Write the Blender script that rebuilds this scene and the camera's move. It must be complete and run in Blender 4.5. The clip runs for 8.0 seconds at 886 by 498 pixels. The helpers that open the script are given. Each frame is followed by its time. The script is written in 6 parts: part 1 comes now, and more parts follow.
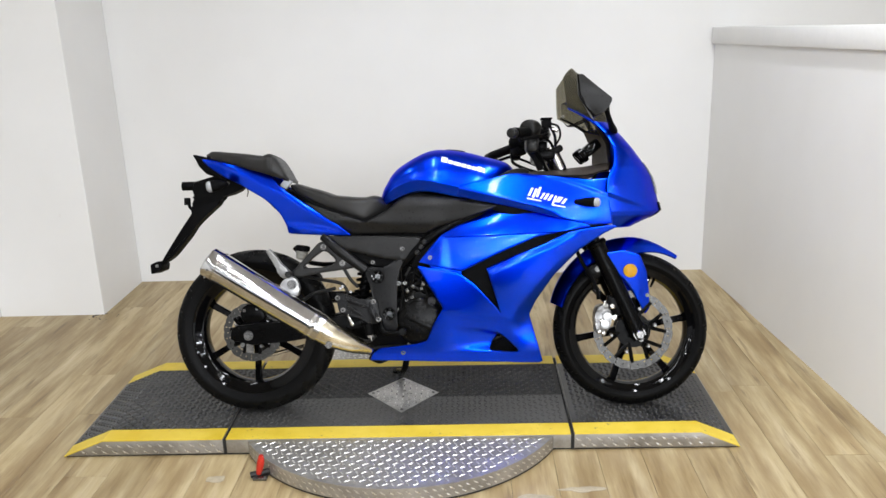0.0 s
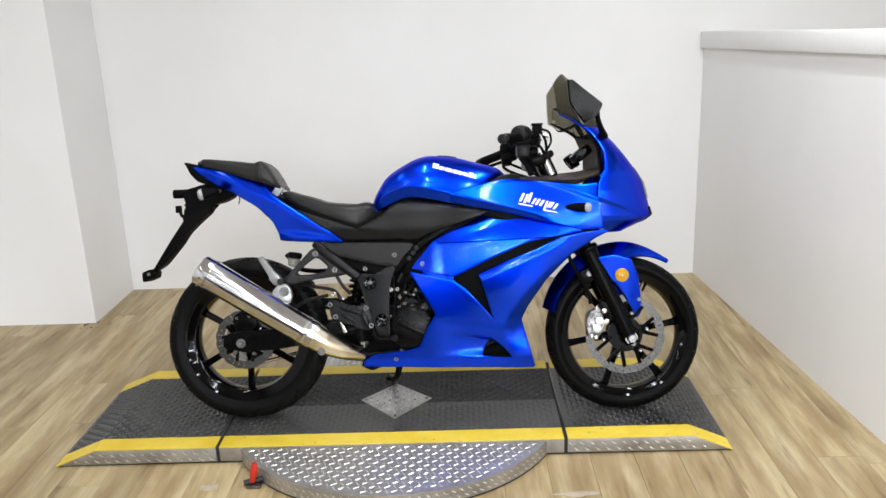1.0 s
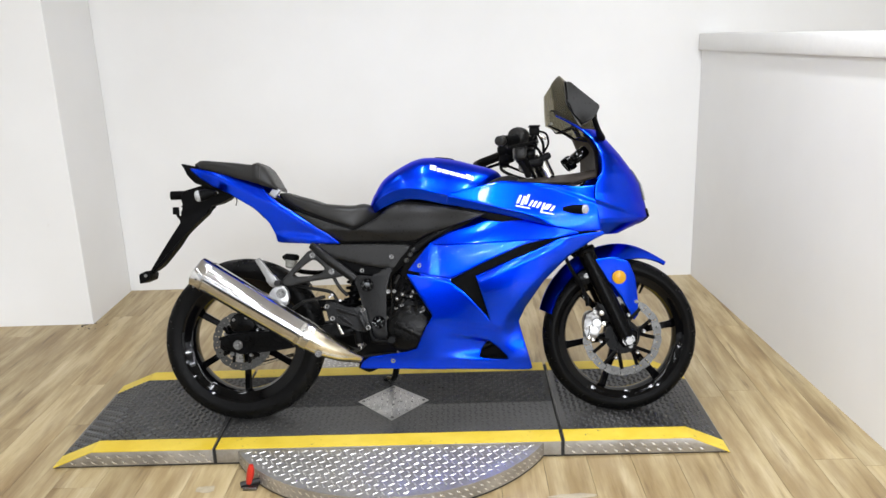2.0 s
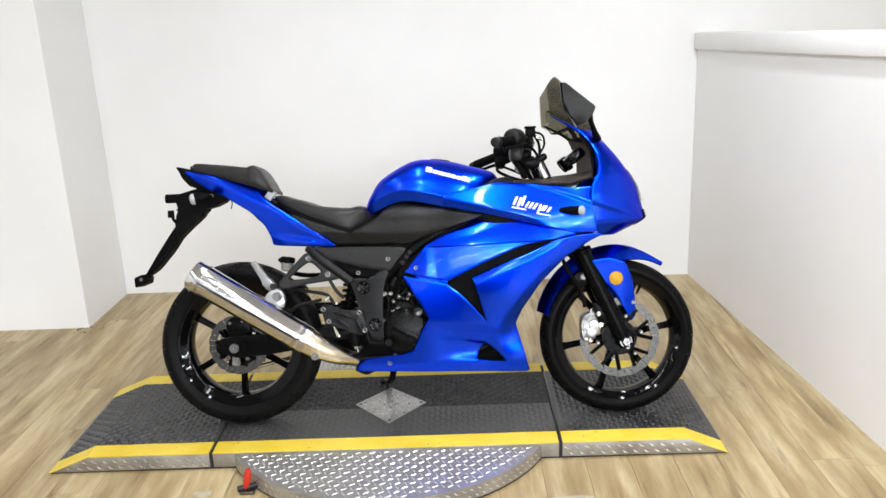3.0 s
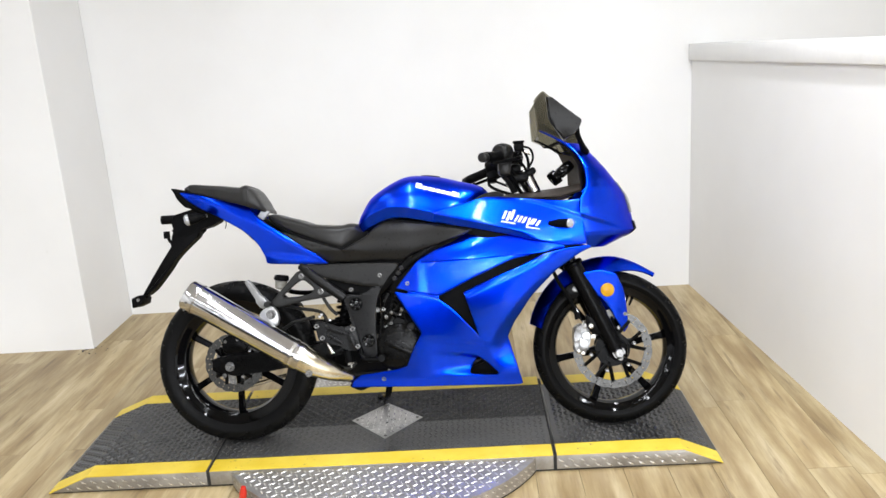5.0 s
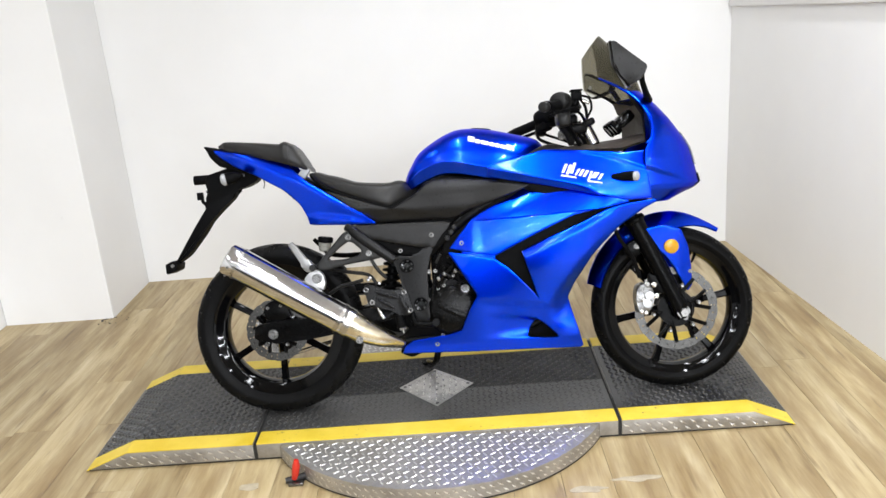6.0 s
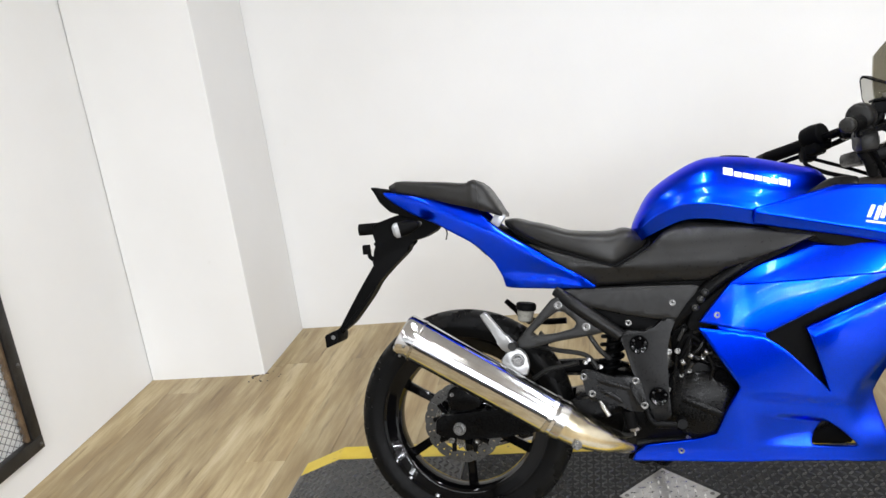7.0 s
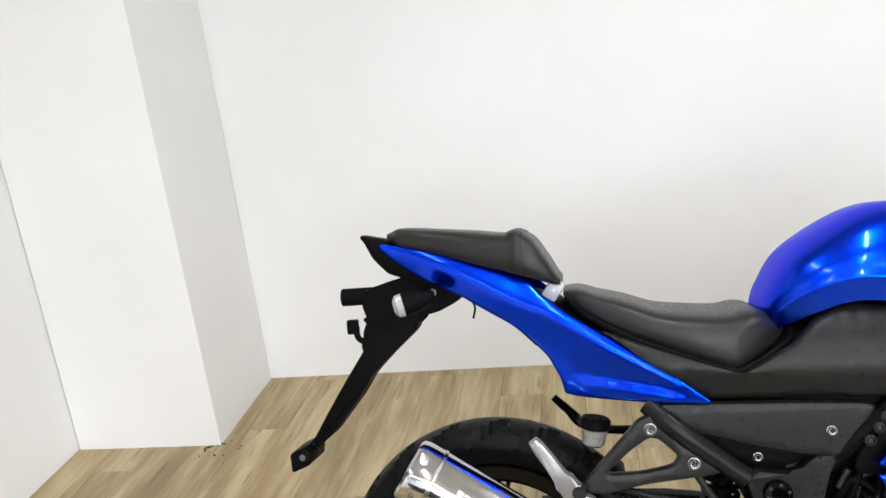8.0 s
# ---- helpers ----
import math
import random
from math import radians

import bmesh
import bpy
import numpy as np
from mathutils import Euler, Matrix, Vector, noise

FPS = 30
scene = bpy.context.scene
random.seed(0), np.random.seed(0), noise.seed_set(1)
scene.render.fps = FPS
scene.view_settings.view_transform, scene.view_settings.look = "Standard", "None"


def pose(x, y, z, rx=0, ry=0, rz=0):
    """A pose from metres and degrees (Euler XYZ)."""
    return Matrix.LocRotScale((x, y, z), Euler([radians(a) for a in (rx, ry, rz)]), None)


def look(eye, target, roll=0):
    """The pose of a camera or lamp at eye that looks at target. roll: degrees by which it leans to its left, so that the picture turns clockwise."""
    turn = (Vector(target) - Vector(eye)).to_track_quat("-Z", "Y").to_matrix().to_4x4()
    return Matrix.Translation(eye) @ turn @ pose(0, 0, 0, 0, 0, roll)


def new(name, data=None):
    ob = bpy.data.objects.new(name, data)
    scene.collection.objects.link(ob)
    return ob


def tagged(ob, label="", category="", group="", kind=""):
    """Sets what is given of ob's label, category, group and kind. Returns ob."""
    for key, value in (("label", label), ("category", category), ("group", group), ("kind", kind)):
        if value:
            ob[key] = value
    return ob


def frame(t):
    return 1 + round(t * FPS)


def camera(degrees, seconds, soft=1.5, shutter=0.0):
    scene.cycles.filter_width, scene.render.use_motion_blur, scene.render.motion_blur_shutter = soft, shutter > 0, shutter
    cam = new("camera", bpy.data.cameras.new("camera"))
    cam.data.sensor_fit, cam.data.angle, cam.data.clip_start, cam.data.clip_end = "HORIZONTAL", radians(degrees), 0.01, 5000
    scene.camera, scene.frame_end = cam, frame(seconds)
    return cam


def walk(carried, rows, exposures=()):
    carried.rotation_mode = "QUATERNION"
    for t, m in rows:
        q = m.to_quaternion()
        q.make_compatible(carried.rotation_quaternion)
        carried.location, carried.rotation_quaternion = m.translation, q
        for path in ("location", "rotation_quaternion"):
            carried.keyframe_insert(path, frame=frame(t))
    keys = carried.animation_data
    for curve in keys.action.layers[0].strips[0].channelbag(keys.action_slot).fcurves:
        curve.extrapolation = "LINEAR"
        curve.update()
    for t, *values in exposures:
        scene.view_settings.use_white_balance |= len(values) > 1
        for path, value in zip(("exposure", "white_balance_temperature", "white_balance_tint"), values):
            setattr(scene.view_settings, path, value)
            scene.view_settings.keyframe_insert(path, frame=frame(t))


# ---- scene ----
cam = camera(56.3, 8.0)
PATH = [
    (0, (0.809, -2.832, 1.512), (0.742, -0.917, 0.938), -1.9),
    (0.5, (0.809, -2.833, 1.521), (0.757, -0.915, 0.955), -2.0),
    (1, (0.81, -2.835, 1.518), (0.762, -0.917, 0.954), -2.2),
    (1.5, (0.817, -2.836, 1.52), (0.77, -0.917, 0.958), -2.1),
    (3, (0.82, -2.822, 1.527), (0.781, -0.903, 0.963), -2.4),
    (3.5, (0.869, -2.821, 1.534), (0.81, -0.898, 0.989), -3.6),
    (4, (0.934, -2.834, 1.523), (0.824, -0.908, 0.998), -3.4),
    (4.5, (0.936, -2.848, 1.53), (0.827, -0.921, 1.004), -2.6),
    (5.8, (0.735, -2.753, 1.51), (0.728, -0.828, 0.967), -6.3),
    (6, (0.674, -2.691, 1.483), (0.623, -0.788, 0.869), -4.6),
    (6.5, (0.588, -2.366, 1.442), (0.372, -0.473, 0.833), -3.9),
    (6.8, (0.485, -2.146, 1.458), (0.078, -0.282, 0.857), -6.0),
    (7, (0.416, -2.012, 1.446), (0.032, -0.129, 0.892), -7.9),
    (7.2, (0.353, -1.866, 1.469), (0.115, 0.04, 0.908), -9.7),
    (7.5, (0.268, -1.671, 1.442), (0.091, 0.228, 0.842), -11.2),
    (7.6, (0.259, -1.588, 1.428), (0.066, 0.31, 0.829), -10.5),
    (8, (0.205, -1.27, 1.399), (-0.135, 0.616, 0.827), -7.1),
]
walk(cam, [(t, look(eye, target, roll)) for t, eye, target, roll in PATH],
     [(0, -0.47), (1.0, -0.46), (1.7, -0.37), (2.8, -0.24), (4.0, -0.20), (4.7, -0.19), (6.0, -0.17), (6.5, -0.21), (7.0, -0.24), (8.0, -0.22)])
from mathutils import bvhtree, geometry

scene.view_settings.exposure = 0.0

# ---------------------------------------------------------------- light
world = bpy.data.worlds.new("world")
scene.world = world
world.use_nodes = True
world.node_tree.nodes["Background"].inputs["Color"].default_value = (0.8, 0.88, 1.0, 1)
world.node_tree.nodes["Background"].inputs["Strength"].default_value = 0.01

CEILING = 2.75
LAMP_ROWS = {-0.2: 24.0, -2.15: 32.0, -4.1: 38.0, -6.6: 82.0, -9.2: 165.0, -12.2: 270.0}
LAMP_PLACES = [(lx, ly) for ly in LAMP_ROWS for lx in (-0.75, 0.55, 1.85, 3.4) if lx < 3 or ly < -3]
ACROSS = {-0.75: 0.42, 0.55: 0.98, 1.85: 1.36, 3.4: 1.6}


def lamp_pose(x, y, z):
    """The lamps over the bay run along it, those of the hall across it."""
    return pose(x, y, z, 0, 0, 90 if y < -3 else 0)


for lx, ly in LAMP_PLACES:
    data = bpy.data.lights.new("tube_light", "AREA")
    data.shape, data.size, data.size_y = "RECTANGLE", 0.07, 1.18
    data.energy, data.color = LAMP_ROWS[ly] * ACROSS[lx], (0.912, 0.945, 1.0)
    lamp = new("tube_light", data)
    lamp.matrix_world = lamp_pose(lx, ly, CEILING - 0.115)


# ---------------------------------------------------------------- materials
def shader(name):
    m = bpy.data.materials.new(name)
    m.use_nodes = True
    t = m.node_tree
    return m, t, t.nodes["Principled BSDF"], t.nodes.new("ShaderNodeTexCoord")


def noise_of(t, co, scale, detail=4.0, rough=0.55, stretch=None):
    n = t.nodes.new("ShaderNodeTexNoise")
    n.inputs["Scale"].default_value = scale
    n.inputs["Detail"].default_value = detail
    n.inputs["Roughness"].default_value = rough
    if stretch:
        mp = t.nodes.new("ShaderNodeMapping")
        mp.inputs["Scale"].default_value = stretch
        t.links.new(co, mp.inputs["Vector"])
        co = mp.outputs["Vector"]
    t.links.new(co, n.inputs["Vector"])
    return n.outputs["Fac"]


def ramp_of(t, fac, stops):
    r = t.nodes.new("ShaderNodeValToRGB")
    while len(r.color_ramp.elements) < len(stops):
        r.color_ramp.elements.new(0.5)
    for e, (p, c) in zip(r.color_ramp.elements, stops):
        e.position = p
        e.color = (*c, 1) if len(c) == 3 else c
    t.links.new(fac, r.inputs["Fac"])
    return r.outputs["Color"]


def mixed(t, fac, a, b, kind="MIX"):
    m = t.nodes.new("ShaderNodeMix")
    m.data_type, m.blend_type = "RGBA", kind
    for sock, v in ((m.inputs["Factor"], fac), (m.inputs[6], a), (m.inputs[7], b)):
        if isinstance(v, (int, float)):
            sock.default_value = v
        elif isinstance(v, tuple):
            sock.default_value = (*v, 1)
        else:
            t.links.new(v, sock)
    return m.outputs[2]


def bumped(t, b, height, strength, distance=0.001):
    n = t.nodes.new("ShaderNodeBump")
    n.inputs["Strength"].default_value = strength
    n.inputs["Distance"].default_value = distance
    t.links.new(height, n.inputs["Height"])
    t.links.new(n.outputs["Normal"], b.inputs["Normal"])


def surface(name, color, rough=0.5, metal=0.0, vary=0.2, scale=6.0, grain=0.0, grain_scale=400.0, rough_vary=0.1, coat=0.0, spec=0.5):
    """A plain surface with soft blotches, uneven gloss and a fine grain."""
    m, t, b, tc = shader(name)
    co = tc.outputs["Object"]
    big = noise_of(t, co, scale)
    fine = noise_of(t, co, scale * 14)
    dark = tuple(c * (1 - vary) for c in color)
    light = tuple(min(1, c * (1 + vary * 0.6)) for c in color)
    base = ramp_of(t, big, [(0.3, dark), (0.7, light)])
    speck = ramp_of(t, fine, [(0.35, (1 - vary * 0.6,) * 3), (0.6, (1, 1, 1))])
    t.links.new(mixed(t, 1.0, base, speck, "MULTIPLY"), b.inputs["Base Color"])
    rr = ramp_of(t, fine, [(0.3, (max(0.02, rough - rough_vary),) * 3), (0.7, (min(1, rough + rough_vary),) * 3)])
    t.links.new(rr, b.inputs["Roughness"])
    b.inputs["Metallic"].default_value = metal
    b.inputs["Coat Weight"].default_value = coat
    b.inputs["Coat Roughness"].default_value = 0.04
    b.inputs["Specular IOR Level"].default_value = spec
    if grain:
        bumped(t, b, noise_of(t, co, grain_scale, 3), grain, 0.0008)
    return m


def wall_paint():
    m, t, b, tc = shader("wall_paint")
    co = tc.outputs["Object"]
    big = noise_of(t, co, 1.3, 5)
    base = ramp_of(t, big, [(0.25, (0.77, 0.765, 0.75)), (0.75, (0.83, 0.828, 0.82))])
    scuff = ramp_of(t, noise_of(t, co, 9, 6, 0.7), [(0.20, (0.90, 0.885, 0.86)), (0.31, (1, 1, 1))])
    t.links.new(mixed(t, 1.0, base, scuff, "MULTIPLY"), b.inputs["Base Color"])
    b.inputs["Roughness"].default_value = 0.62
    bumped(t, b, noise_of(t, co, 160, 4), 0.25, 0.001)
    return m


def plank_wood():
    m, t, b, tc = shader("plank_wood")
    geo = t.nodes.new("ShaderNodeNewGeometry")
    info = t.nodes.new("ShaderNodeObjectInfo")
    add = t.nodes.new("ShaderNodeVectorMath")
    add.operation = "MULTIPLY_ADD"
    comb = t.nodes.new("ShaderNodeCombineXYZ")
    for i in range(3):
        t.links.new(info.outputs["Random"], comb.inputs[i])
    add.inputs[1].default_value = (37.0, 53.0, 11.0)
    t.links.new(comb.outputs["Vector"], add.inputs[0])
    t.links.new(geo.outputs["Position"], add.inputs[2])
    co = add.outputs["Vector"]
    streak = noise_of(t, co, 1.0, 7, 0.60, (15.0, 1.5, 1.0))
    fine = noise_of(t, co, 1.0, 4, 0.6, (120.0, 6.0, 1.0))
    blot = noise_of(t, co, 4.2, 4, 0.6, (2.4, 0.42, 1.0))
    base = ramp_of(t, streak, [(0.26, (0.20, 0.132, 0.056)), (0.42, (0.335, 0.250, 0.125)), (0.55, (0.445, 0.355, 0.198)), (0.74, (0.555, 0.468, 0.300))])
    base = mixed(t, ramp_of(t, blot, [(0.36, (0.6, 0.6, 0.6)), (0.55, (0, 0, 0))]), base, (0.225, 0.150, 0.066))
    base = mixed(t, ramp_of(t, fine, [(0.30, (0.32, 0.32, 0.32)), (0.48, (0, 0, 0))]), base, (0.24, 0.165, 0.09))
    dash = noise_of(t, co, 1.0, 3, 0.5, (34.0, 3.2, 1.0))
    base = mixed(t, ramp_of(t, dash, [(0.30, (0.65, 0.65, 0.65)), (0.41, (0, 0, 0))]), base, (0.17, 0.115, 0.055))
    tone = ramp_of(t, info.outputs["Random"], [(0.0, (0.90, 0.89, 0.87)), (0.5, (0.99, 0.98, 0.97)), (1.0, (1.08, 1.07, 1.05))])
    t.links.new(mixed(t, 1.0, base, tone, "MULTIPLY"), b.inputs["Base Color"])
    t.links.new(ramp_of(t, fine, [(0.3, (0.5, 0.5, 0.5)), (0.7, (0.36, 0.36, 0.36))]), b.inputs["Roughness"])
    bumped(t, b, fine, 0.25, 0.0006)
    return m


def steel_plate():
    m, t, b, tc = shader("tread_plate_metal")
    co = tc.outputs["Object"]
    dirt = noise_of(t, co, 5.5, 6, 0.65)
    fine = noise_of(t, co, 90, 4, 0.6)
    base = ramp_of(t, dirt, [(0.32, (0.26, 0.245, 0.22)), (0.55, (0.43, 0.42, 0.405)), (0.75, (0.55, 0.54, 0.525))])
    base = mixed(t, ramp_of(t, fine, [(0.3, (0.35, 0.35, 0.35)), (0.5, (0, 0, 0))]), base, (0.30, 0.27, 0.23))
    t.links.new(base, b.inputs["Base Color"])
    b.inputs["Metallic"].default_value = 0.85
    t.links.new(ramp_of(t, dirt, [(0.3, (0.62, 0.62, 0.62)), (0.7, (0.44, 0.44, 0.44))]), b.inputs["Roughness"])
    bumped(t, b, fine, 0.2, 0.0006)
    return m


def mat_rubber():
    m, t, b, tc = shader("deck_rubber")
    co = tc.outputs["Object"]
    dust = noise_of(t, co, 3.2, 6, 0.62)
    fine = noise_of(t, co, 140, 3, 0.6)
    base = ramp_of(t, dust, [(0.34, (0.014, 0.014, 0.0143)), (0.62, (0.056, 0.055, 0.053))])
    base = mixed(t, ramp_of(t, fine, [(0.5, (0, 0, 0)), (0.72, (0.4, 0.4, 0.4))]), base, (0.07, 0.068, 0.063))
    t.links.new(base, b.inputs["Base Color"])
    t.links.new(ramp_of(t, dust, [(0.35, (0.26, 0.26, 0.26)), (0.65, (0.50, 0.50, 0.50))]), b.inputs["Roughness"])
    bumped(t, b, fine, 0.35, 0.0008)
    return m


def worn_yellow():
    m, t, b, tc = shader("yellow_safety_paint")
    co = tc.outputs["Object"]
    big = noise_of(t, co, 7, 5)
    chip = noise_of(t, co, 42, 6, 0.7)
    base = ramp_of(t, big, [(0.3, (0.60, 0.42, 0.018)), (0.7, (0.75, 0.57, 0.07))])
    base = mixed(t, ramp_of(t, chip, [(0.30, (0.9, 0.9, 0.9)), (0.37, (0, 0, 0))]), base, (0.16, 0.125, 0.06))
    t.links.new(base, b.inputs["Base Color"])
    b.inputs["Roughness"].default_value = 0.5
    bumped(t, b, chip, 0.3, 0.0008)
    return m


WALL = wall_paint()
PLANK = plank_wood()
PLATE = steel_plate()
LUG = surface("worn_bright_lugs", (0.74, 0.73, 0.71), 0.30, 0.85, vary=0.15, scale=12, rough_vary=0.08)
RUBBER_MAT = mat_rubber()
DARK_MAT = surface("dark_deck_rubber", (0.011, 0.011, 0.0113), 0.45, vary=0.3, scale=9, grain=0.3, grain_scale=300, spec=0.2)
YELLOW = worn_yellow()
CEIL = surface("ceiling_paint", (0.72, 0.71, 0.69), 0.8, vary=0.06, scale=1.5)
GREY_WALL = surface("grey_wall_paint", (0.028, 0.028, 0.029), 0.6, vary=0.2, scale=2)
LIGHT_WALL = surface("light_grey_wall_paint", (0.42, 0.42, 0.415), 0.6, vary=0.12, scale=2)
TRIM = surface("trim_paint", (0.82, 0.815, 0.80), 0.4, vary=0.05, scale=3)
DARK_GAP = surface("dark_gap_fill", (0.012, 0.012, 0.012), 0.7)
IRON = surface("blackened_steel_frame", (0.045, 0.043, 0.042), 0.45, 0.6, vary=0.5, scale=9, grain=0.3)
RUST = surface("bare_rusty_steel", (0.23, 0.16, 0.10), 0.5, 0.5, vary=0.5, scale=14, grain=0.4)
MESH_STEEL = surface("dull_mesh_steel", (0.17, 0.165, 0.16), 0.45, 0.7, vary=0.3, scale=20)
SLAB = surface("dark_concrete_slab", (0.045, 0.043, 0.040), 0.5, vary=0.3, scale=3)
RED = surface("red_grip_plastic", (0.55, 0.025, 0.012), 0.4, vary=0.2)
ZINC = surface("zinc_bolt_steel", (0.19, 0.187, 0.182), 0.30, 1.0, vary=0.2, scale=30)
LAMP_WHITE = surface("lamp_housing_white", (0.8, 0.8, 0.8), 0.4, vary=0.03)


# ---------------------------------------------------------------- mesh helpers
def obj(name, verts, faces, material, parent=None, label="", smooth=False):
    me = bpy.data.meshes.new(name)
    me.from_pydata([tuple(v) for v in verts], [], [tuple(f) for f in faces])
    me.validate()
    me.update()
    if material:
        me.materials.append(material)
    if smooth:
        me.polygons.foreach_set("use_smooth", [True] * len(me.polygons))
    ob = new(name, me)
    ob.parent = parent
    if label:
        tagged(ob, label)
    return ob


def part(name, bm, material, parent=None, label="", smooth=True, angle=40):
    bmesh.ops.recalc_face_normals(bm, faces=bm.faces[:])
    if smooth:
        lim = radians(angle)
        for f in bm.faces:
            f.smooth = True
        for e in bm.edges:
            e.smooth = len(e.link_faces) == 2 and e.calc_face_angle(0) < lim
    me = bpy.data.meshes.new(name)
    bm.to_mesh(me)
    bm.free()
    if material:
        me.materials.append(material)
    ob = new(name, me)
    ob.parent = parent
    if label:
        tagged(ob, label)
    return ob


def empty(name, m=None):
    ob = new(name)
    ob.empty_display_size = 0.1
    if m is not None:
        ob.matrix_world = m
    return ob


def add_box(bm, lo, hi, bevel=0.0, m=None, seg=2):
    """A box between two corners, its edges rounded by bevel."""
    lo, hi = Vector(lo), Vector(hi)
    r = bmesh.ops.create_cube(bm, size=1.0)
    vs = r["verts"]
    bmesh.ops.scale(bm, vec=hi - lo, verts=vs)
    bmesh.ops.translate(bm, vec=(lo + hi) / 2, verts=vs)
    if bevel:
        es = list({e for v in vs for e in v.link_edges})
        r2 = bmesh.ops.bevel(bm, geom=es, offset=bevel, segments=seg, affect="EDGES", profile=0.5)
        vs = list({v for f in r2["faces"] for v in f.verts} | {v for v in vs if v.is_valid})
    if m is not None:
        bmesh.ops.transform(bm, matrix=m, verts=[v for v in vs if v.is_valid])
    return vs


def add_prism(bm, outline, y0, y1, bevel=0.0, plane="xz", seg=2):
    """A flat outline drawn out from y0 to y1, with rounded rims."""
    put = (lambda a, b, d: (a, d, b)) if plane == "xz" else (lambda a, b, d: (a, b, d))
    v0 = [bm.verts.new(put(a, b, y0)) for a, b in outline]
    v1 = [bm.verts.new(put(a, b, y1)) for a, b in outline]
    n = len(outline)
    caps = [bm.faces.new(v0), bm.faces.new(v1[::-1])]
    for i in range(n):
        bm.faces.new((v0[i], v0[(i + 1) % n], v1[(i + 1) % n], v1[i]))
    if bevel:
        es = [e for f in caps for e in f.edges]
        bmesh.ops.bevel(bm, geom=es, offset=bevel, segments=seg, affect="EDGES", profile=0.5)


def add_lathe(bm, profile, axis="y", n=48, at=(0, 0, 0), close=False, m=None):
    """A profile of (radius, along) turned about an axis."""
    rings = []
    for r, h in profile:
        ring = []
        for i in range(n):
            a = 2 * math.pi * i / n
            c, s = r * math.cos(a), r * math.sin(a)
            p = Vector({"y": (c, h, s), "z": (c, s, h), "x": (h, c, s)}[axis]) + Vector(at)
            ring.append(bm.verts.new(m @ p if m is not None else p))
        rings.append(ring)
    pairs = list(zip(rings, rings[1:])) + ([(rings[-1], rings[0])] if close else [])
    for a, b in pairs:
        for i in range(n):
            bm.faces.new((a[i], a[(i + 1) % n], b[(i + 1) % n], b[i]))
    if not close:
        if profile[0][0] > 1e-5:
            bm.faces.new(rings[0])
        if profile[-1][0] > 1e-5:
            bm.faces.new(rings[-1][::-1])
    bmesh.ops.remove_doubles(bm, verts=[v for r in rings for v in r], dist=1e-6)


def curve_points(pts, steps=6):
    """A smooth line through the points."""
    pts = [Vector(p) for p in pts]
    if len(pts) < 3:
        return pts
    out = []
    ext = [pts[0] * 2 - pts[1]] + pts + [pts[-1] * 2 - pts[-2]]
    for i in range(1, len(ext) - 2):
        p0, p1, p2, p3 = ext[i - 1:i + 3]
        for k in range(steps):
            u = k / steps
            out.append(0.5 * (2 * p1 + (p2 - p0) * u + (2 * p0 - 5 * p1 + 4 * p2 - p3) * u * u + (3 * p1 - p0 - 3 * p2 + p3) * u ** 3))
    return out + [pts[-1]]


def add_tube(bm, pts, radius, n=12, steps=6, caps=True, flat=1.0):
    """A round bar along a smooth line; radius: one number or one for each point."""
    line = curve_points(pts, steps)
    radii = [radius] * len(line) if isinstance(radius, (int, float)) else [float(v) for v in np.interp(np.linspace(0, 1, len(line)), np.linspace(0, 1, len(radius)), radius)]
    rings, up = [], None
    for i, p in enumerate(line):
        d = (line[min(i + 1, len(line) - 1)] - line[max(i - 1, 0)]).normalized()
        if up is None:
            up = d.orthogonal().normalized()
        up = (up - d * up.dot(d)).normalized()
        side = d.cross(up)
        rings.append([bm.verts.new(p + radii[i] * (math.cos(2 * math.pi * k / n) * up * flat + math.sin(2 * math.pi * k / n) * side)) for k in range(n)])
    for a, b in zip(rings, rings[1:]):
        for k in range(n):
            bm.faces.new((a[k], a[(k + 1) % n], b[(k + 1) % n], b[k]))
    if caps:
        bm.faces.new(rings[0][::-1])
        bm.faces.new(rings[-1])


# ---------------------------------------------------------------- the room
FLOOR_X0, FLOOR_X1, BACK_Y, NEAR_Y = -1.66, 4.9, 1.69, -15.0


def wall_box(name, lo, hi, label, material=WALL, bevel=0.0):
    bm = bmesh.new()
    add_box(bm, lo, hi, bevel)
    return tagged(part(name, bm, material, smooth=False), label, "wall", kind="structure")


wall_box("wall_back", (-1.80, BACK_Y, -0.05), (5.0, BACK_Y + 0.14, CEILING), "plain white painted drywall behind the lift")
wall_box("wall_left", (-1.80, -3.4, -0.05), (-1.66, BACK_Y - 0.002, CEILING), "plain white painted side wall with scuffs")
# unseen wall closing the room, light grey to brighten what the paint reflects
wall_box("wall_hall", (-1.80, NEAR_Y, -0.05), (-1.66, -3.402, CEILING), "unseen light grey hall wall, its tone set for reflections", LIGHT_WALL)
wall_box("wall_column", (-1.657, 1.163, -0.05), (-1.109, BACK_Y - 0.003, CEILING - 0.003), "white boxed-in column in the corner", bevel=0.004)
# unseen side wall, white to brighten the nose and the partition
wall_box("wall_far_right", (4.9, NEAR_Y, -0.05), (5.0, BACK_Y - 0.002, CEILING), "unseen white far side wall, its tone set to brighten reflections", WALL)
# unseen wall behind the camera, added to reflect dark in chrome and cowls
wall_box("wall_low", (-1.655, -3.72, -0.05), (1.60, -3.60, 0.85), "unseen dark low wall, added for reflections in chrome and paint", GREY_WALL)
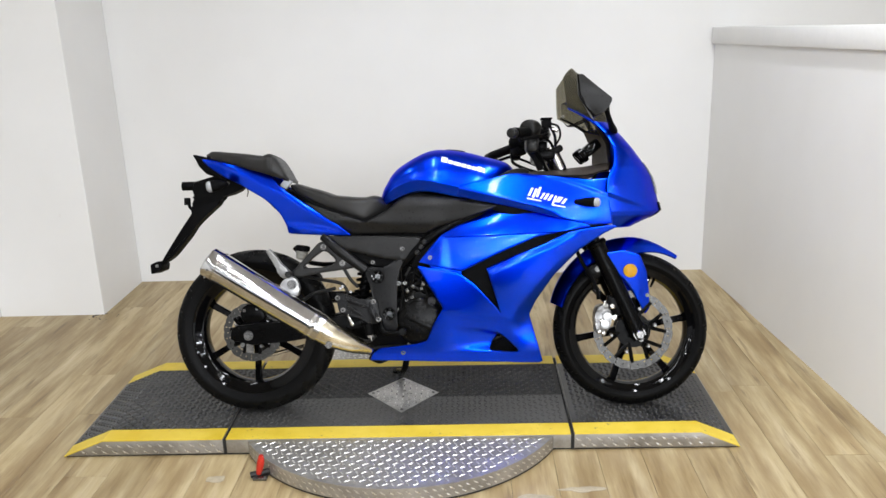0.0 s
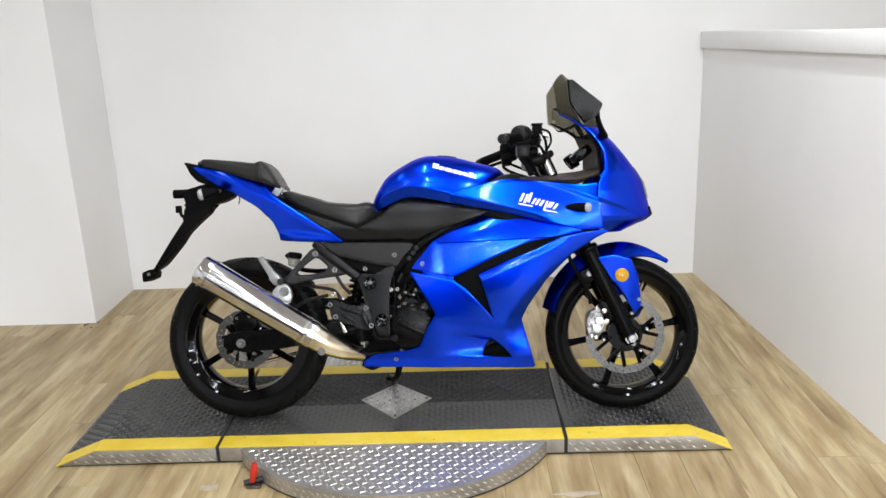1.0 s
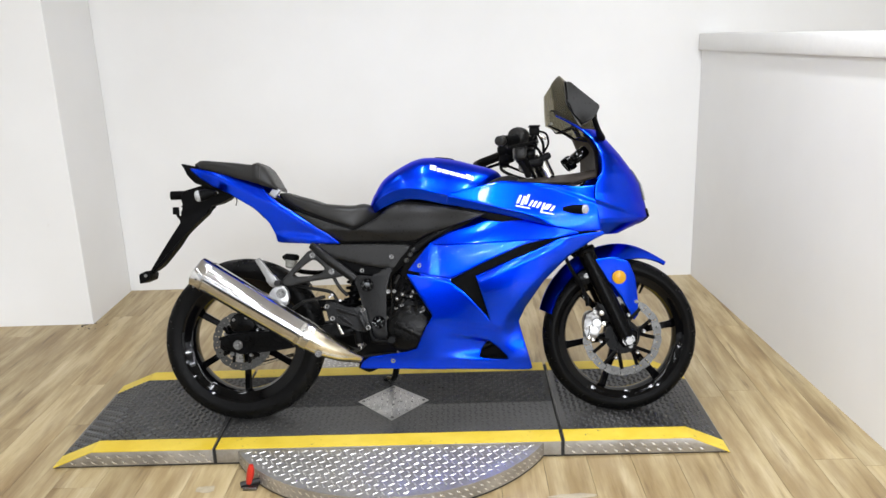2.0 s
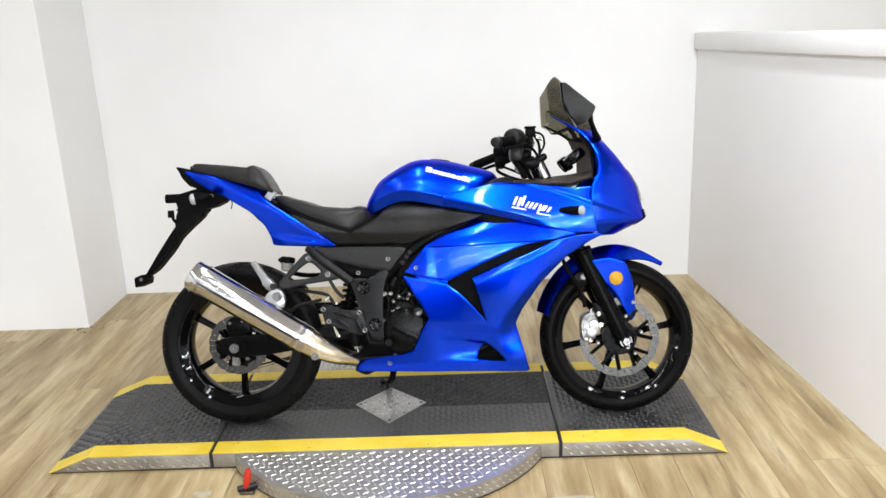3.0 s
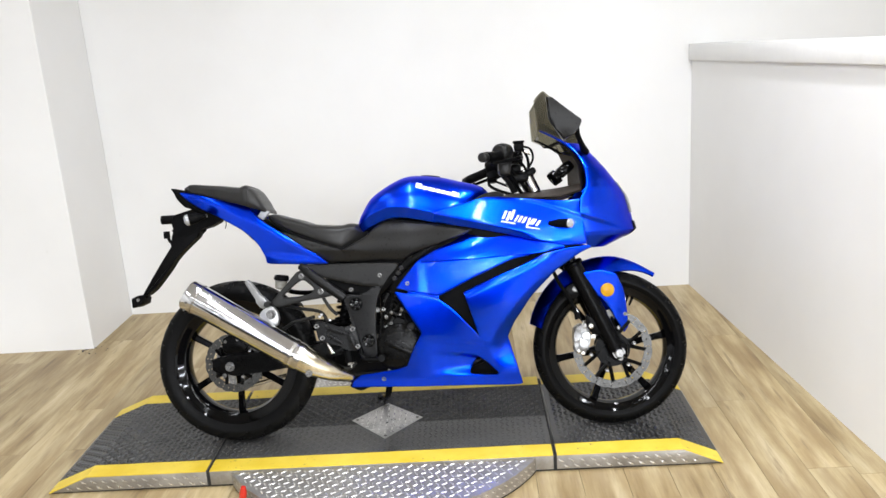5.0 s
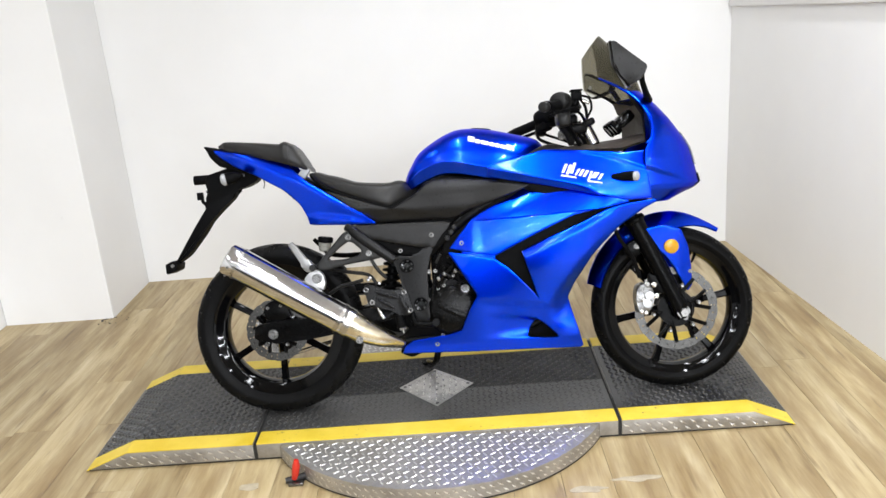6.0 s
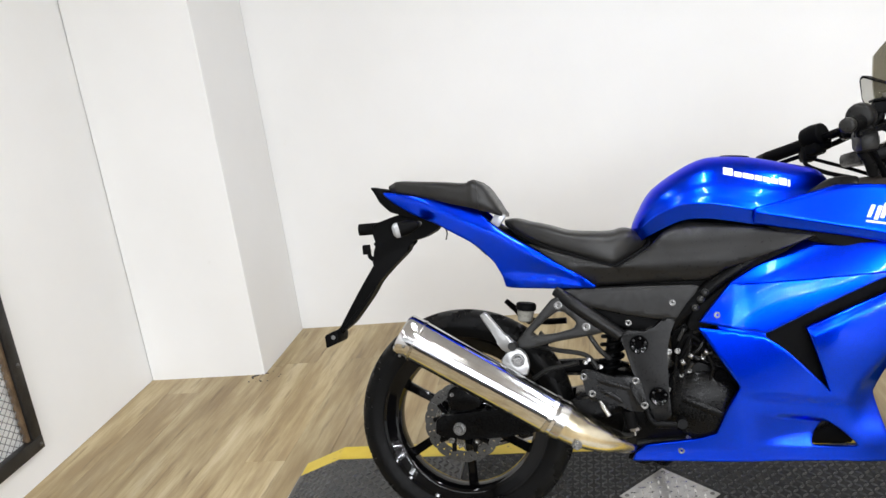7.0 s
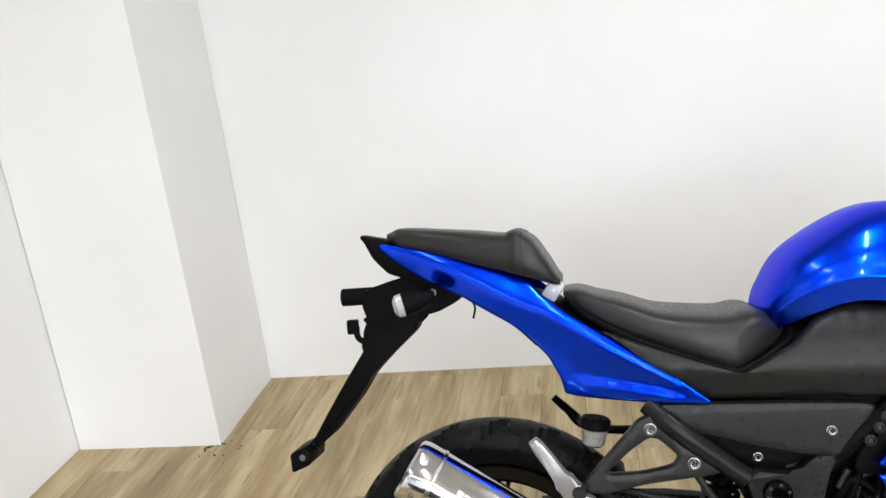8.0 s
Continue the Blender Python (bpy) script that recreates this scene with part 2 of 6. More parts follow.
# unseen end wall, kept dark so chrome and black parts reflect dark
wall_box("wall_near", (-1.80, NEAR_Y - 0.14, -0.05), (5.0, NEAR_Y - 0.002, CEILING), "unseen dark grey end wall, its tone set for dark reflections", GREY_WALL)

# half-height partition, standing slightly askew
askew = Matrix.Translation((2.118, BACK_Y - 0.003, 0)) @ Matrix.Rotation(radians(4.0), 4, "Z")
bm = bmesh.new()
add_box(bm, (0, -3.9, -0.05), (0.12, 0, 1.29), 0.0)
for v in bm.verts:
    if v.co.z > 1:
        v.co.z -= v.co.y * math.tan(radians(1.8))
bmesh.ops.transform(bm, matrix=askew, verts=bm.verts[:])
tagged(part("wall_partition", bm, WALL, smooth=False), "half-height white partition wall beside the lift", "wall", kind="structure")
bm = bmesh.new()
add_box(bm, (-0.022, -3.92, 1.252), (0.142, -0.05, 1.336), 0.006, askew @ Matrix.Rotation(radians(-1.8), 4, "X"))
tagged(part("trim", bm, TRIM), "white painted timber cap along the partition top", "trim", kind="structure")

bm = bmesh.new()
add_box(bm, (-1.8, NEAR_Y - 0.14, CEILING), (5.0, BACK_Y + 0.14, CEILING + 0.1))
tagged(part("ceiling", bm, CEIL, smooth=False), "plain off-white ceiling", "ceiling", kind="structure")


def ceiling_lamp(x, y):
    lamp = tagged(empty("ceiling_light", lamp_pose(x, y, CEILING)), "white surface-mounted ceiling tube lamp", "ceiling light", "ceiling lamps")
    bm = bmesh.new()
    add_box(bm, (-0.105, -0.63, -0.085), (0.105, 0.63, -0.001), 0.008)
    part("housing", bm, LAMP_WHITE, lamp)
    for sx in (-0.095, 0.095):
        bm = bmesh.new()
        add_box(bm, (sx - 0.008, -0.63, -0.112), (sx + 0.008, 0.63, -0.086), 0.003)
        part("reflector", bm, LAMP_WHITE, lamp)


for lx, ly in LAMP_PLACES:
    ceiling_lamp(lx, ly)

# ---------------------------------------------------------------- the mesh gate on the left wall
gate = tagged(empty("mesh_panel", Matrix.Translation((-1.655, -0.56, 0.125))), "black steel frame with expanded-metal mesh on the wall", "panel")
GW, GH = 0.93, 1.75
for nm, lo, hi in (("frame_bar", (0, 0, 0), (0.03, GW, 0.05)), ("frame_bar", (0, 0, GH - 0.05), (0.03, GW, GH)),
                   ("frame_bar", (0, 0, 0.051), (0.03, 0.05, GH - 0.051)), ("frame_bar", (0, GW - 0.05, 0.051), (0.03, GW, GH - 0.051))):
    bm = bmesh.new()
    add_box(bm, lo, hi, 0.003)
    part(nm, bm, IRON, gate)
for ya in (0.052, GW - 0.068):
    bm = bmesh.new()
    add_box(bm, (0.002, ya, 0.052), (0.022, ya + 0.016, GH - 0.052), 0.002)
    part("inner_strip", bm, RUST, gate, "rusty bare steel inner strip")
bm = bmesh.new()
rows, cell_h, cell_w = 0, 0.015, 0.036
z = 0.055
wires_v, wires_f = [], []


def add_wire(a, b, w=0.0016):
    d = Vector(b) - Vector(a)
    s = Vector((0, -d.z, d.y)).normalized() * w
    k = len(wires_v)
    for p in (a, b):
        p = Vector(p)
        wires_v.extend([p + s, p + Vector((w * 1.6, 0, 0)), p - s])
    wires_f.extend([(k, k + 1, k + 4, k + 3), (k + 1, k + 2, k + 5, k + 4), (k + 2, k, k + 3, k + 5)])


r = 0
while z < GH - 0.07:
    y = 0.07
    while y < GW - 0.085:
        ya = y + (cell_w / 2 if r % 2 else 0)
        add_wire((0.011, ya, z), (0.011, ya + cell_w / 2, z + cell_h))
        add_wire((0.011, ya + cell_w / 2, z + cell_h), (0.011, ya + cell_w, z))
        y += cell_w
    z += cell_h
    r += 1
bm.free()
tagged(obj("wire_mesh", wires_v, wires_f, MESH_STEEL, gate, "diamond-pattern expanded metal mesh"), kind="stuff")
for zz in (0.02, 0.33, 0.66, 0.99, 1.32, GH - 0.02):
    for yy in (0.02, GW - 0.02):
        bm = bmesh.new()
        add_lathe(bm, [(0.008, 0.0301), (0.008, 0.033), (0.005, 0.0355), (0.0001, 0.036)], "x", 12, (0, yy, zz))
        part("screw", bm, ZINC, gate)

# ---------------------------------------------------------------- the lift platform
P = 0.065
LX0, LX1, SX0, SX1, FY, RY = -0.655, 1.728, -0.072, 1.147, -0.262, 0.392
TX0, TX1 = -0.505, 1.588
lift = tagged(empty("motorcycle_lift", Matrix.Translation((0, 0, 0))), "low steel motorcycle lift with black rubber deck and yellow edges", "lift")


def deck_section(name, prof):
    bm = bmesh.new()
    add_prism(bm, prof, FY, RY, 0.002)
    return part(name, bm, PLATE, lift, "bright tread-plate steel deck section")


ZT = P - 0.004
deck_section("ramp", [(LX0, 0.004), (TX0, ZT), (SX0 - 0.006, ZT), (SX0 - 0.006, 0.008), (LX0 + 0.02, 0.006)])
deck_section("deck", [(SX0 + 0.006, 0.008), (SX0 + 0.006, ZT), (SX1 - 0.006, ZT), (SX1 - 0.006, 0.008)])
deck_section("ramp", [(SX1 + 0.006, 0.008), (SX1 + 0.006, ZT), (TX1, ZT), (LX1, 0.004), (LX1 - 0.02, 0.006)])
# dark fill painted as the shade in the gap under the deck edge
bm = bmesh.new()
add_box(bm, (LX0 + 0.008, FY + 0.005, 0.0004), (LX1 - 0.008, RY - 0.005, 0.0055))
part("base_seal", bm, DARK_GAP, lift, "dark fill under the deck, the gap's shade put into its colour", smooth=False)
for sx in (SX0, SX1):
    bm = bmesh.new()
    add_box(bm, (sx - 0.0055, FY + 0.004, 0.002), (sx + 0.0055, RY - 0.004, ZT - 0.004))
    part("joint_seal", bm, DARK_GAP, lift, smooth=False)
bm = bmesh.new()
add_box(bm, (SX1 + 0.0005, FY + 0.08, ZT - 0.003), (SX1 + 0.0045, RY - 0.08, ZT + 0.0042), 0.0008)
part("joint_strip", bm, ZINC, lift, "thin worn steel strip in the joint")


def top_z(x):
    return ZT if TX0 <= x <= TX1 else (ZT - 0.001) * ((x - LX0) / (TX0 - LX0) if x < TX0 else (LX1 - x) / (LX1 - TX1)) + 0.001


def strip(name, x0, x1, y0, y1, material, label, th=0.004, waver=0.0):
    """A sheet that lies on the deck and follows its slopes."""
    xs = sorted({x0, x1, *[x for x in (TX0, TX1) if x0 < x < x1], *[x0 + (x1 - x0) * i / 60 for i in range(61)]})
    bm = bmesh.new()
    rows = []
    for x in xs:
        wob = waver * noise.noise((x * 7, y0 * 9, 0))
        z0 = top_z(x)
        rows.append([bm.verts.new(p) for p in ((x, y0, z0 + 0.0002), (x, y0, z0 + th), (x, y1 + wob, z0 + th), (x, y1 + wob, z0 + 0.0002))])
    for a, b in zip(rows, rows[1:]):
        for i in range(4):
            bm.faces.new((a[i], a[(i + 1) % 4], b[(i + 1) % 4], b[i]))
    bm.faces.new(rows[0])
    bm.faces.new(rows[-1][::-1])
    return part(name, bm, material, lift, label, smooth=False)


for x0, x1 in ((LX0 + 0.004, SX0 - 0.007), (SX0 + 0.007, SX1 - 0.007), (SX1 + 0.007, LX1 - 0.004)):
    strip("edge_stripe", x0, x1, FY - 0.001, FY + 0.076, YELLOW, "worn yellow safety stripe", waver=0.002)
    strip("edge_stripe", x0, x1, RY - 0.076, RY + 0.001, YELLOW, "worn yellow safety stripe")
    # the middle mat is lighter in front, darker behind y = 0.035
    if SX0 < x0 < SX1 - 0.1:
        strip("rubber_mat", x0, x1, FY + 0.0785, 0.0345, RUBBER_MAT, "lighter front half of the rubber mat")
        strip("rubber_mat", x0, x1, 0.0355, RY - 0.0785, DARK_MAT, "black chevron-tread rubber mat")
    else:
        strip("rubber_mat", x0, x1, FY + 0.0785, RY - 0.0785, RUBBER_MAT, "black chevron-tread rubber mat")


def lugs(name, places, length, width, height, material, parent, label):
    """Raised lens-shaped lugs, joined in one mesh."""
    vs, fs = [], []
    for (x, y, z, a) in places:
        k = len(vs)
        c, s = math.cos(a), math.sin(a)
        for u, v, h in ((-1, 0, 0), (-0.35, -1, 0), (0.35, -1, 0), (1, 0, 0), (0.35, 1, 0), (-0.35, 1, 0), (-0.55, 0, 1), (0.55, 0, 1)):
            px, py = u * length / 2, v * width / 2
            vs.append((x + px * c - py * s, y + px * s + py * c, z + h * height))
        fs += [(k, k + 1, k + 6), (k + 1, k + 2, k + 7, k + 6), (k + 2, k + 3, k + 7), (k + 3, k + 4, k + 7), (k + 4, k + 5, k + 6, k + 7), (k + 5, k, k + 6)]
    return tagged(obj(name, vs, fs, material, parent, label), kind="stuff")


treads, worn = [], []
pitch = 0.0205
i = 0
x = LX0 + 0.03
while x < LX1 - 0.03:
    j = 0
    y = FY + 0.09
    while y < RY - 0.09:
        inside = abs(x - 0.536) / 0.150 + abs(y - 0.058) / 0.158 < 1
        if not inside and min(abs(x - SX0), abs(x - SX1)) > 0.018:
            (worn if SX0 < x < SX1 and y < 0.036 else treads).append((x, y, top_z(x) + 0.004, math.pi / 4 if (i + j) % 2 else -math.pi / 4))
        y += pitch
        j += 1
    x += pitch
    i += 1
lugs("tread", treads, 0.0225, 0.0085, 0.0040, RUBBER_MAT, lift, "raised chevron tread of the mat")
lugs("tread", worn, 0.0210, 0.0075, 0.0022, RUBBER_MAT, lift, "chevron tread worn low")

# tread-plate lozenge set into the mat
LOZENGE = surface("scuffed_lozenge_plate", (0.52, 0.51, 0.495), 0.45, 0.75, vary=0.25, scale=16, grain=0.2)
bm = bmesh.new()
add_prism(bm, [(0.399, 0.066), (0.540, -0.092), (0.673, 0.066), (0.528, 0.203)], ZT + 0.0042, ZT + 0.0066, 0.001, "xy")
part("lozenge_plate", bm, LOZENGE, lift, "worn diamond-shaped tread-plate inset")
loz = []
for i in range(-6, 7):
    for j in range(-6, 7):
        x, y = 0.536 + i * 0.024, 0.056 + j * 0.024
        if abs(x - 0.536) / 0.120 + abs(y - 0.056) / 0.126 < 1:
            loz.append((x, y, ZT + 0.0066, 0.15 if (i + j) % 2 else 1.6))
lugs("plate_lug", loz, 0.024, 0.0060, 0.0016, LUG, lift, "raised tread lugs")
for x, y in ((0.420, 0.066), (0.652, 0.066), (0.528, 0.182), (0.540, -0.070)):
    bm = bmesh.new()
    add_lathe(bm, [(0.0062, ZT + 0.0067), (0.0062, ZT + 0.0080), (0.004, ZT + 0.0082), (0.003, ZT + 0.0069), (0.0001, ZT + 0.0068)], "z", 16, (x, y, 0))
    part("bolt_head", bm, ZINC, lift)

# round turntable showing at both long sides
DX, DY, DR = 0.546, 0.035, 0.612


def wing(sign):
    edge = (FY - 0.003) if sign < 0 else (RY + 0.003)
    half = math.sqrt(DR ** 2 - (edge - DY) ** 2)
    a0 = math.atan2(edge - DY, half)
    a1 = math.pi - a0
    pts = []
    for k in range(49):
        a = a0 + (((a1 - a0) if sign > 0 else -(2 * math.pi - (a1 - a0))) * k / 48)
        pts.append((DX + DR * math.cos(a), DY + DR * math.sin(a)))
    return pts


for sign in (-1, 1):
    pts = wing(sign)
    bm = bmesh.new()
    add_prism(bm, pts, 0.008, ZT - 0.003, 0.002, "xy")
    part("turntable_wing", bm, PLATE, lift, "half-moon tread-plate turntable wing")
    # the gap under the wing gets its shade from the same dark fill
    bm = bmesh.new()
    add_prism(bm, [(DX + (x - DX) * 0.996, DY + (y - DY) * 0.996) for x, y in pts], 0.0005, 0.0075, 0, "xy")
    part("base_seal", bm, DARK_GAP, lift, smooth=False)
plugs = []
pp = 0.0245
for i in range(-26, 27):
    for j in range(-27, 27):
        x, y = DX + i * pp, DY + j * pp
        if math.hypot(x - DX, y - DY) < DR - 0.018 and (y < FY - 0.016 or y > RY + 0.016):
            plugs.append((x, y, ZT - 0.003, 0.5 if (i + j) % 2 else 0.5 + math.pi / 2))
lugs("plate_lug", plugs, 0.026, 0.0062, 0.0022, LUG, lift, "raised tread lugs")
# lugs along the front sides of the ramps
vs, fs = [], []
for a, b in ((LX0 + 0.06, SX0 - 0.02), (SX1 + 0.02, LX1 - 0.06)):
    x, k = a, 0
    while x < b:
        zc = 0.019 if k % 2 else 0.042
        if zc < top_z(x) - 0.012:
            n0 = len(vs)
            vs += [(x + 0.012, FY - 0.0002, zc - 0.007), (x - 0.003, FY - 0.0040, zc - 0.002), (x - 0.012, FY - 0.0002, zc + 0.008), (x + 0.003, FY - 0.0040, zc + 0.003)]
            fs += [(n0, n0 + 1, n0 + 3), (n0 + 1, n0 + 2, n0 + 3)]
        x += 0.0185
        k += 1
for k in range(46):
    a = -0.56 - (math.pi - 1.12) * k / 45
    for zc in (0.020, 0.042):
        n0 = len(vs)
        for da, dz, out in ((0.016, -0.007, 0.0003), (-0.004, -0.001, 0.0030), (-0.016, 0.007, 0.0003), (0.004, 0.003, 0.0030)):
            aa = a + da + (0.017 if zc > 0.03 else 0)
            vs.append((DX + (DR + out) * math.cos(aa), DY + (DR + out) * math.sin(aa), zc + dz))
        fs += [(n0, n0 + 1, n0 + 3), (n0 + 1, n0 + 2, n0 + 3)]
tagged(obj("plate_lug", vs, fs, LUG, lift, "raised tread lugs"), kind="stuff")

# foot lock with its red grip
lock = tagged(empty("foot_lock", Matrix.Translation((0.083, -0.412, 0))), "small steel floor clamp with a red grip", "clamp")
bm = bmesh.new()
add_tube(bm, [(-0.028, 0.0, 0.012), (0.035, 0.014, 0.020)], 0.010, 12)
part("clamp_bar", bm, IRON, lock)
bm = bmesh.new()
add_box(bm, (-0.018, -0.02, 0.001), (0.03, 0.022, 0.012), 0.003)
part("foot", bm, ZINC, lock)
bm = bmesh.new()
add_tube(bm, [(0.0, 0.0, 0.018), (0.010, -0.004, 0.055), (0.016, -0.006, 0.088)], [0.0085, 0.012, 0.0125, 0.008], 14)
part("grip", bm, RED, lock, "red plastic grip")

# ---------------------------------------------------------------- motorcycle materials
def candy_blue():
    """Candy paint: a deep blue broad sheen, a tighter cyan flake sheen, and a clear coat over both."""
    m, t, b, tc = shader("candy_blue_paint")
    co = tc.outputs["Object"]
    flake = t.nodes.new("ShaderNodeTexVoronoi")
    flake.inputs["Scale"].default_value = 1400
    t.links.new(co, flake.inputs["Vector"])
    soft = ramp_of(t, noise_of(t, co, 5, 3), [(0.3, (0.93, 0.93, 0.93)), (0.7, (1, 1, 1))])
    coat = ramp_of(t, noise_of(t, co, 60, 3), [(0.35, (0.025, 0.025, 0.025)), (0.75, (0.045, 0.045, 0.045))])
    c = t.nodes.new("ShaderNodeBsdfPrincipled")
    for node, dark, light, rough in ((b, (0.0, 0.004, 0.46), (0.0, 0.012, 0.92), 0.28), (c, (0.0, 0.11, 0.95), (0.0, 0.29, 1.0), 0.21)):
        tint = ramp_of(t, flake.outputs["Color"], [(0.2, dark), (0.8, light)])
        t.links.new(mixed(t, 1.0, tint, soft, "MULTIPLY"), node.inputs["Base Color"])
        node.inputs["Metallic"].default_value = 1.0
        node.inputs["Specular Tint"].default_value = (0.0, 0.15, 1.0, 1)
        node.inputs["Roughness"].default_value = rough
        node.inputs["Coat Weight"].default_value = 0.26
        t.links.new(coat, node.inputs["Coat Roughness"])
    mix = t.nodes.new("ShaderNodeMixShader")
    mix.inputs["Fac"].default_value = 0.18
    t.links.new(b.outputs["BSDF"], mix.inputs[1])
    t.links.new(c.outputs["BSDF"], mix.inputs[2])
    t.links.new(mix.outputs["Shader"], t.nodes["Material Output"].inputs["Surface"])
    return m


def tyre_rubber():
    """Black rubber, greyed by dust on the tread that meets the road."""
    m, t, b, tc = shader("tyre_rubber")
    co = tc.outputs["Object"]
    flat = t.nodes.new("ShaderNodeVectorMath")
    flat.operation = "MULTIPLY"
    flat.inputs[1].default_value = (1, 0, 1)
    t.links.new(co, flat.inputs[0])
    far = t.nodes.new("ShaderNodeVectorMath")
    far.operation = "LENGTH"
    t.links.new(flat.outputs["Vector"], far.inputs[0])
    tread = ramp_of(t, far.outputs["Value"], [(0.262, (0, 0, 0)), (0.288, (1, 1, 1))])
    dust = ramp_of(t, noise_of(t, co, 26, 5, 0.6), [(0.3, (0.004, 0.004, 0.0039)), (0.7, (0.011, 0.0107, 0.0104))])
    t.links.new(mixed(t, tread, (0.0022, 0.0022, 0.0023), dust), b.inputs["Base Color"])
    t.links.new(ramp_of(t, noise_of(t, co, 90, 4), [(0.3, (0.34, 0.34, 0.34)), (0.7, (0.52, 0.52, 0.52))]), b.inputs["Roughness"])
    b.inputs["Specular IOR Level"].default_value = 0.07
    bumped(t, b, noise_of(t, co, 300, 3), 0.3, 0.0008)
    return m


def clear_plastic(name, color, rough=0.05, dense=0.5):
    """Tinted see-through plastic: a glossy sheet that lets part of the light straight through."""
    m, t, b, tc = shader(name)
    out = t.nodes["Material Output"]
    tr = t.nodes.new("ShaderNodeBsdfTransparent")
    tr.inputs["Color"].default_value = (*color, 1)
    mix = t.nodes.new("ShaderNodeMixShader")
    mix.inputs["Fac"].default_value = dense
    b.inputs["Base Color"].default_value = (*[c * 0.25 for c in color], 1)
    b.inputs["Roughness"].default_value = rough
    t.links.new(tr.outputs["BSDF"], mix.inputs[1])
    t.links.new(b.outputs["BSDF"], mix.inputs[2])
    t.links.new(mix.outputs["Shader"], out.inputs["Surface"])
    return m


BLUE = candy_blue()
BLACK_MATTE = surface("matte_black_plastic", (0.0032, 0.0032, 0.0034), 0.46, vary=0.15, scale=9, grain=0.22, grain_scale=900, spec=0.035)
SIDE_GREY = surface("satin_charcoal_plastic", (0.0088, 0.0086, 0.0083), 0.34, vary=0.12, scale=7, grain=0.2, grain_scale=1100, spec=0.19)
BLACK_GLOSS = surface("gloss_black_paint", (0.0015, 0.0015, 0.0017), 0.05, vary=0.1, rough_vary=0.015, spec=0.15)
BLACK_METAL = surface("black_cast_metal", (0.0022, 0.0022, 0.0024), 0.27, 0.0, vary=0.3, scale=25, grain=0.35, grain_scale=500, spec=0.06)
GREY_METAL = surface("dark_grey_frame_paint", (0.0062, 0.0062, 0.0064), 0.33, 0.0, vary=0.2, scale=14, grain=0.2, spec=0.17)
SEAT_VINYL = surface("black_seat_vinyl", (0.012, 0.0115, 0.0109), 0.38, vary=0.2, scale=8, grain=0.14, grain_scale=900, spec=0.30)
STRAP = surface("dark_strap_vinyl", (0.011, 0.0105, 0.010), 0.42, vary=0.2, scale=8, grain=0.3, grain_scale=900, spec=0.26)
TYRE = tyre_rubber()
CHROME = surface("polished_stainless", (0.58, 0.585, 0.60), 0.10, 1.0, vary=0.10, scale=22, rough_vary=0.05, grain=0.05, grain_scale=60)
STEEL = surface("brushed_steel", (0.45, 0.435, 0.41), 0.22, 1.0, vary=0.12, scale=5, rough_vary=0.05)
GOLD_STEEL = surface("heat_tinted_steel", (0.66, 0.60, 0.46), 0.22, 1.0, vary=0.25, scale=5, rough_vary=0.05)
ALLOY = surface("cast_aluminium", (0.30, 0.30, 0.297), 0.30, 0.8, vary=0.05, scale=8, rough_vary=0.02)
COVER_BLACK = surface("satin_black_casting", (0.0030, 0.0029, 0.0028), 0.24, 0.0, vary=0.3, scale=18, grain=0.10, grain_scale=250, spec=0.09)
CALIPER_GREY = surface("grey_cast_alloy", (0.19, 0.19, 0.188), 0.30, 0.85, vary=0.3, scale=60, rough_vary=0.1, grain=0.3, grain_scale=500)
HEEL_GREY = surface("satin_black_alloy", (0.0060, 0.0060, 0.0062), 0.32, 0.2, vary=0.2, scale=14, grain=0.2, spec=0.18)
DISC = surface("brake_disc_steel", (0.070, 0.069, 0.066), 0.32, 1.0, vary=0.2, scale=50, grain=0.2)
ORANGE = surface("amber_reflector", (0.50, 0.26, 0.003), 0.12, vary=0.15, scale=60, coat=0.15)
WHITE_MARK = surface("white_decal", (0.82, 0.82, 0.82), 0.3, vary=0.04)
LENS = clear_plastic("clear_lens", (0.85, 0.87, 0.88), 0.06, 0.45)
SMOKE = clear_plastic("smoked_screen", (0.50, 0.48, 0.41), 0.04, 0.14)
LENS_PALE = surface("pale_signal_lens", (0.32, 0.33, 0.34), 0.12, vary=0.06, coat=0.4)
HANGER_GREY = surface("grey_cast_hanger", (0.017, 0.0168, 0.0163), 0.34, 0.2, vary=0.2, scale=14, grain=0.25, spec=0.18)
TRAY_BROWN = surface("brownish_black_plastic", (0.055, 0.045, 0.038), 0.5, vary=0.2, scale=9, grain=0.3, spec=0.25)
CUP = surface("translucent_fluid_cup", (0.22, 0.215, 0.19), 0.3, vary=0.1)
MIRROR_GLASS, _t, _b, _c = shader("mirror_glass")
_b.inputs["Base Color"].default_value = (0.72, 0.72, 0.69, 1)
_b.inputs["Metallic"].default_value, _b.inputs["Roughness"].default_value = 1.0, 0.03

# the machine leans on its side stand
SETTLED = set()
LEAN = radians(-15.5)
bike = tagged(empty("motorcycle", Matrix.Translation((0, -0.052, P)) @ Matrix.Rotation(LEAN, 4, "X")), "blue and black faired sport motorcycle on its stand", "motorcycle")
RW, FW = Vector((0.006, 0, 0.3025)), Vector((1.386, 0, 0.2820))


# ---------------------------------------------------------------- shaped panels
def rounded(pts, times=2, cut=0.2):
    pts = [Vector(p) for p in pts]
    for _ in range(times):
        out = []
        for a, b in zip(pts, pts[1:] + pts[:1]):
            out += [a.lerp(b, cut), a.lerp(b, 1 - cut)]
        pts = out
    return [(p.x, p.y) for p in pts]


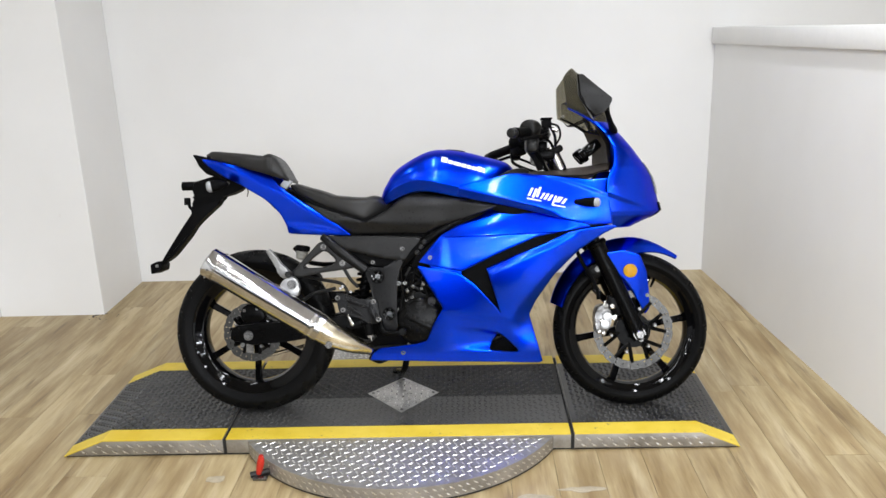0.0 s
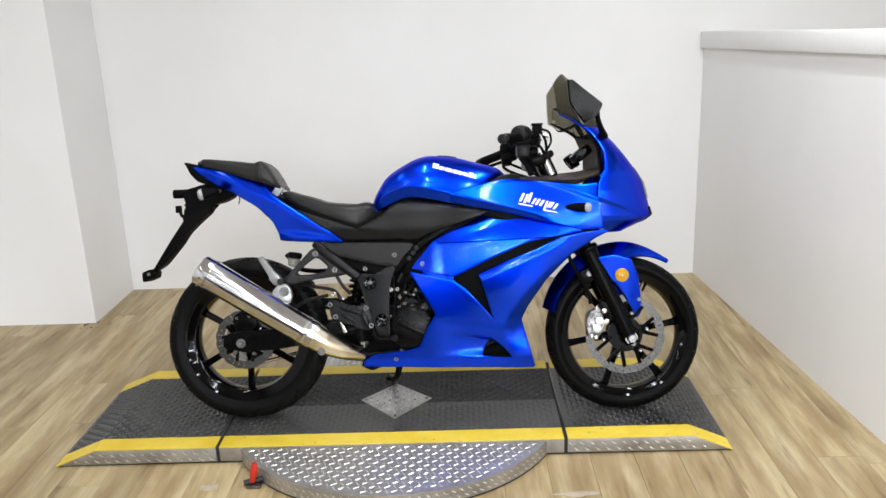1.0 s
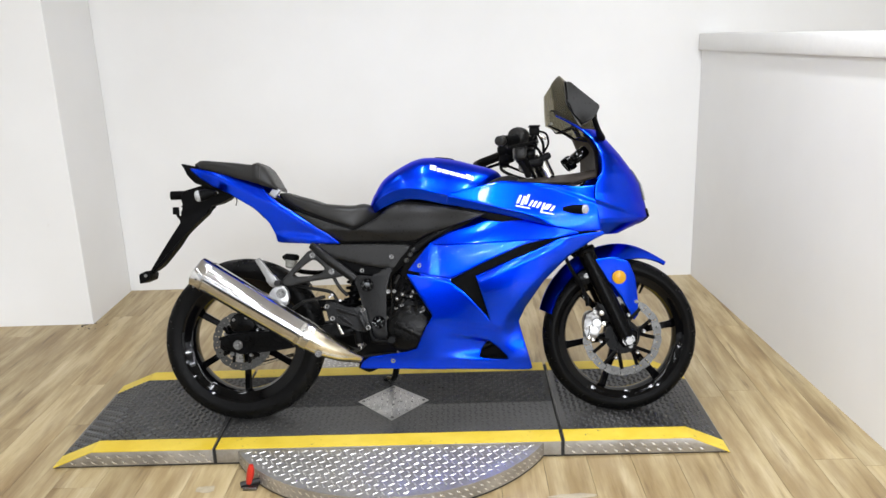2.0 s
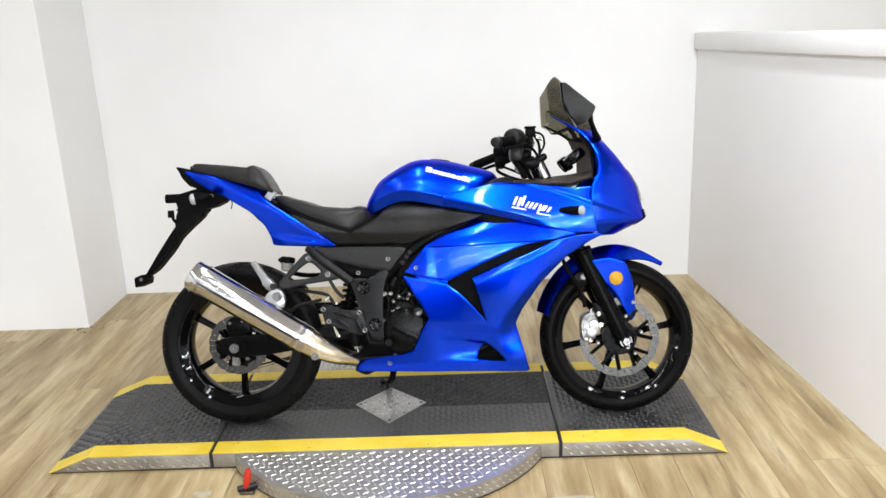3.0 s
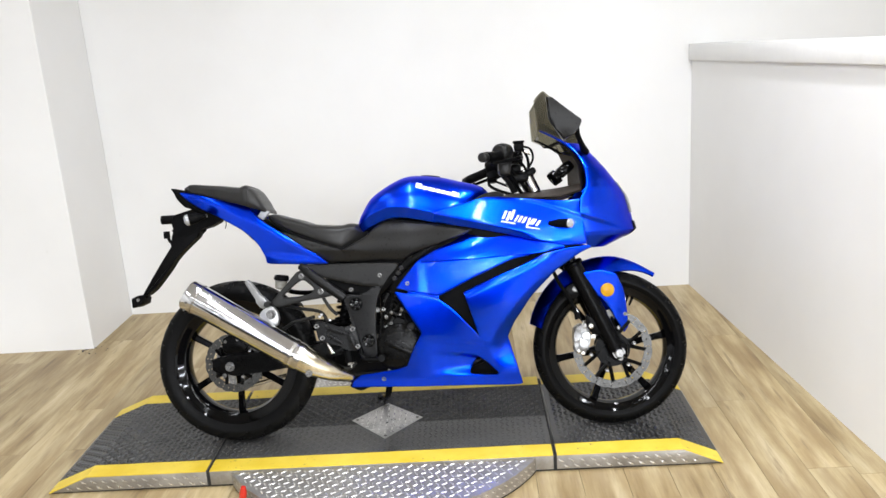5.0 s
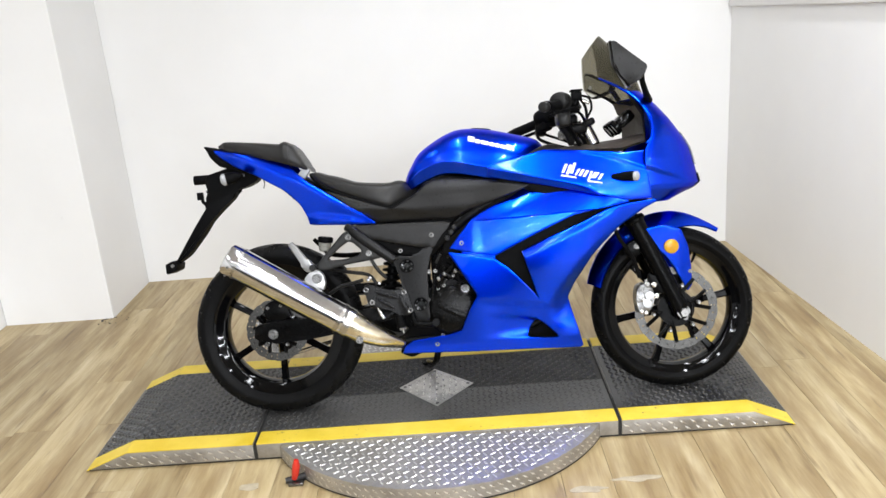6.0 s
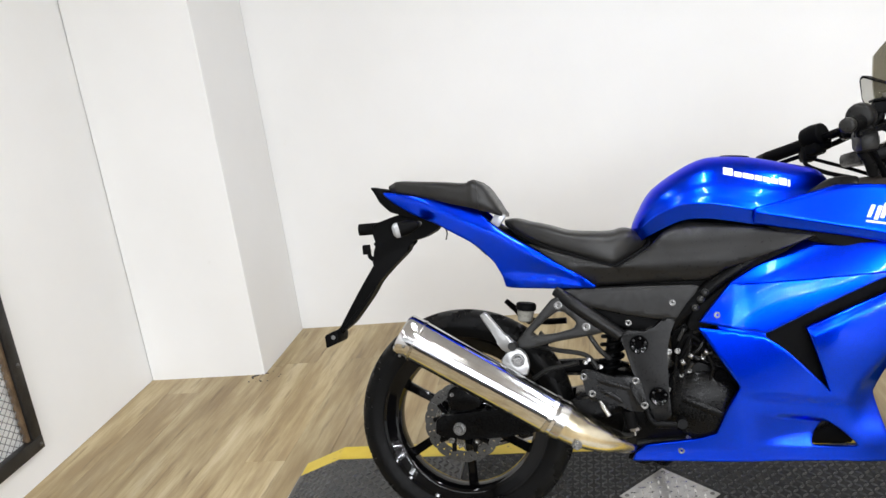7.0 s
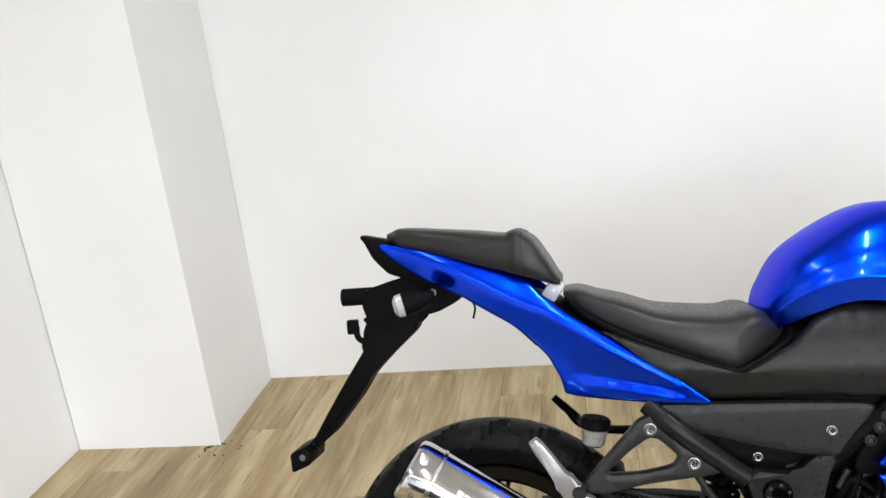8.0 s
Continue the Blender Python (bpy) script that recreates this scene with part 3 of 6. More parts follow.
def resampled(pts, step):
    out = []
    for a, b in zip(pts, pts[1:] + pts[:1]):
        n = max(1, int(round(math.dist(a, b) / step)))
        out += [(a[0] + (b[0] - a[0]) * k / n, a[1] + (b[1] - a[1]) * k / n) for k in range(n)]
    return out


def inside(poly, p):
    x, y = p[:, 0], p[:, 1]
    hit = np.zeros(len(p), bool)
    q = np.array(poly)
    for (ax, ay), (bx, by) in zip(q, np.roll(q, -1, 0)):
        if ay != by:
            hit ^= ((ay > y) != (by > y)) & (x < (bx - ax) * (y - ay) / (by - ay) + ax)
    return hit


def edge_distance(polys, p):
    d = np.full(len(p), 9.0)
    for poly in polys:
        q = np.array(poly)
        for a, b in zip(q, np.roll(q, -1, 0)):
            ab = b - a
            u = np.clip(((p - a) @ ab) / max(ab @ ab, 1e-12), 0, 1)
            d = np.minimum(d, np.hypot(*(p - a - u[:, None] * ab).T))
    return d


def panel(name, outline, depth, material, parent=None, label="", holes=(), grid=0.011, edge=0.006, thick=0.010, cut=0.2, times=2, both=True, even=7, lines=()):
    """A moulded cover: an outline in side view, bulged sideways by depth(x, z), with rolled rims and thickness."""
    parent = parent or bike
    rings = [resampled(rounded(outline, times, cut), grid * 0.7)] + [resampled(rounded(h, 2, 0.15), grid * 0.6) for h in holes]
    allp = np.vstack([np.array(r) for r in rings])
    lo, hi = allp.min(0), allp.max(0)
    gx, gz = np.meshgrid(np.arange(lo[0], hi[0], grid), np.arange(lo[1], hi[1], grid))
    gx = gx + (np.arange(gx.shape[0]) % 2)[:, None] * grid / 2
    cand = np.column_stack([gx.ravel(), gz.ravel()])
    inner = []
    for off in (0.35, 1.0):
        for k, r in enumerate(rings):
            q = np.array(r)
            tng = np.roll(q, -1, 0) - np.roll(q, 1, 0)
            nrm = np.column_stack([-tng[:, 1], tng[:, 0]]) / np.maximum(np.hypot(*tng.T), 1e-9)[:, None]
            for sgn in (1, -1):
                inner.append(q + nrm * sgn * edge * off)
    ringp = np.vstack(inner)
    dr = edge_distance(rings, ringp)
    ringp = ringp[(dr > edge * 0.3)]
    dc = edge_distance(rings, cand)
    cand = cand[dc > edge * 1.6]
    folds = []
    for line in lines:
        fine = np.array(resampled(list(line) + list(line)[-2:0:-1], grid * 0.8)) if len(line) > 2 else np.array([np.array(line[0]) + (np.array(line[1]) - np.array(line[0])) * k / 20 for k in range(21)])
        half = fine[:len(fine) // 2 + 1] if len(line) > 2 else fine
        ok = inside(rings[0], half) & (edge_distance(rings, half) > edge * 1.3)
        for h in rings[1:]:
            ok &= ~inside(h, half)
        folds.append((half, ok))
        q = half[ok]
        if len(q):
            near = np.min(np.hypot(cand[:, None, 0] - q[None, :, 0], cand[:, None, 1] - q[None, :, 1]), axis=1)
            cand = cand[near > grid * 0.55]
            near = np.min(np.hypot(ringp[:, None, 0] - q[None, :, 0], ringp[:, None, 1] - q[None, :, 1]), axis=1)
            ringp = ringp[near > grid * 0.25]
    pts = np.vstack([ringp, cand])
    ok = inside(rings[0], pts)
    for h in rings[1:]:
        ok &= ~inside(h, pts)
    pts = pts[ok]
    verts2 = [Vector(p) for p in np.vstack([allp, pts])]
    edges, base = [], 0
    for r in rings:
        edges += [(base + i, base + (i + 1) % len(r)) for i in range(len(r))]
        base += len(r)
    for half, ok in folds:
        at = len(verts2)
        kept = [i for i in range(len(half)) if ok[i]]
        verts2 += [Vector(half[i]) for i in kept]
        edges += [(at + k, at + k + 1) for k in range(len(kept) - 1) if kept[k + 1] == kept[k] + 1]
    v2, _e, tris, *_ = geometry.delaunay_2d_cdt(verts2, edges, [], 0, 1e-5)
    q = np.array([(v[0], v[1]) for v in v2])
    tri = np.array([t for t in tris if len(t) == 3])
    mid = q[tri].mean(1)
    keep = inside(rings[0], mid)
    for h in rings[1:]:
        keep &= ~inside(h, mid)
    tri = tri[keep]
    d = edge_distance(rings, q)
    u = np.clip(1 - d / edge, 0, 1)
    y = np.array([depth(a, b) for a, b in q])
    e2 = np.vstack([tri[:, [0, 1]], tri[:, [1, 2]], tri[:, [2, 0]]])
    e2 = np.vstack([e2, e2[:, ::-1]])
    deg = np.maximum(np.bincount(e2[:, 0], minlength=len(q)), 1)
    for _ in range(even):
        y = 0.5 * y + 0.5 * np.bincount(e2[:, 0], y[e2[:, 1]], minlength=len(q)) / deg
    y = y - edge * (1 - np.sqrt(np.maximum(0, 1 - u * u)))
    n = len(q)
    count = {}
    for t in tri:
        for a, b in ((t[0], t[1]), (t[1], t[2]), (t[2], t[0])):
            count[(min(a, b), max(a, b))] = count.get((min(a, b), max(a, b)), 0) + 1
    rim = [e for e, c in count.items() if c == 1]
    made = []
    for side in ((-1, 1) if both else (-1,)):
        vs = [(a, side * w, b) for (a, b), w in zip(q, y)] + [(a, side * (w - thick), b) for (a, b), w in zip(q, y)]
        fs = [tuple(int(i) for i in t) for t in tri] + [tuple(int(i) + n for i in t[::-1]) for t in tri] + [(int(a), int(b), int(b) + n, int(a) + n) for a, b in rim]
        bm = bmesh.new()
        bv = [bm.verts.new(v) for v in vs]
        for f in fs:
            bm.faces.new([bv[i] for i in f])
        loose = [v for v in bm.verts if not v.link_faces]
        bmesh.ops.delete(bm, geom=loose, context="VERTS")
        made.append(part(name, bm, material, parent, label, angle=38))
    return made


def table(xs, zs, rows):
    """A smooth surface through a small table of half-widths."""
    rows = np.array(rows, float)

    def ease(a, grid):
        i = int(np.clip(np.searchsorted(grid, a) - 1, 0, len(grid) - 2))
        return i, float(np.clip((a - grid[i]) / (grid[i + 1] - grid[i]), 0, 1))

    def cr(p0, p1, p2, p3, u):
        return 0.5 * (2 * p1 + (p2 - p0) * u + (2 * p0 - 5 * p1 + 4 * p2 - p3) * u * u + (3 * p1 - p0 - 3 * p2 + p3) * u ** 3)

    def at(x, z):
        i, u = ease(x, xs)
        j, v = ease(z, zs)
        ii = [max(0, i - 1), i, i + 1, min(len(xs) - 1, i + 2)]
        jj = [max(0, j - 1), j, j + 1, min(len(zs) - 1, j + 2)]
        return float(cr(*[cr(*[rows[b][a] for a in ii], u) for b in jj], v))
    return at


def step(a):
    a = min(1.0, max(0.0, a))
    return a * a * (3 - 2 * a)


def line_z(x, pts):
    return float(np.interp(x, [p[0] for p in pts], [p[1] for p in pts]))


def soft(a, e=0.014):
    return 0.5 * (a + math.sqrt(a * a + e * e))


fairing_w = table([0.43, 0.72, 1.01, 1.30], [0.20, 0.36, 0.52, 0.68, 0.86], [
    [0.124, 0.140, 0.130, 0.090],
    [0.152, 0.172, 0.162, 0.115],
    [0.160, 0.188, 0.194, 0.146],
    [0.158, 0.188, 0.206, 0.206],
    [0.132, 0.158, 0.182, 0.199]])
FOLD = [(0.95, 0.862), (1.017, 0.838), (1.139, 0.808), (1.306, 0.742), (1.404, 0.708)]
CREST = [(0.760, 0.807), (0.859, 0.822), (0.940, 0.838), (0.985, 0.842), (1.03, 0.836), *FOLD[2:]]
BAND = [(0.760, 0.806), (0.85, 0.783), (0.93, 0.762), (1.02, 0.738), (1.12, 0.708)]
WAIST = [(0.69, 0.634), (0.882, 0.637), (1.037, 0.642), (1.15, 0.645)]
LIP = [(0.86, 0.523), (0.965, 0.567), (1.063, 0.604), (1.143, 0.638)]
RIDGE = [(0.66, 0.378), (0.754, 0.366), (0.832, 0.356), (0.919, 0.342), (1.0, 0.332)]
SCOOP = [(0.70, 0.322), (0.77, 0.314), (0.831, 0.306), (0.902, 0.291)]
BROW = [(0.90, 0.300), (0.946, 0.352), (1.006, 0.422), (1.039, 0.462), (1.119, 0.540), (1.20, 0.590), (1.30, 0.640)]


def settle(made):
    """Marks panels that are drawn at their final size."""
    SETTLED.update(made)
    return made


def upper_w(x, z):
    w = fairing_w(x, z) + 0.010
    over = z - line_z(x, CREST)
    w -= float(np.interp(x, [0.80, 0.97, 1.12], [0.90, 0.60, 0.30])) * soft(over, 0.002) - 0.009 * step(over / 0.020) * step((x - 1.0) / 0.12) + 0.6 * max(0.0, x - 1.20) ** 2
    return w - 0.55 * soft(line_z(x, BAND) - z, 0.002) * step((1.16 - x) / 0.14)


def mid_w(x, z):
    waist = line_z(x, WAIST)
    w = fairing_w(x, z) + 0.006 - 0.30 * soft(z - waist, 0.002) * step((1.22 - x) / 0.10)
    w -= 0.0055 * step((waist - z) / 0.004) * step((x - 0.70) / 0.04)
    rear = line_z(z, [(0.53, 0.615), (0.583, 0.655), (0.639, 0.704), (0.671, 0.762), (0.702, 0.839), (0.735, 0.910)])
    return w - 0.22 * soft(0.055 - (x - rear), 0.070)


def lower_w(x, z):
    w = fairing_w(x, z) + 0.005
    w += 0.010 * step((x - 0.80) / 0.14) * step((z - 0.34) / 0.14)
    w -= 0.60 * soft(z - line_z(x, LIP) + 0.020, 0.002) * step((x - 0.85) / 0.02) * step((1.20 - x) / 0.10)
    w -= 0.010 * step((line_z(x, RIDGE) - z) / 0.014) * step((1.0 - x) / 0.10) * step((x - 0.68) / 0.12)
    hollow = step((line_z(x, SCOOP) - z) / 0.008) * step((z - 0.224) / 0.030) * step((x - 0.72) / 0.18) * step((0.902 + (0.289 - z) * 1.04 - x) / 0.008)
    w -= 0.022 * hollow
    w -= 0.34 * soft(line_z(x, BROW) - z, 0.003) * step((x - 0.93) / 0.06) * step((z - 0.24) / 0.16)
    return w - 0.30 * soft(0.224 - z, 0.002)


def lowered(line, d):
    return [(x, z - d) for x, z in line]


settle(panel("upper_cowl", [(0.772, 0.812), (0.859, 0.829), (0.955, 0.850), (1.01, 0.847), (1.078, 0.838), (1.216, 0.821), (1.262, 0.822), (1.284, 0.825), (1.286, 0.785), (1.289, 0.735), (1.296, 0.678), (1.298, 0.666),
                            (1.221, 0.664), (1.149, 0.681), (1.018, 0.717), (0.905, 0.744), (0.836, 0.758), (0.767, 0.776)], upper_w, BLUE, label="glossy blue upper side cowl", edge=0.003, grid=0.005, cut=0.07, even=0, lines=(CREST, BAND)))
settle(panel("middle_cowl", [(0.900, 0.756), (0.880, 0.728), (0.839, 0.703), (0.762, 0.672), (0.704, 0.640), (0.655, 0.584), (0.624, 0.546), (0.640, 0.543), (0.701, 0.526), (0.774, 0.511), (0.893, 0.567), (1.037, 0.627), (1.143, 0.645), (1.222, 0.657),
                             (1.221, 0.662), (1.149, 0.692), (1.018, 0.730)], mid_w, BLUE, label="glossy blue middle cowl", edge=0.003, grid=0.007, cut=0.07, even=0, lines=(WAIST, lowered(WAIST, 0.004))))
settle(panel("lower_cowl", [(0.618, 0.536), (0.701, 0.521), (0.770, 0.506), (0.813, 0.473), (0.839, 0.446), (0.899, 0.378), (0.908, 0.364), (0.901, 0.387), (0.868, 0.502), (0.861, 0.522), (0.965, 0.566), (1.063, 0.603), (1.143, 0.640), (1.222, 0.655), (1.30, 0.662),
                            (1.313, 0.655), (1.27, 0.635), (1.185, 0.580), (1.096, 0.493), (1.034, 0.405), (1.010, 0.355), (1.030, 0.280), (1.058, 0.178), (0.833, 0.186), (0.603, 0.194), (0.440, 0.198),
                            (0.450, 0.222), (0.478, 0.242), (0.604, 0.256), (0.646, 0.268), (0.675, 0.332), (0.707, 0.385), (0.66, 0.464)],
             lower_w, BLUE, label="glossy blue lower belly cowl", holes=[[(0.866, 0.228), (0.880, 0.262), (0.902, 0.290), (0.933, 0.266), (0.976, 0.221), (0.92, 0.223)]], edge=0.003, cut=0.06, grid=0.008, even=1, lines=(lowered(LIP, 0.020), RIDGE, lowered(RIDGE, 0.014), SCOOP, lowered(SCOOP, 0.008), BROW, [(0.44, 0.224), (0.75, 0.224), (1.05, 0.224)])))
settle(panel("vent_duct", [(0.75, 0.50), (0.89, 0.60), (1.04, 0.655), (1.17, 0.665), (1.15, 0.60), (0.98, 0.55), (0.89, 0.51), (0.93, 0.36), (0.88, 0.36)], lambda x, z: fairing_w(x, z) - 0.030, BLACK_MATTE, edge=0.004, grid=0.03, label="black vent duct behind the cowl"))
settle(panel("vent_duct", [(0.84, 0.215), (0.87, 0.31), (0.93, 0.31), (1.005, 0.205)], lambda x, z: fairing_w(x, z) - 0.075, BLACK_MATTE, edge=0.004, grid=0.03))
settle(panel("inner_cowl", [(0.945, 0.752), (0.886, 0.762), (0.80, 0.708), (0.715, 0.668), (0.655, 0.630), (0.607, 0.565), (0.595, 0.525), (0.650, 0.52), (0.72, 0.62), (0.85, 0.700)], lambda x, z: fairing_w(x, z) - 0.036, BLACK_MATTE, edge=0.004, grid=0.02, label="black plastic inner cowl edge"))
settle(panel("seam_backing", [(0.665, 0.550), (0.775, 0.526), (0.775, 0.492), (0.665, 0.515)], lambda x, z: fairing_w(x, z) - 0.008, BLUE, edge=0.004, grid=0.02, label="blue flange behind the cowl seam"))


def fairing_bolt(x, z, w, parent=bike, r=0.0075):
    r *= 0.84
    bm = bmesh.new()
    add_lathe(bm, [(r * 1.30, -w + 0.001), (r * 1.30, -w - 0.0008), (r * 1.08, -w - 0.0010), (r, -w - 0.0034), (r * 0.86, -w - 0.0042), (r * 0.56, -w - 0.0040), (r * 0.50, -w + 0.0010), (0.0001, -w + 0.0010)], "y", 18, (x, 0, z))
    return part("bolt", bm, ZINC, parent)


settle([fairing_bolt(0.667, 0.562, mid_w(0.667, 0.562)), fairing_bolt(0.561, 0.226, lower_w(0.561, 0.226))])
fairing_bolt(1.272, 0.795, 0.206, r=0.006)
fairing_bolt(1.278, 0.672, 0.190, r=0.006)

# nose with the headlight
NOSE_Z = [0.655, 0.700, 0.716, 0.756, 0.800, 0.834, 0.866, 0.895, 0.935, 0.976, 1.006, 1.028]
NOSE_BACK = [1.290, 1.276, 1.274, 1.268, 1.265, 1.270, 1.292, 1.296, 1.295, 1.277, 1.256, 1.237]
NOSE_TIP = [1.36, 1.462, 1.482, 1.472, 1.464, 1.455, 1.435, 1.415, 1.386, 1.353, 1.327, 1.304]
NOSE_W = [0.171, 0.202, 0.208, 0.2135, 0.2135, 0.209, 0.202, 0.197, 0.187, 0.169, 0.150, 0.136]


def nose_at(z, a, out=0.0):
    xb, xt, w = (float(np.interp(z, NOSE_Z, v)) for v in (NOSE_BACK, NOSE_TIP, NOSE_W))
    s, c = abs(math.sin(a)), math.cos(a)
    x = xb + (xt - xb + out) * max(0.0, c) ** 1.2
    over = z - 0.008 - line_z(x, FOLD)
    w += 0.010 * step(over / 0.018) * step((1.46 - x) / 0.08)
    return Vector((x, math.copysign((w + out) * s ** 0.86, a), z))


def nose_sheet(name, z0, z1, a0, a1, material, out, label, n=40, m=26, thick=0.006):
    bm = bmesh.new()
    grids = []
    for o in (out, out - thick):
        grids.append([[bm.verts.new(nose_at(z0 + (z1 - z0) * j / m, a0 + (a1 - a0) * i / n, o)) for i in range(n + 1)] for j in range(m + 1)])
    for g in grids:
        for j in range(m):
            for i in range(n):
                bm.faces.new((g[j][i], g[j][i + 1], g[j + 1][i + 1], g[j + 1][i]))
    g, h = grids
    loop = [(0, i) for i in range(n)] + [(j, n) for j in range(m)] + [(m, i) for i in range(n, 0, -1)] + [(j, 0) for j in range(m, 0, -1)]
    for (j, i), (l, k) in zip(loop, loop[1:] + loop[:1]):
        bm.faces.new((g[j][i], g[l][k], h[l][k], h[j][i]))
    return part(name, bm, material, bike, label, angle=50)


nose_sheet("nose_cowl", 0.660, 1.028, -math.pi / 2, math.pi / 2, BLUE, 0.0, "glossy blue nose cowl", 64, 92)
nose_sheet("headlight", 0.775, 0.885, -0.42, 0.42, LENS, 0.004, "clear twin headlight lens", 30, 12, 0.003)
nose_sheet("nose_lip", 0.690, 0.745, -0.36, 0.36, BLACK_MATTE, 0.004, "black plastic nose lip", 20, 8, 0.004)
# rim strip that carries the screen
for side in (-1, 1):
    bm = bmesh.new()
    add_tube(bm, [(1.152, side * 0.130, 1.078), (1.205, side * 0.132, 1.050), (1.250, side * 0.134, 1.018), (1.282, side * 0.160, 0.975), (1.297, side * 0.186, 0.925), (1.294, side * 0.202, 0.872), (1.276, side * 0.206, 0.850)], [0.003, 0.005, 0.007, 0.007, 0.006, 0.005, 0.004], 10)
    part("cowl_rim", bm, BLUE if side < 0 else BLACK_MATTE, bike, "rolled cowl rim")

# smoked screen
bm = bmesh.new()
grids = []
for o in (0.0, -0.003):
    g = []
    for j in range(15):
        v = j / 14
        row = []
        for i in range(31):
            s = -1 + 2 * i / 30
            k = abs(s)
            base = Vector((1.334 - 0.178 * k ** 2.3, 0.156 * math.sin(s * math.pi / 2), 0.990 + 0.088 * k ** 2.3))
            top = Vector((1.197 - 0.047 * k, 0.122 * s + 0.014 * (1 - k), 1.243 - 0.056 * k ** 1.3))
            p = base.lerp(top, v) + Vector((0.022 + o, 0, 0.018 + o)) * math.sin(v * math.pi) * (1 - k ** 2)
            p.y *= 1 + 0.08 * math.sin(v * math.pi)
            row.append(bm.verts.new(p + Vector((o, 0, o))))
        g.append(row)
    grids.append(g)
for g in grids:
    for j in range(14):
        for i in range(30):
            bm.faces.new((g[j][i], g[j][i + 1], g[j + 1][i + 1], g[j + 1][i]))
settle([part("windscreen", bm, SMOKE, bike, "smoked see-through windscreen", angle=60)])
for side in (-1, 1):
    for x, z, y in ((1.235, 1.042, 0.139), (1.165, 1.085, 0.134)):
        bm = bmesh.new()
        add_lathe(bm, [(0.006, 0.0), (0.006, 0.003), (0.0001, 0.005)], "y", 12, (x, 0, z), m=Matrix.Scale(side, 4, (0, 1, 0)) @ Matrix.Translation((0, y, 0)))
        part("bolt", bm, ZINC, bike)

# cockpit tray and dial
bm = bmesh.new()
tray = [[(1.00, 0.150, 0.846), (1.02, 0.07, 0.862), (1.03, 0.0, 0.866)], [(1.10, 0.178, 0.846), (1.12, 0.08, 0.868), (1.12, 0.0, 0.872)], [(1.20, 0.190, 0.842), (1.22, 0.09, 0.872), (1.22, 0.0, 0.880)],
        [(1.275, 0.192, 0.862), (1.300, 0.09, 0.890), (1.315, 0.0, 0.895)], [(1.272, 0.160, 0.955), (1.300, 0.08, 0.965), (1.315, 0.0, 0.972)], [(1.240, 0.128, 1.022), (1.292, 0.07, 1.000), (1.312, 0.0, 0.996)]]
for up in (0, -0.006):
    rows = []
    for r in tray:
        full_row = [(x, -y, z + up) for x, y, z in r] + [(x, y, z + up) for x, y, z in r[-2::-1]]
        rows.append([bm.verts.new(p) for p in full_row])
    for a, b in zip(rows, rows[1:]):
        for i in range(len(a) - 1):
            bm.faces.new((a[i], a[i + 1], b[i + 1], b[i]))
part("cockpit_tray", bm, TRAY_BROWN, bike, "black plastic inner cockpit tray", angle=60)
dash = Matrix.Translation((1.236, -0.02, 0.940)) @ Matrix.Rotation(radians(-38), 4, "Y")
bm = bmesh.new()
add_box(bm, (-0.030, -0.075, -0.019), (0.036, 0.070, 0.020), 0.012, dash)
part("instrument_pod", bm, BLACK_GLOSS, bike, "black instrument pod")
for y in (-0.052, 0.004, 0.058):
    bm = bmesh.new()
    add_lathe(bm, [(0.026, 0.0), (0.027, 0.014), (0.024, 0.018), (0.022, 0.015), (0.0001, 0.015)], "x", 28, m=dash @ Matrix.Translation((-0.030, y, 0.0)) @ Matrix.Rotation(math.pi, 4, "Z"))
    part("dial", bm, BLACK_GLOSS, bike)


# ---------------------------------------------------------------- lofted forms
def loft(bm, stations, n=26, square=0.55, tuck=0.0, belly=0.0):
    """A padded or tank-like form: stations of x, half-width, bottom, top along the machine."""
    st = np.array(stations, float)
    xs = np.concatenate([np.linspace(a, b, 9, endpoint=False) for a, b in zip(st[:-1, 0], st[1:, 0])] + [[st[-1, 0]]])

    def smooth(col):
        out = []
        for x in xs:
            i = int(np.clip(np.searchsorted(st[:, 0], x, "right") - 1, 0, len(st) - 2))
            u = (x - st[i, 0]) / (st[i + 1, 0] - st[i, 0])
            p = [st[max(0, i - 1), col], st[i, col], st[i + 1, col], st[min(len(st) - 1, i + 2), col]]
            out.append(0.5 * (2 * p[1] + (p[2] - p[0]) * u + (2 * p[0] - 5 * p[1] + 4 * p[2] - p[3]) * u * u + (3 * p[1] - p[0] - 3 * p[2] + p[3]) * u ** 3))
        return out
    rings = []
    for x, w, zb, zt in zip(xs, smooth(1), smooth(2), smooth(3)):
        ring = []
        zm = zb + (zt - zb) * belly
        ring.append((x, -(w - tuck), zb))
        if belly:
            ring.append((x, -(w - tuck * 0.35), zb + (zm - zb) * 0.5))
        for k in range(n + 1):
            a = math.pi * k / n
            c, s = math.cos(a), math.sin(a)
            ring.append((x, -math.copysign(abs(c) ** square, c) * w, zm + (zt - zm) * max(0.0, s) ** (square + 0.15)))
        if belly:
            ring.append((x, w - tuck * 0.35, zb + (zm - zb) * 0.5))
        ring.append((x, w - tuck, zb))
        rings.append([bm.verts.new(p) for p in ring])
    m = len(rings[0])
    for a, b in zip(rings, rings[1:]):
        for k in range(m):
            bm.faces.new((a[k], a[(k + 1) % m], b[(k + 1) % m], b[k]))
    bm.faces.new(rings[0])
    bm.faces.new(rings[-1][::-1])
    bmesh.ops.remove_doubles(bm, verts=bm.verts[:], dist=1e-5)


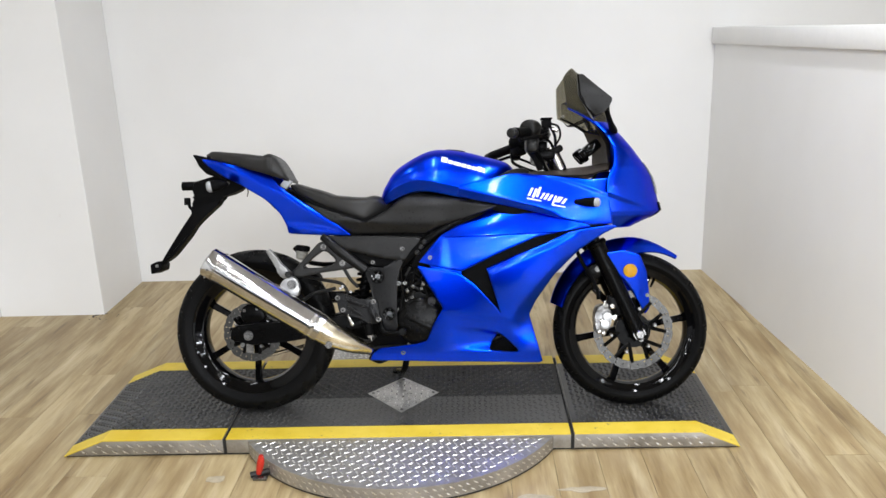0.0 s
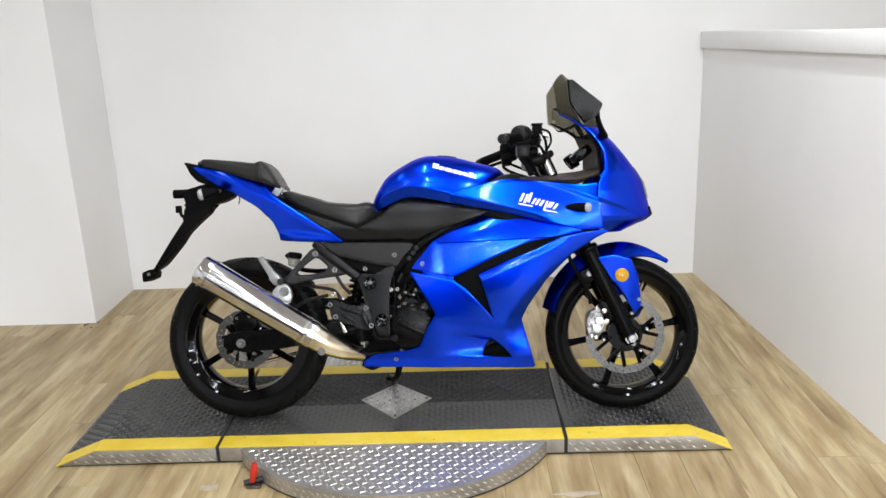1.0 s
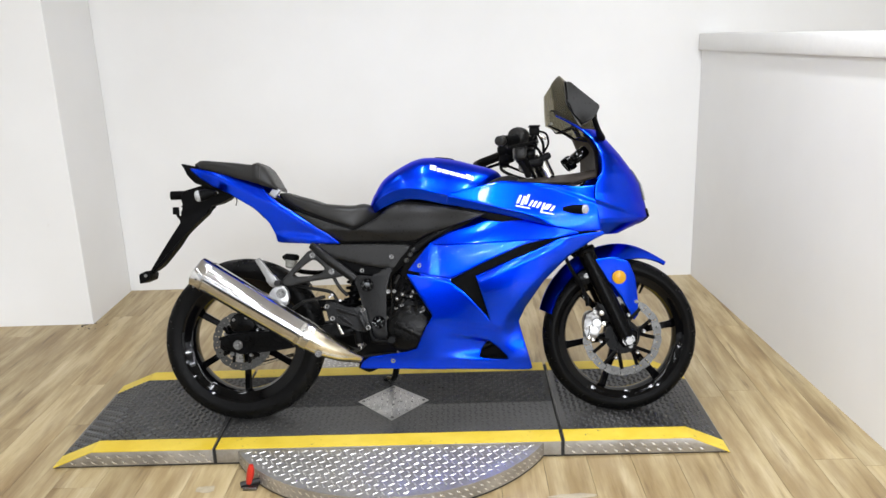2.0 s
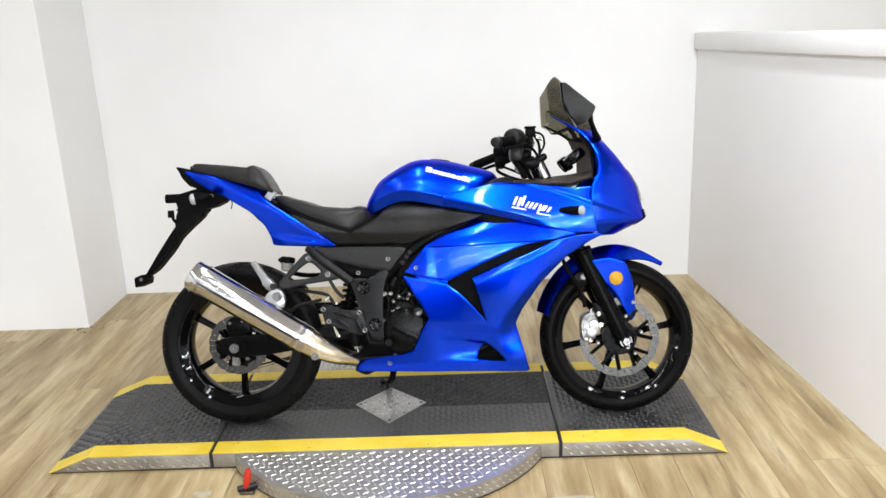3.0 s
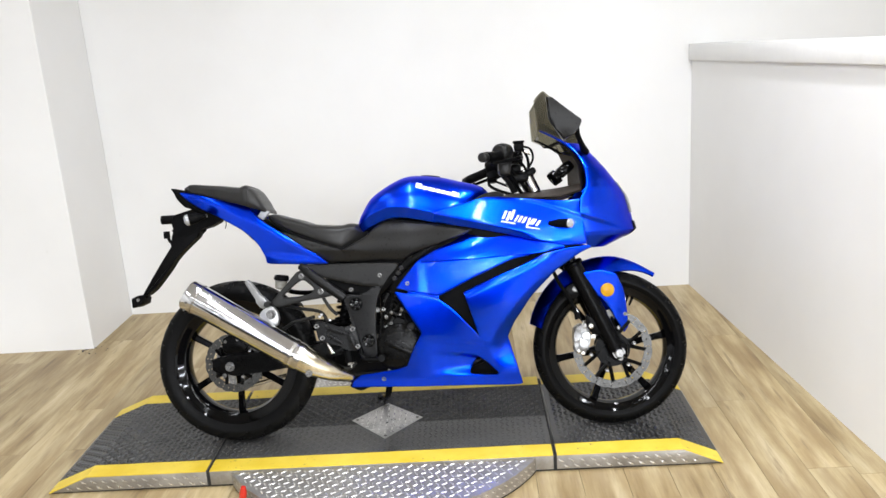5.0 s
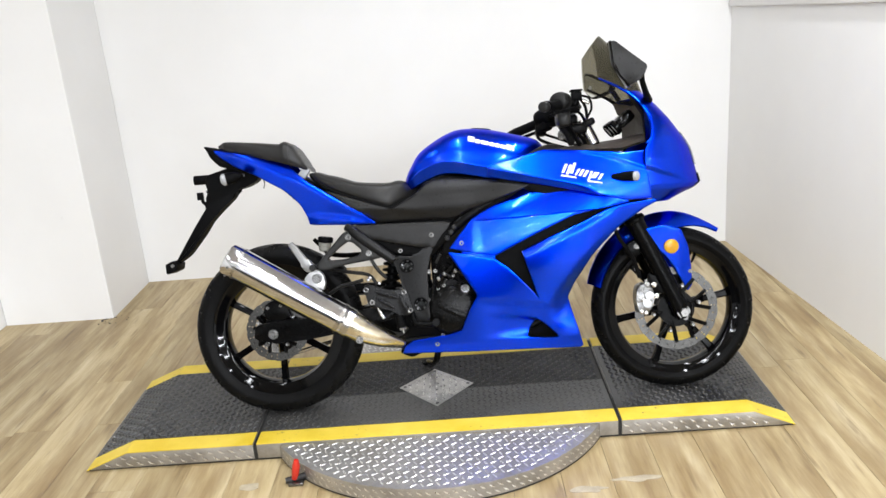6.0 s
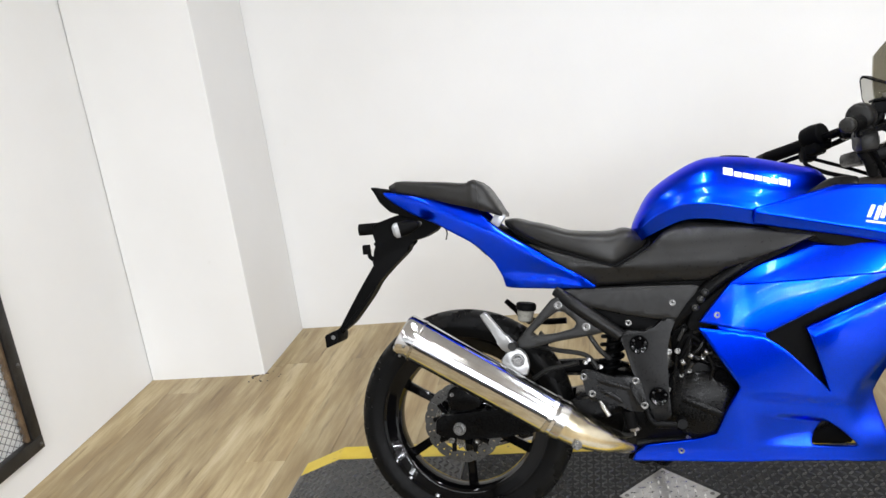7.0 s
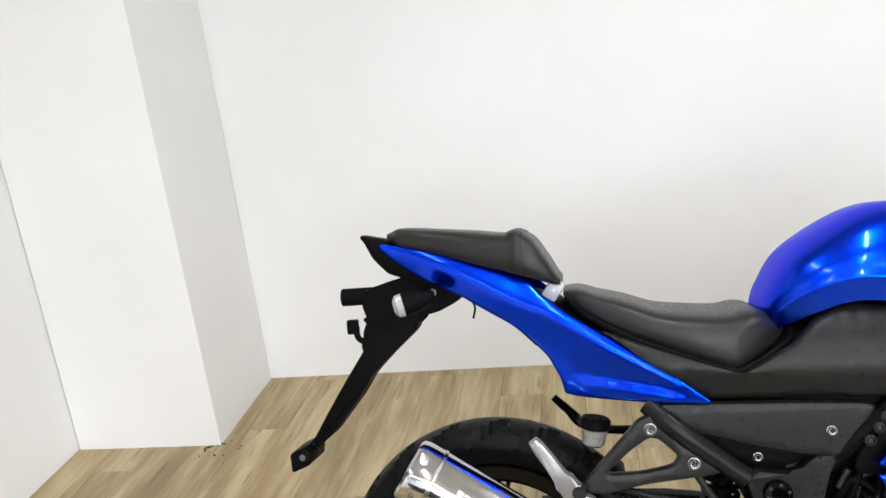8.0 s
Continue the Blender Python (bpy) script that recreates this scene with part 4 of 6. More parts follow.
def tank_shape(bm, stations, n=30, tuck=0.016):
    """The tank: a tucked-in band below a crease, and a rounded shell above it. Stations of x, half-width, bottom, crease, top."""
    st = np.array(stations, float)
    us = np.linspace(0, len(st) - 1, 9 * (len(st) - 1) + 1)

    def along(col, u):
        i = int(min(len(st) - 2, math.floor(u)))
        f = u - i
        p = [st[max(0, i - 1), col], st[i, col], st[i + 1, col], st[min(len(st) - 1, i + 2), col]]
        return 0.5 * (2 * p[1] + (p[2] - p[0]) * f + (2 * p[0] - 5 * p[1] + 4 * p[2] - p[3]) * f * f + (3 * p[1] - p[0] - 3 * p[2] + p[3]) * f ** 3)
    rings = []
    for u in us:
        x, w, zb, zc, zt = (along(c, u) for c in range(5))
        half = [(w - tuck, zb), (w - tuck * 0.45, zb + (zc - zb) * 0.55), (w - 0.002, zc - 0.004), (w, zc), (w - 0.002, zc + 0.004)]
        for k in range(1, n // 2 + 1):
            a = math.pi * 0.5 * k / (n // 2)
            half.append(((w - 0.002) * math.cos(a) ** 0.72, zc + 0.004 + (zt - zc - 0.004) * math.sin(a) ** 0.86))
        ring = [(x, -y, z) for y, z in half] + [(x, y, z) for y, z in half[-2::-1]]
        rings.append([bm.verts.new(p) for p in ring])
    m = len(rings[0])
    for a, b in zip(rings, rings[1:]):
        for k in range(m):
            bm.faces.new((a[k], a[(k + 1) % m], b[(k + 1) % m], b[k]))
    bm.faces.new(rings[0])
    bm.faces.new(rings[-1][::-1])


bm = bmesh.new()
tank_shape(bm, [(0.484, 0.040, 0.748, 0.760, 0.777), (0.494, 0.080, 0.750, 0.772, 0.804), (0.508, 0.104, 0.754, 0.786, 0.830), (0.543, 0.130, 0.772, 0.812, 0.880), (0.607, 0.150, 0.796, 0.835, 0.922), (0.665, 0.158, 0.796, 0.834, 0.947), (0.717, 0.160, 0.786, 0.823, 0.9515),
                (0.798, 0.158, 0.768, 0.803, 0.941), (0.873, 0.146, 0.760, 0.790, 0.921), (0.930, 0.122, 0.765, 0.786, 0.905), (0.958, 0.095, 0.775, 0.788, 0.890), (0.985, 0.060, 0.780, 0.792, 0.855)])
tank_tree = bvhtree.BVHTree.FromBMesh(bm)
settle([part("fuel_tank", bm, BLUE, bike, "glossy blue fuel tank", angle=60)])
bm = bmesh.new()
add_lathe(bm, [(0.038, 0.0), (0.040, 0.004), (0.036, 0.010), (0.0001, 0.013)], "z", 30, m=Matrix.Translation((0.760, 0, 0.940)) @ Matrix.Rotation(radians(7), 4, "Y"))
settle([part("filler_cap", bm, BLACK_METAL, bike, "black fuel filler cap")])
# dark infill between the tank and the cowl
settle(panel("tank_infill", [(0.85, 0.805), (0.90, 0.838), (0.955, 0.868), (1.0, 0.873), (1.03, 0.858), (1.0, 0.835), (0.93, 0.812)], lambda x, z: 0.150 - 0.9 * max(0, z - 0.825), SIDE_GREY, label="charcoal infill panel beside the tank", edge=0.004, grid=0.012))

bm = bmesh.new()
loft(bm, [(0.160, 0.070, 0.826, 0.838), (0.187, 0.092, 0.802, 0.839), (0.220, 0.107, 0.781, 0.828), (0.267, 0.121, 0.758, 0.815), (0.320, 0.131, 0.737, 0.796), (0.380, 0.138, 0.714, 0.788), (0.433, 0.136, 0.698, 0.785), (0.465, 0.124, 0.711, 0.790), (0.490, 0.108, 0.722, 0.783), (0.519, 0.080, 0.737, 0.761)], 26, 0.36, 0.008, 0.22)
settle([part("rider_seat", bm, SEAT_VINYL, bike, "black vinyl rider seat", angle=45)])
for side in (-1, 1):
    bm = bmesh.new()
    add_tube(bm, [(x, side * y, z) for x, y, z in ((0.165, 0.070, 0.826), (0.195, 0.092, 0.795), (0.267, 0.125, 0.756), (0.320, 0.137, 0.735), (0.380, 0.144, 0.712), (0.420, 0.144, 0.699), (0.436, 0.142, 0.696), (0.465, 0.134, 0.708), (0.500, 0.121, 0.726), (0.522, 0.107, 0.740), (0.526, 0.092, 0.754))], 0.0055, 8)
    settle([part("seat_piping", bm, BLACK_MATTE, bike, "black piping under the seat edge")])
bm = bmesh.new()
loft(bm, [(-0.158, 0.030, 0.944, 0.960), (-0.132, 0.058, 0.934, 0.968), (-0.05, 0.082, 0.914, 0.960), (0.0, 0.094, 0.898, 0.954), (0.056, 0.102, 0.882, 0.946), (0.090, 0.106, 0.871, 0.945), (0.112, 0.104, 0.863, 0.934), (0.138, 0.096, 0.853, 0.894), (0.157, 0.083, 0.846, 0.860)], 26, 0.36, 0.008, 0.26)
settle([part("pillion_seat", bm, SEAT_VINYL, bike, "black vinyl pillion seat pad", angle=45)])
bm = bmesh.new()
loft(bm, [(0.070, 0.1065, 0.878, 0.949), (0.084, 0.1085, 0.873, 0.952), (0.098, 0.1075, 0.868, 0.946)], 26, 0.36, 0.008, 0.26)
settle([part("seat_strap", bm, STRAP, bike, "black grab strap across the pad", angle=45)])

# tail
TAIL_EDGE = [(-0.17, 0.940), (-0.042, 0.896), (0.081, 0.829), (0.136, 0.805), (0.232, 0.744), (0.39, 0.652)]
TAIL_LEDGE = [(0.14, 0.699), (0.217, 0.689), (0.296, 0.676), (0.37, 0.658)]
tail_half = table([-0.17, -0.06, 0.03, 0.12, 0.22, 0.40], [0, 1], [[0.045, 0.084, 0.106, 0.124, 0.142, 0.160]] * 2)


def tail_w(x, z):
    crease = line_z(x, TAIL_EDGE)
    w = tail_half(x, 0) - 0.75 * soft(z - crease, 0.003) - 0.30 * soft(crease - z, 0.003)
    return w + 0.009 * step((line_z(x, TAIL_LEDGE) - z) / 0.010) * step((x - 0.13) / 0.08) * step((0.39 - x) / 0.10)


settle(panel("tail_cowl", [(-0.174, 0.941), (-0.122, 0.935), (-0.046, 0.914), (0.054, 0.888), (0.093, 0.872), (0.122, 0.836), (0.163, 0.803), (0.230, 0.760), (0.296, 0.718), (0.347, 0.682), (0.392, 0.646),
                           (0.294, 0.649), (0.152, 0.658), (0.146, 0.688), (0.127, 0.728), (0.093, 0.766), (0.066, 0.787), (0.017, 0.816), (-0.018, 0.838), (-0.091, 0.873), (-0.144, 0.907), (-0.170, 0.931)],
             tail_w, BLUE, label="glossy blue tail cowl", edge=0.003, grid=0.007, cut=0.10, even=1, lines=(TAIL_EDGE, TAIL_LEDGE, [(x, z - 0.010) for x, z in TAIL_LEDGE])))
bm = bmesh.new()
loft(bm, [(-0.168, 0.026, 0.940, 0.948), (-0.148, 0.034, 0.905, 0.944), (-0.120, 0.040, 0.876, 0.936), (-0.06, 0.048, 0.856, 0.910), (0.01, 0.050, 0.838, 0.880), (0.07, 0.060, 0.812, 0.855), (0.13, 0.074, 0.765, 0.835), (0.30, 0.100, 0.685, 0.745), (0.42, 0.110, 0.64, 0.70)], 18, 0.5, 0.006, 0.3)
part("undertail", bm, BLACK_MATTE, bike, "black plastic undertail and lamp housing", angle=50)
bm = bmesh.new()
add_tube(bm, [(0.134, -0.098, 0.748), (0.106, -0.092, 0.780), (0.060, -0.080, 0.818), (0.030, -0.062, 0.834)], [0.003, 0.006, 0.006, 0.003], 10)
part("undertail_edge", bm, GREY_METAL, bike, "grey inner edge of the undertail")
bm = bmesh.new()
add_box(bm, (-0.013, -0.080, -0.018), (0.013, -0.05, 0.018), 0.004, Matrix.Translation((0.165, 0, 0.838)) @ Matrix.Rotation(radians(35), 4, "Y"))
part("seat_bracket", bm, LENS_PALE, bike, "pale seat latch bracket")

# airbox and inner shell between the covers
bm = bmesh.new()
loft(bm, [(0.40, 0.085, 0.600, 0.712), (0.47, 0.110, 0.585, 0.735), (0.55, 0.122, 0.580, 0.775), (0.65, 0.128, 0.580, 0.805), (0.80, 0.125, 0.585, 0.800), (0.92, 0.115, 0.60, 0.800), (0.985, 0.090, 0.63, 0.815)], 18, 0.45, 0.01, 0.2)
part("airbox", bm, BLACK_MATTE, bike, "black plastic airbox under the tank", angle=50)
settle(panel("seam_backing", [(0.80, 0.790), (0.89, 0.768), (1.01, 0.735), (1.19, 0.695), (1.305, 0.690), (1.300, 0.645), (1.18, 0.640), (1.01, 0.690), (0.90, 0.720), (0.80, 0.755)], lambda x, z: fairing_w(x, z) - 0.016, BLACK_MATTE, edge=0.004, grid=0.03, label="black backing strip behind the cowl seam"))

# side covers
settle(panel("side_cover", [(0.215, 0.772), (0.33, 0.731), (0.439, 0.694), (0.475, 0.712), (0.521, 0.736), (0.558, 0.771), (0.590, 0.787), (0.620, 0.793), (0.693, 0.782), (0.777, 0.766), (0.912, 0.738), (0.787, 0.695), (0.702, 0.671), (0.654, 0.645), (0.52, 0.647), (0.38, 0.650)],
      lambda x, z: 0.152 + 0.012 * step((x - 0.5) / 0.2) + 0.028 * step((x - 0.68) / 0.22) - 5.0 * (z - 0.70) ** 2 - 0.006 * step((line_z(x, [(0.44, 0.694), (0.60, 0.655)]) - z) / 0.008) * step((0.62 - x) / 0.05), SIDE_GREY, label="charcoal satin side cover", edge=0.008, cut=0.07, grid=0.009, even=2, lines=([(0.44, 0.694), (0.60, 0.655)],)))
panel("lower_side_cover", [(0.300, 0.655), (0.40, 0.653), (0.52, 0.650), (0.641, 0.645), (0.625, 0.61), (0.599, 0.574), (0.579, 0.557), (0.52, 0.566), (0.449, 0.582), (0.348, 0.612)],
      lambda x, z: 0.146 - 0.05 * max(0, 0.62 - z), SIDE_GREY, label="charcoal lower side cover", edge=0.006, cut=0.15)
panel("under_cover", [(0.36, 0.605), (0.579, 0.555), (0.60, 0.57), (0.585, 0.535), (0.52, 0.530), (0.44, 0.548)], lambda x, z: 0.118, BLACK_MATTE, edge=0.004, cut=0.1)
fairing_bolt(0.570, 0.603, 0.146)
fairing_bolt(0.463, 0.556, 0.118, r=0.007)


# emblems as plain white shapes
def decals(name, shapes, depth, label):
    for sh in shapes:
        settle(panel(name, sh, depth, WHITE_MARK, None, label, grid=0.012, edge=0.0005, thick=0.0008, cut=0.08, times=1, both=False, even=0))


def tank_side(x, z):
    hit = tank_tree.ray_cast(Vector((x, -1.0, z)), Vector((0, 1, 0)))[0]
    return (-hit.y if hit else 0.1) + 0.0014


def slanted(x, z, w, h, lean=0.004, dz=0.0):
    return [(x, z), (x + w, z + dz * w), (x + w + lean, z + dz * w + h), (x + lean, z + h)]


slope = -0.292
bars = []
x = 0.711
for w, h in ((0.022, 0.0185), (0.017, 0.0125), (0.025, 0.0125), (0.017, 0.0125), (0.015, 0.0125), (0.017, 0.0125), (0.018, 0.0175), (0.006, 0.0165)):
    bars.append(slanted(x, 0.9000 + slope * (x - 0.711), w, h, 0.003, slope))
    x += w + 0.0022
decals("tank_emblem", bars, tank_side, "white maker's emblem on the tank")
slope = -0.27
bars = []
x = 1.008
for w, h, up in ((0.009, 0.028, 0.0), (0.009, 0.031, -0.003), (0.009, 0.034, 0.003), (0.007, 0.020, 0.0), (0.009, 0.020, 0.0), (0.009, 0.020, 0.0), (0.007, 0.031, -0.011), (0.016, 0.018, 0.001), (0.009, 0.018, 0.0)):
    bars.append(slanted(x, 0.769 + up + slope * (x - 1.008), w, h, 0.014, slope * 0.6))
    x += w + 0.0048
bars.append([(1.005, 0.758), (1.056, 0.747), (1.054, 0.752), (1.007, 0.763)])
bars.append([(1.090, 0.733), (1.138, 0.724), (1.136, 0.728), (1.092, 0.738)])
decals("side_emblem", bars, lambda x, z: upper_w(x, z) + 0.0018, "white slanted script mark on the cowl")


# ---------------------------------------------------------------- wheels
def tyre_mesh(radius, half, n=240, groove=12, skew=1):
    """A tyre with a round crown and slanted grooves cut into the tread."""
    rim = 0.222
    prof = [(rim, -half * 0.70), (rim + 0.008, -half * 0.86), (rim + 0.028, -half * 0.985), (radius - 0.038, -half), (radius - 0.026, -half * 0.96), (radius - 0.017, -half * 0.86), (radius - 0.010, -half * 0.70),
            (radius - 0.005, -half * 0.50), (radius - 0.0015, -half * 0.27), (radius, -half * 0.08)]
    prof = prof + [(r, -h) for r, h in prof[::-1]]
    bm = bmesh.new()
    rings = []
    for k, (r, h) in enumerate(prof):
        ring = []
        for i in range(n):
            rr = r
            kk = min(k, len(prof) - 1 - k)
            if 4 <= kk <= 8 and (i + skew * kk * 2 + (groove // 2 if k > 9 else 0)) % groove in (0, 1):
                rr -= 0.011
            a = 2 * math.pi * i / n
            ring.append(bm.verts.new((rr * math.cos(a), h, rr * math.sin(a))))
        rings.append(ring)
    for a, b in zip(rings, rings[1:] + rings[:1]):
        for i in range(n):
            bm.faces.new((a[i], a[(i + 1) % n], b[(i + 1) % n], b[i]))
    return bm


def rim_mesh(half, bore):
    """A cast rim: rolled lips and a dropped barrel."""
    bm = bmesh.new()
    prof = [(0.2215, -half * 0.76), (0.2290, -half * 0.83), (0.2300, -half * 0.77), (0.2250, -half * 0.73), (bore + 0.016, -half * 0.70), (bore + 0.006, -half * 0.62), (bore + 0.003, -half * 0.40), (bore, -half * 0.26), (bore, 0.0)]
    prof = prof + [(r, -h) for r, h in prof[-2::-1]]
    add_lathe(bm, prof + [(0.221, half * 0.7), (0.206, 0.0), (0.221, -half * 0.7)], "y", 96, close=True)
    return bm


def hub_mesh(hub):
    bm = bmesh.new()
    add_lathe(bm, [(0.020, -hub), (0.045, -hub), (0.052, -hub * 0.7), (0.046, -hub * 0.4), (0.044, 0), (0.046, hub * 0.4), (0.052, hub * 0.7), (0.045, hub), (0.020, hub)], "y", 40)
    return bm


def spoke_mesh(turn, spoke_half):
    bm = bmesh.new()
    m = Matrix.Rotation(-radians(turn), 4, "Y")
    rows = []
    for r, w, d in ((0.040, 0.019, 0.024), (0.075, 0.014, 0.019), (0.120, 0.0115, spoke_half), (0.165, 0.012, spoke_half), (0.184, 0.0125, spoke_half), (0.1985, 0.015, spoke_half * 1.05)):
        rows.append([bm.verts.new(m @ Vector(p)) for p in ((r, -d, -w * 0.6), (r, -d * 0.55, -w), (r, d * 0.55, -w), (r, d, -w * 0.6), (r, d, w * 0.6), (r, d * 0.55, w), (r, -d * 0.55, w), (r, -d, w * 0.6))])
    for p, q in zip(rows, rows[1:]):
        for i in range(8):
            bm.faces.new((p[i], p[(i + 1) % 8], q[(i + 1) % 8], q[i]))
    return bm


def disc_mesh(r0, r1, y, holes, waves, n=180, th=0.0045, slot=True):
    """A petal brake disc with drilled holes."""
    bm = bmesh.new()
    wave = lambda a: r1 + 0.0035 * math.copysign(abs(math.sin(waves * a / 2)) ** 0.5, 1) - 0.003
    def pt(r, a, yy):
        return (r * math.cos(a), yy, r * math.sin(a))
    m = 5
    verts = []
    for yy in (y - th / 2, y + th / 2):
        verts.append([[bm.verts.new(pt(r0 + (wave(2 * math.pi * i / n) - r0) * j / m, 2 * math.pi * i / n, yy)) for i in range(n)] for j in range(m + 1)])
    per = n // holes
    gone = set()
    for k in range(holes):
        for dj in (2,) if k % 2 else (1, 3):
            gone.add((dj if slot else 2, k * per))
    for j in range(m):
        for i in range(n):
            if (j, i) in gone:
                a, b = verts
                q = [(j, i), (j, (i + 1) % n), (j + 1, (i + 1) % n), (j + 1, i)]
                for (j0, i0), (j1, i1) in zip(q, q[1:] + q[:1]):
                    bm.faces.new((a[j0][i0], a[j1][i1], b[j1][i1], b[j0][i0]))
                continue
            for g in verts:
                bm.faces.new((g[j][i], g[j][(i + 1) % n], g[j + 1][(i + 1) % n], g[j + 1][i]))
    for j in (0, m):
        for i in range(n):
            bm.faces.new((verts[0][j][i], verts[0][j][(i + 1) % n], verts[1][j][(i + 1) % n], verts[1][j][i]))
    return bm


def wheel(name, at, radius, half, bore, turn, disc_r, disc_y, spider, label):
    ob = part(name, rim_mesh(half, bore), BLACK_GLOSS, bike, label, angle=35)
    ob.location = at
    part("hub", hub_mesh(0.058), BLACK_METAL, ob, angle=35)
    for k in range(6):
        part("spoke", spoke_mesh(turn + 60 * k, 0.0085), BLACK_GLOSS, ob, angle=35)
    part("tyre", tyre_mesh(radius, half), TYRE, ob, "black road tyre with slanted grooves", angle=30)
    part("brake_disc", disc_mesh(disc_r - 0.029, disc_r, disc_y, 30, 18), DISC, ob, "drilled petal brake disc", angle=30)
    bm = bmesh.new()
    add_lathe(bm, [(0.030, disc_y + 0.006), (disc_r * 0.44, disc_y + 0.006), (disc_r * 0.44, disc_y - 0.006), (0.030, disc_y - 0.006)], "y", 36, close=True)
    part("disc_carrier", bm, BLACK_METAL, ob)
    for k in range(spider):
        m = Matrix.Rotation(-2 * math.pi * (k + 0.2) / spider, 4, "Y")
        r1 = disc_r - 0.024
        for lean in (-0.28, 0.28):
            bm = bmesh.new()
            add_tube(bm, [m @ Vector((0.048, disc_y, 0)), m @ Vector((r1 * math.cos(lean), disc_y, r1 * math.sin(lean)))], 0.0072, 6)
            part("carrier_arm", bm, BLACK_METAL, ob)
    for k in range(spider):
        a = 2 * math.pi * (k + 0.2) / spider
        r1 = disc_r * 0.56
        bm = bmesh.new()
        add_lathe(bm, [(0.007, disc_y + 0.004), (0.007, disc_y - 0.009), (0.005, disc_y - 0.011), (0.0001, disc_y - 0.0105)], "y", 14, (r1 * math.cos(a), 0, r1 * math.sin(a)))
        part("disc_bolt", bm, ZINC, ob)
    bm = bmesh.new()
    add_tube(bm, [(0.2 * math.cos(radians(turn + 52)), 0, 0.2 * math.sin(radians(turn + 52))), (0.168 * math.cos(radians(turn + 52)), -0.004, 0.168 * math.sin(radians(turn + 52)))], [0.006, 0.0035], 8)
    part("valve", bm, BLACK_MATTE, ob)
    return ob


wheel("rear_wheel", RW, 0.2985, 0.063, 0.186, 30, 0.108, -0.068, 5, "gloss black six-spoke rear wheel")
wheel("front_wheel", FW, 0.2805, 0.054, 0.196, 10, 0.142, -0.066, 6, "gloss black six-spoke front wheel")


def nut(name, at, r, y0, y1, material=ZINC, parent=bike, sides=6):
    bm = bmesh.new()
    add_lathe(bm, [(r * 1.35, y0), (r * 1.35, y0 - 0.003), (r * 1.30, y0 - 0.004)], "y", 24, (at[0], 0, at[1]))
    add_lathe(bm, [(r, y0 - 0.003), (r, y1 + 0.003), (r * 0.85, y1), (r * 0.35, y1), (r * 0.3, y1 + 0.004), (0.0001, y1 + 0.004)], "y", sides, (at[0], 0, at[1]))
    return part(name, bm, material, parent, angle=25)


# ---------------------------------------------------------------- rear end
for side in (-1, 1):
    bm = bmesh.new()
    y0, y1 = (-0.102, -0.074) if side < 0 else (0.078, 0.102)
    add_prism(bm, rounded([(-0.062, 0.282), (-0.056, 0.335), (0.05, 0.346), (0.24, 0.352), (0.46, 0.385), (0.49, 0.345), (0.30, 0.300), (0.10, 0.272)], 2, 0.15), y0, y1, 0.005)
    part("swingarm", bm, BLACK_METAL, bike, "black steel swingarm leg")
bm = bmesh.new()
add_box(bm, (0.31, -0.073, 0.31), (0.36, 0.077, 0.37), 0.008)
part("swingarm_bridge", bm, BLACK_METAL, bike)
nut("axle_nut", (RW.x, RW.z), 0.0125, -0.102, -0.122)
fairing_bolt(-0.012, 0.268, 0.086, r=0.007)
bm = bmesh.new()
add_prism(bm, rounded([(-0.015, 0.398), (0.015, 0.418), (0.068, 0.405), (0.076, 0.350), (-0.01, 0.345)], 2, 0.2), -0.096, -0.045, 0.006)
part("rear_caliper", bm, BLACK_METAL, bike, "black rear brake caliper")
for x, z in ((0.000, 0.392), (0.045, 0.398)):
    fairing_bolt(x, z, 0.096, r=0.005)
bm = bmesh.new()
add_prism(bm, [(RW.x + (0.094 if i % 2 else 0.103) * math.cos(2 * math.pi * i / 78), RW.z + (0.094 if i % 2 else 0.103) * math.sin(2 * math.pi * i / 78)) for i in range(78)], 0.060, 0.066)
part("sprocket", bm, STEEL, bike, "rear drive sprocket", smooth=False)
bm = bmesh.new()
for sz, r in ((1, 0.105), (-1, 0.105)):
    pts = [(RW.x, 0.063, RW.z + sz * r), (0.25, 0.063, RW.z + sz * 0.075 + 0.03), (0.47, 0.063, 0.36 + sz * 0.036)]
    add_tube(bm, pts, 0.0075, 6)
part("drive_chain", bm, STEEL, bike, "oily drive chain")
bm = bmesh.new()
add_prism(bm, rounded([(0.10, 0.435), (0.10, 0.425), (0.30, 0.415), (0.46, 0.40), (0.46, 0.43), (0.30, 0.445)], 1), 0.045, 0.085, 0.003)
part("chain_guard", bm, BLACK_MATTE, bike)
# rear shock and linkage
bm = bmesh.new()
coil = [Vector((0.400 + 0.032 * u, 0, 0.37 + 0.170 * u)) + Vector((0.029 * math.cos(u * 16 * math.pi), 0.029 * math.sin(u * 16 * math.pi), 0)) for u in [k / 128 for k in range(129)]]
add_tube(bm, coil, 0.0055, 8, steps=1)
part("shock_spring", bm, BLACK_MATTE, bike, "black coil shock spring")
bm = bmesh.new()
add_tube(bm, [(0.39, 0, 0.32), (0.45, 0, 0.62)], 0.019, 14)
part("shock_body", bm, BLACK_METAL, bike)
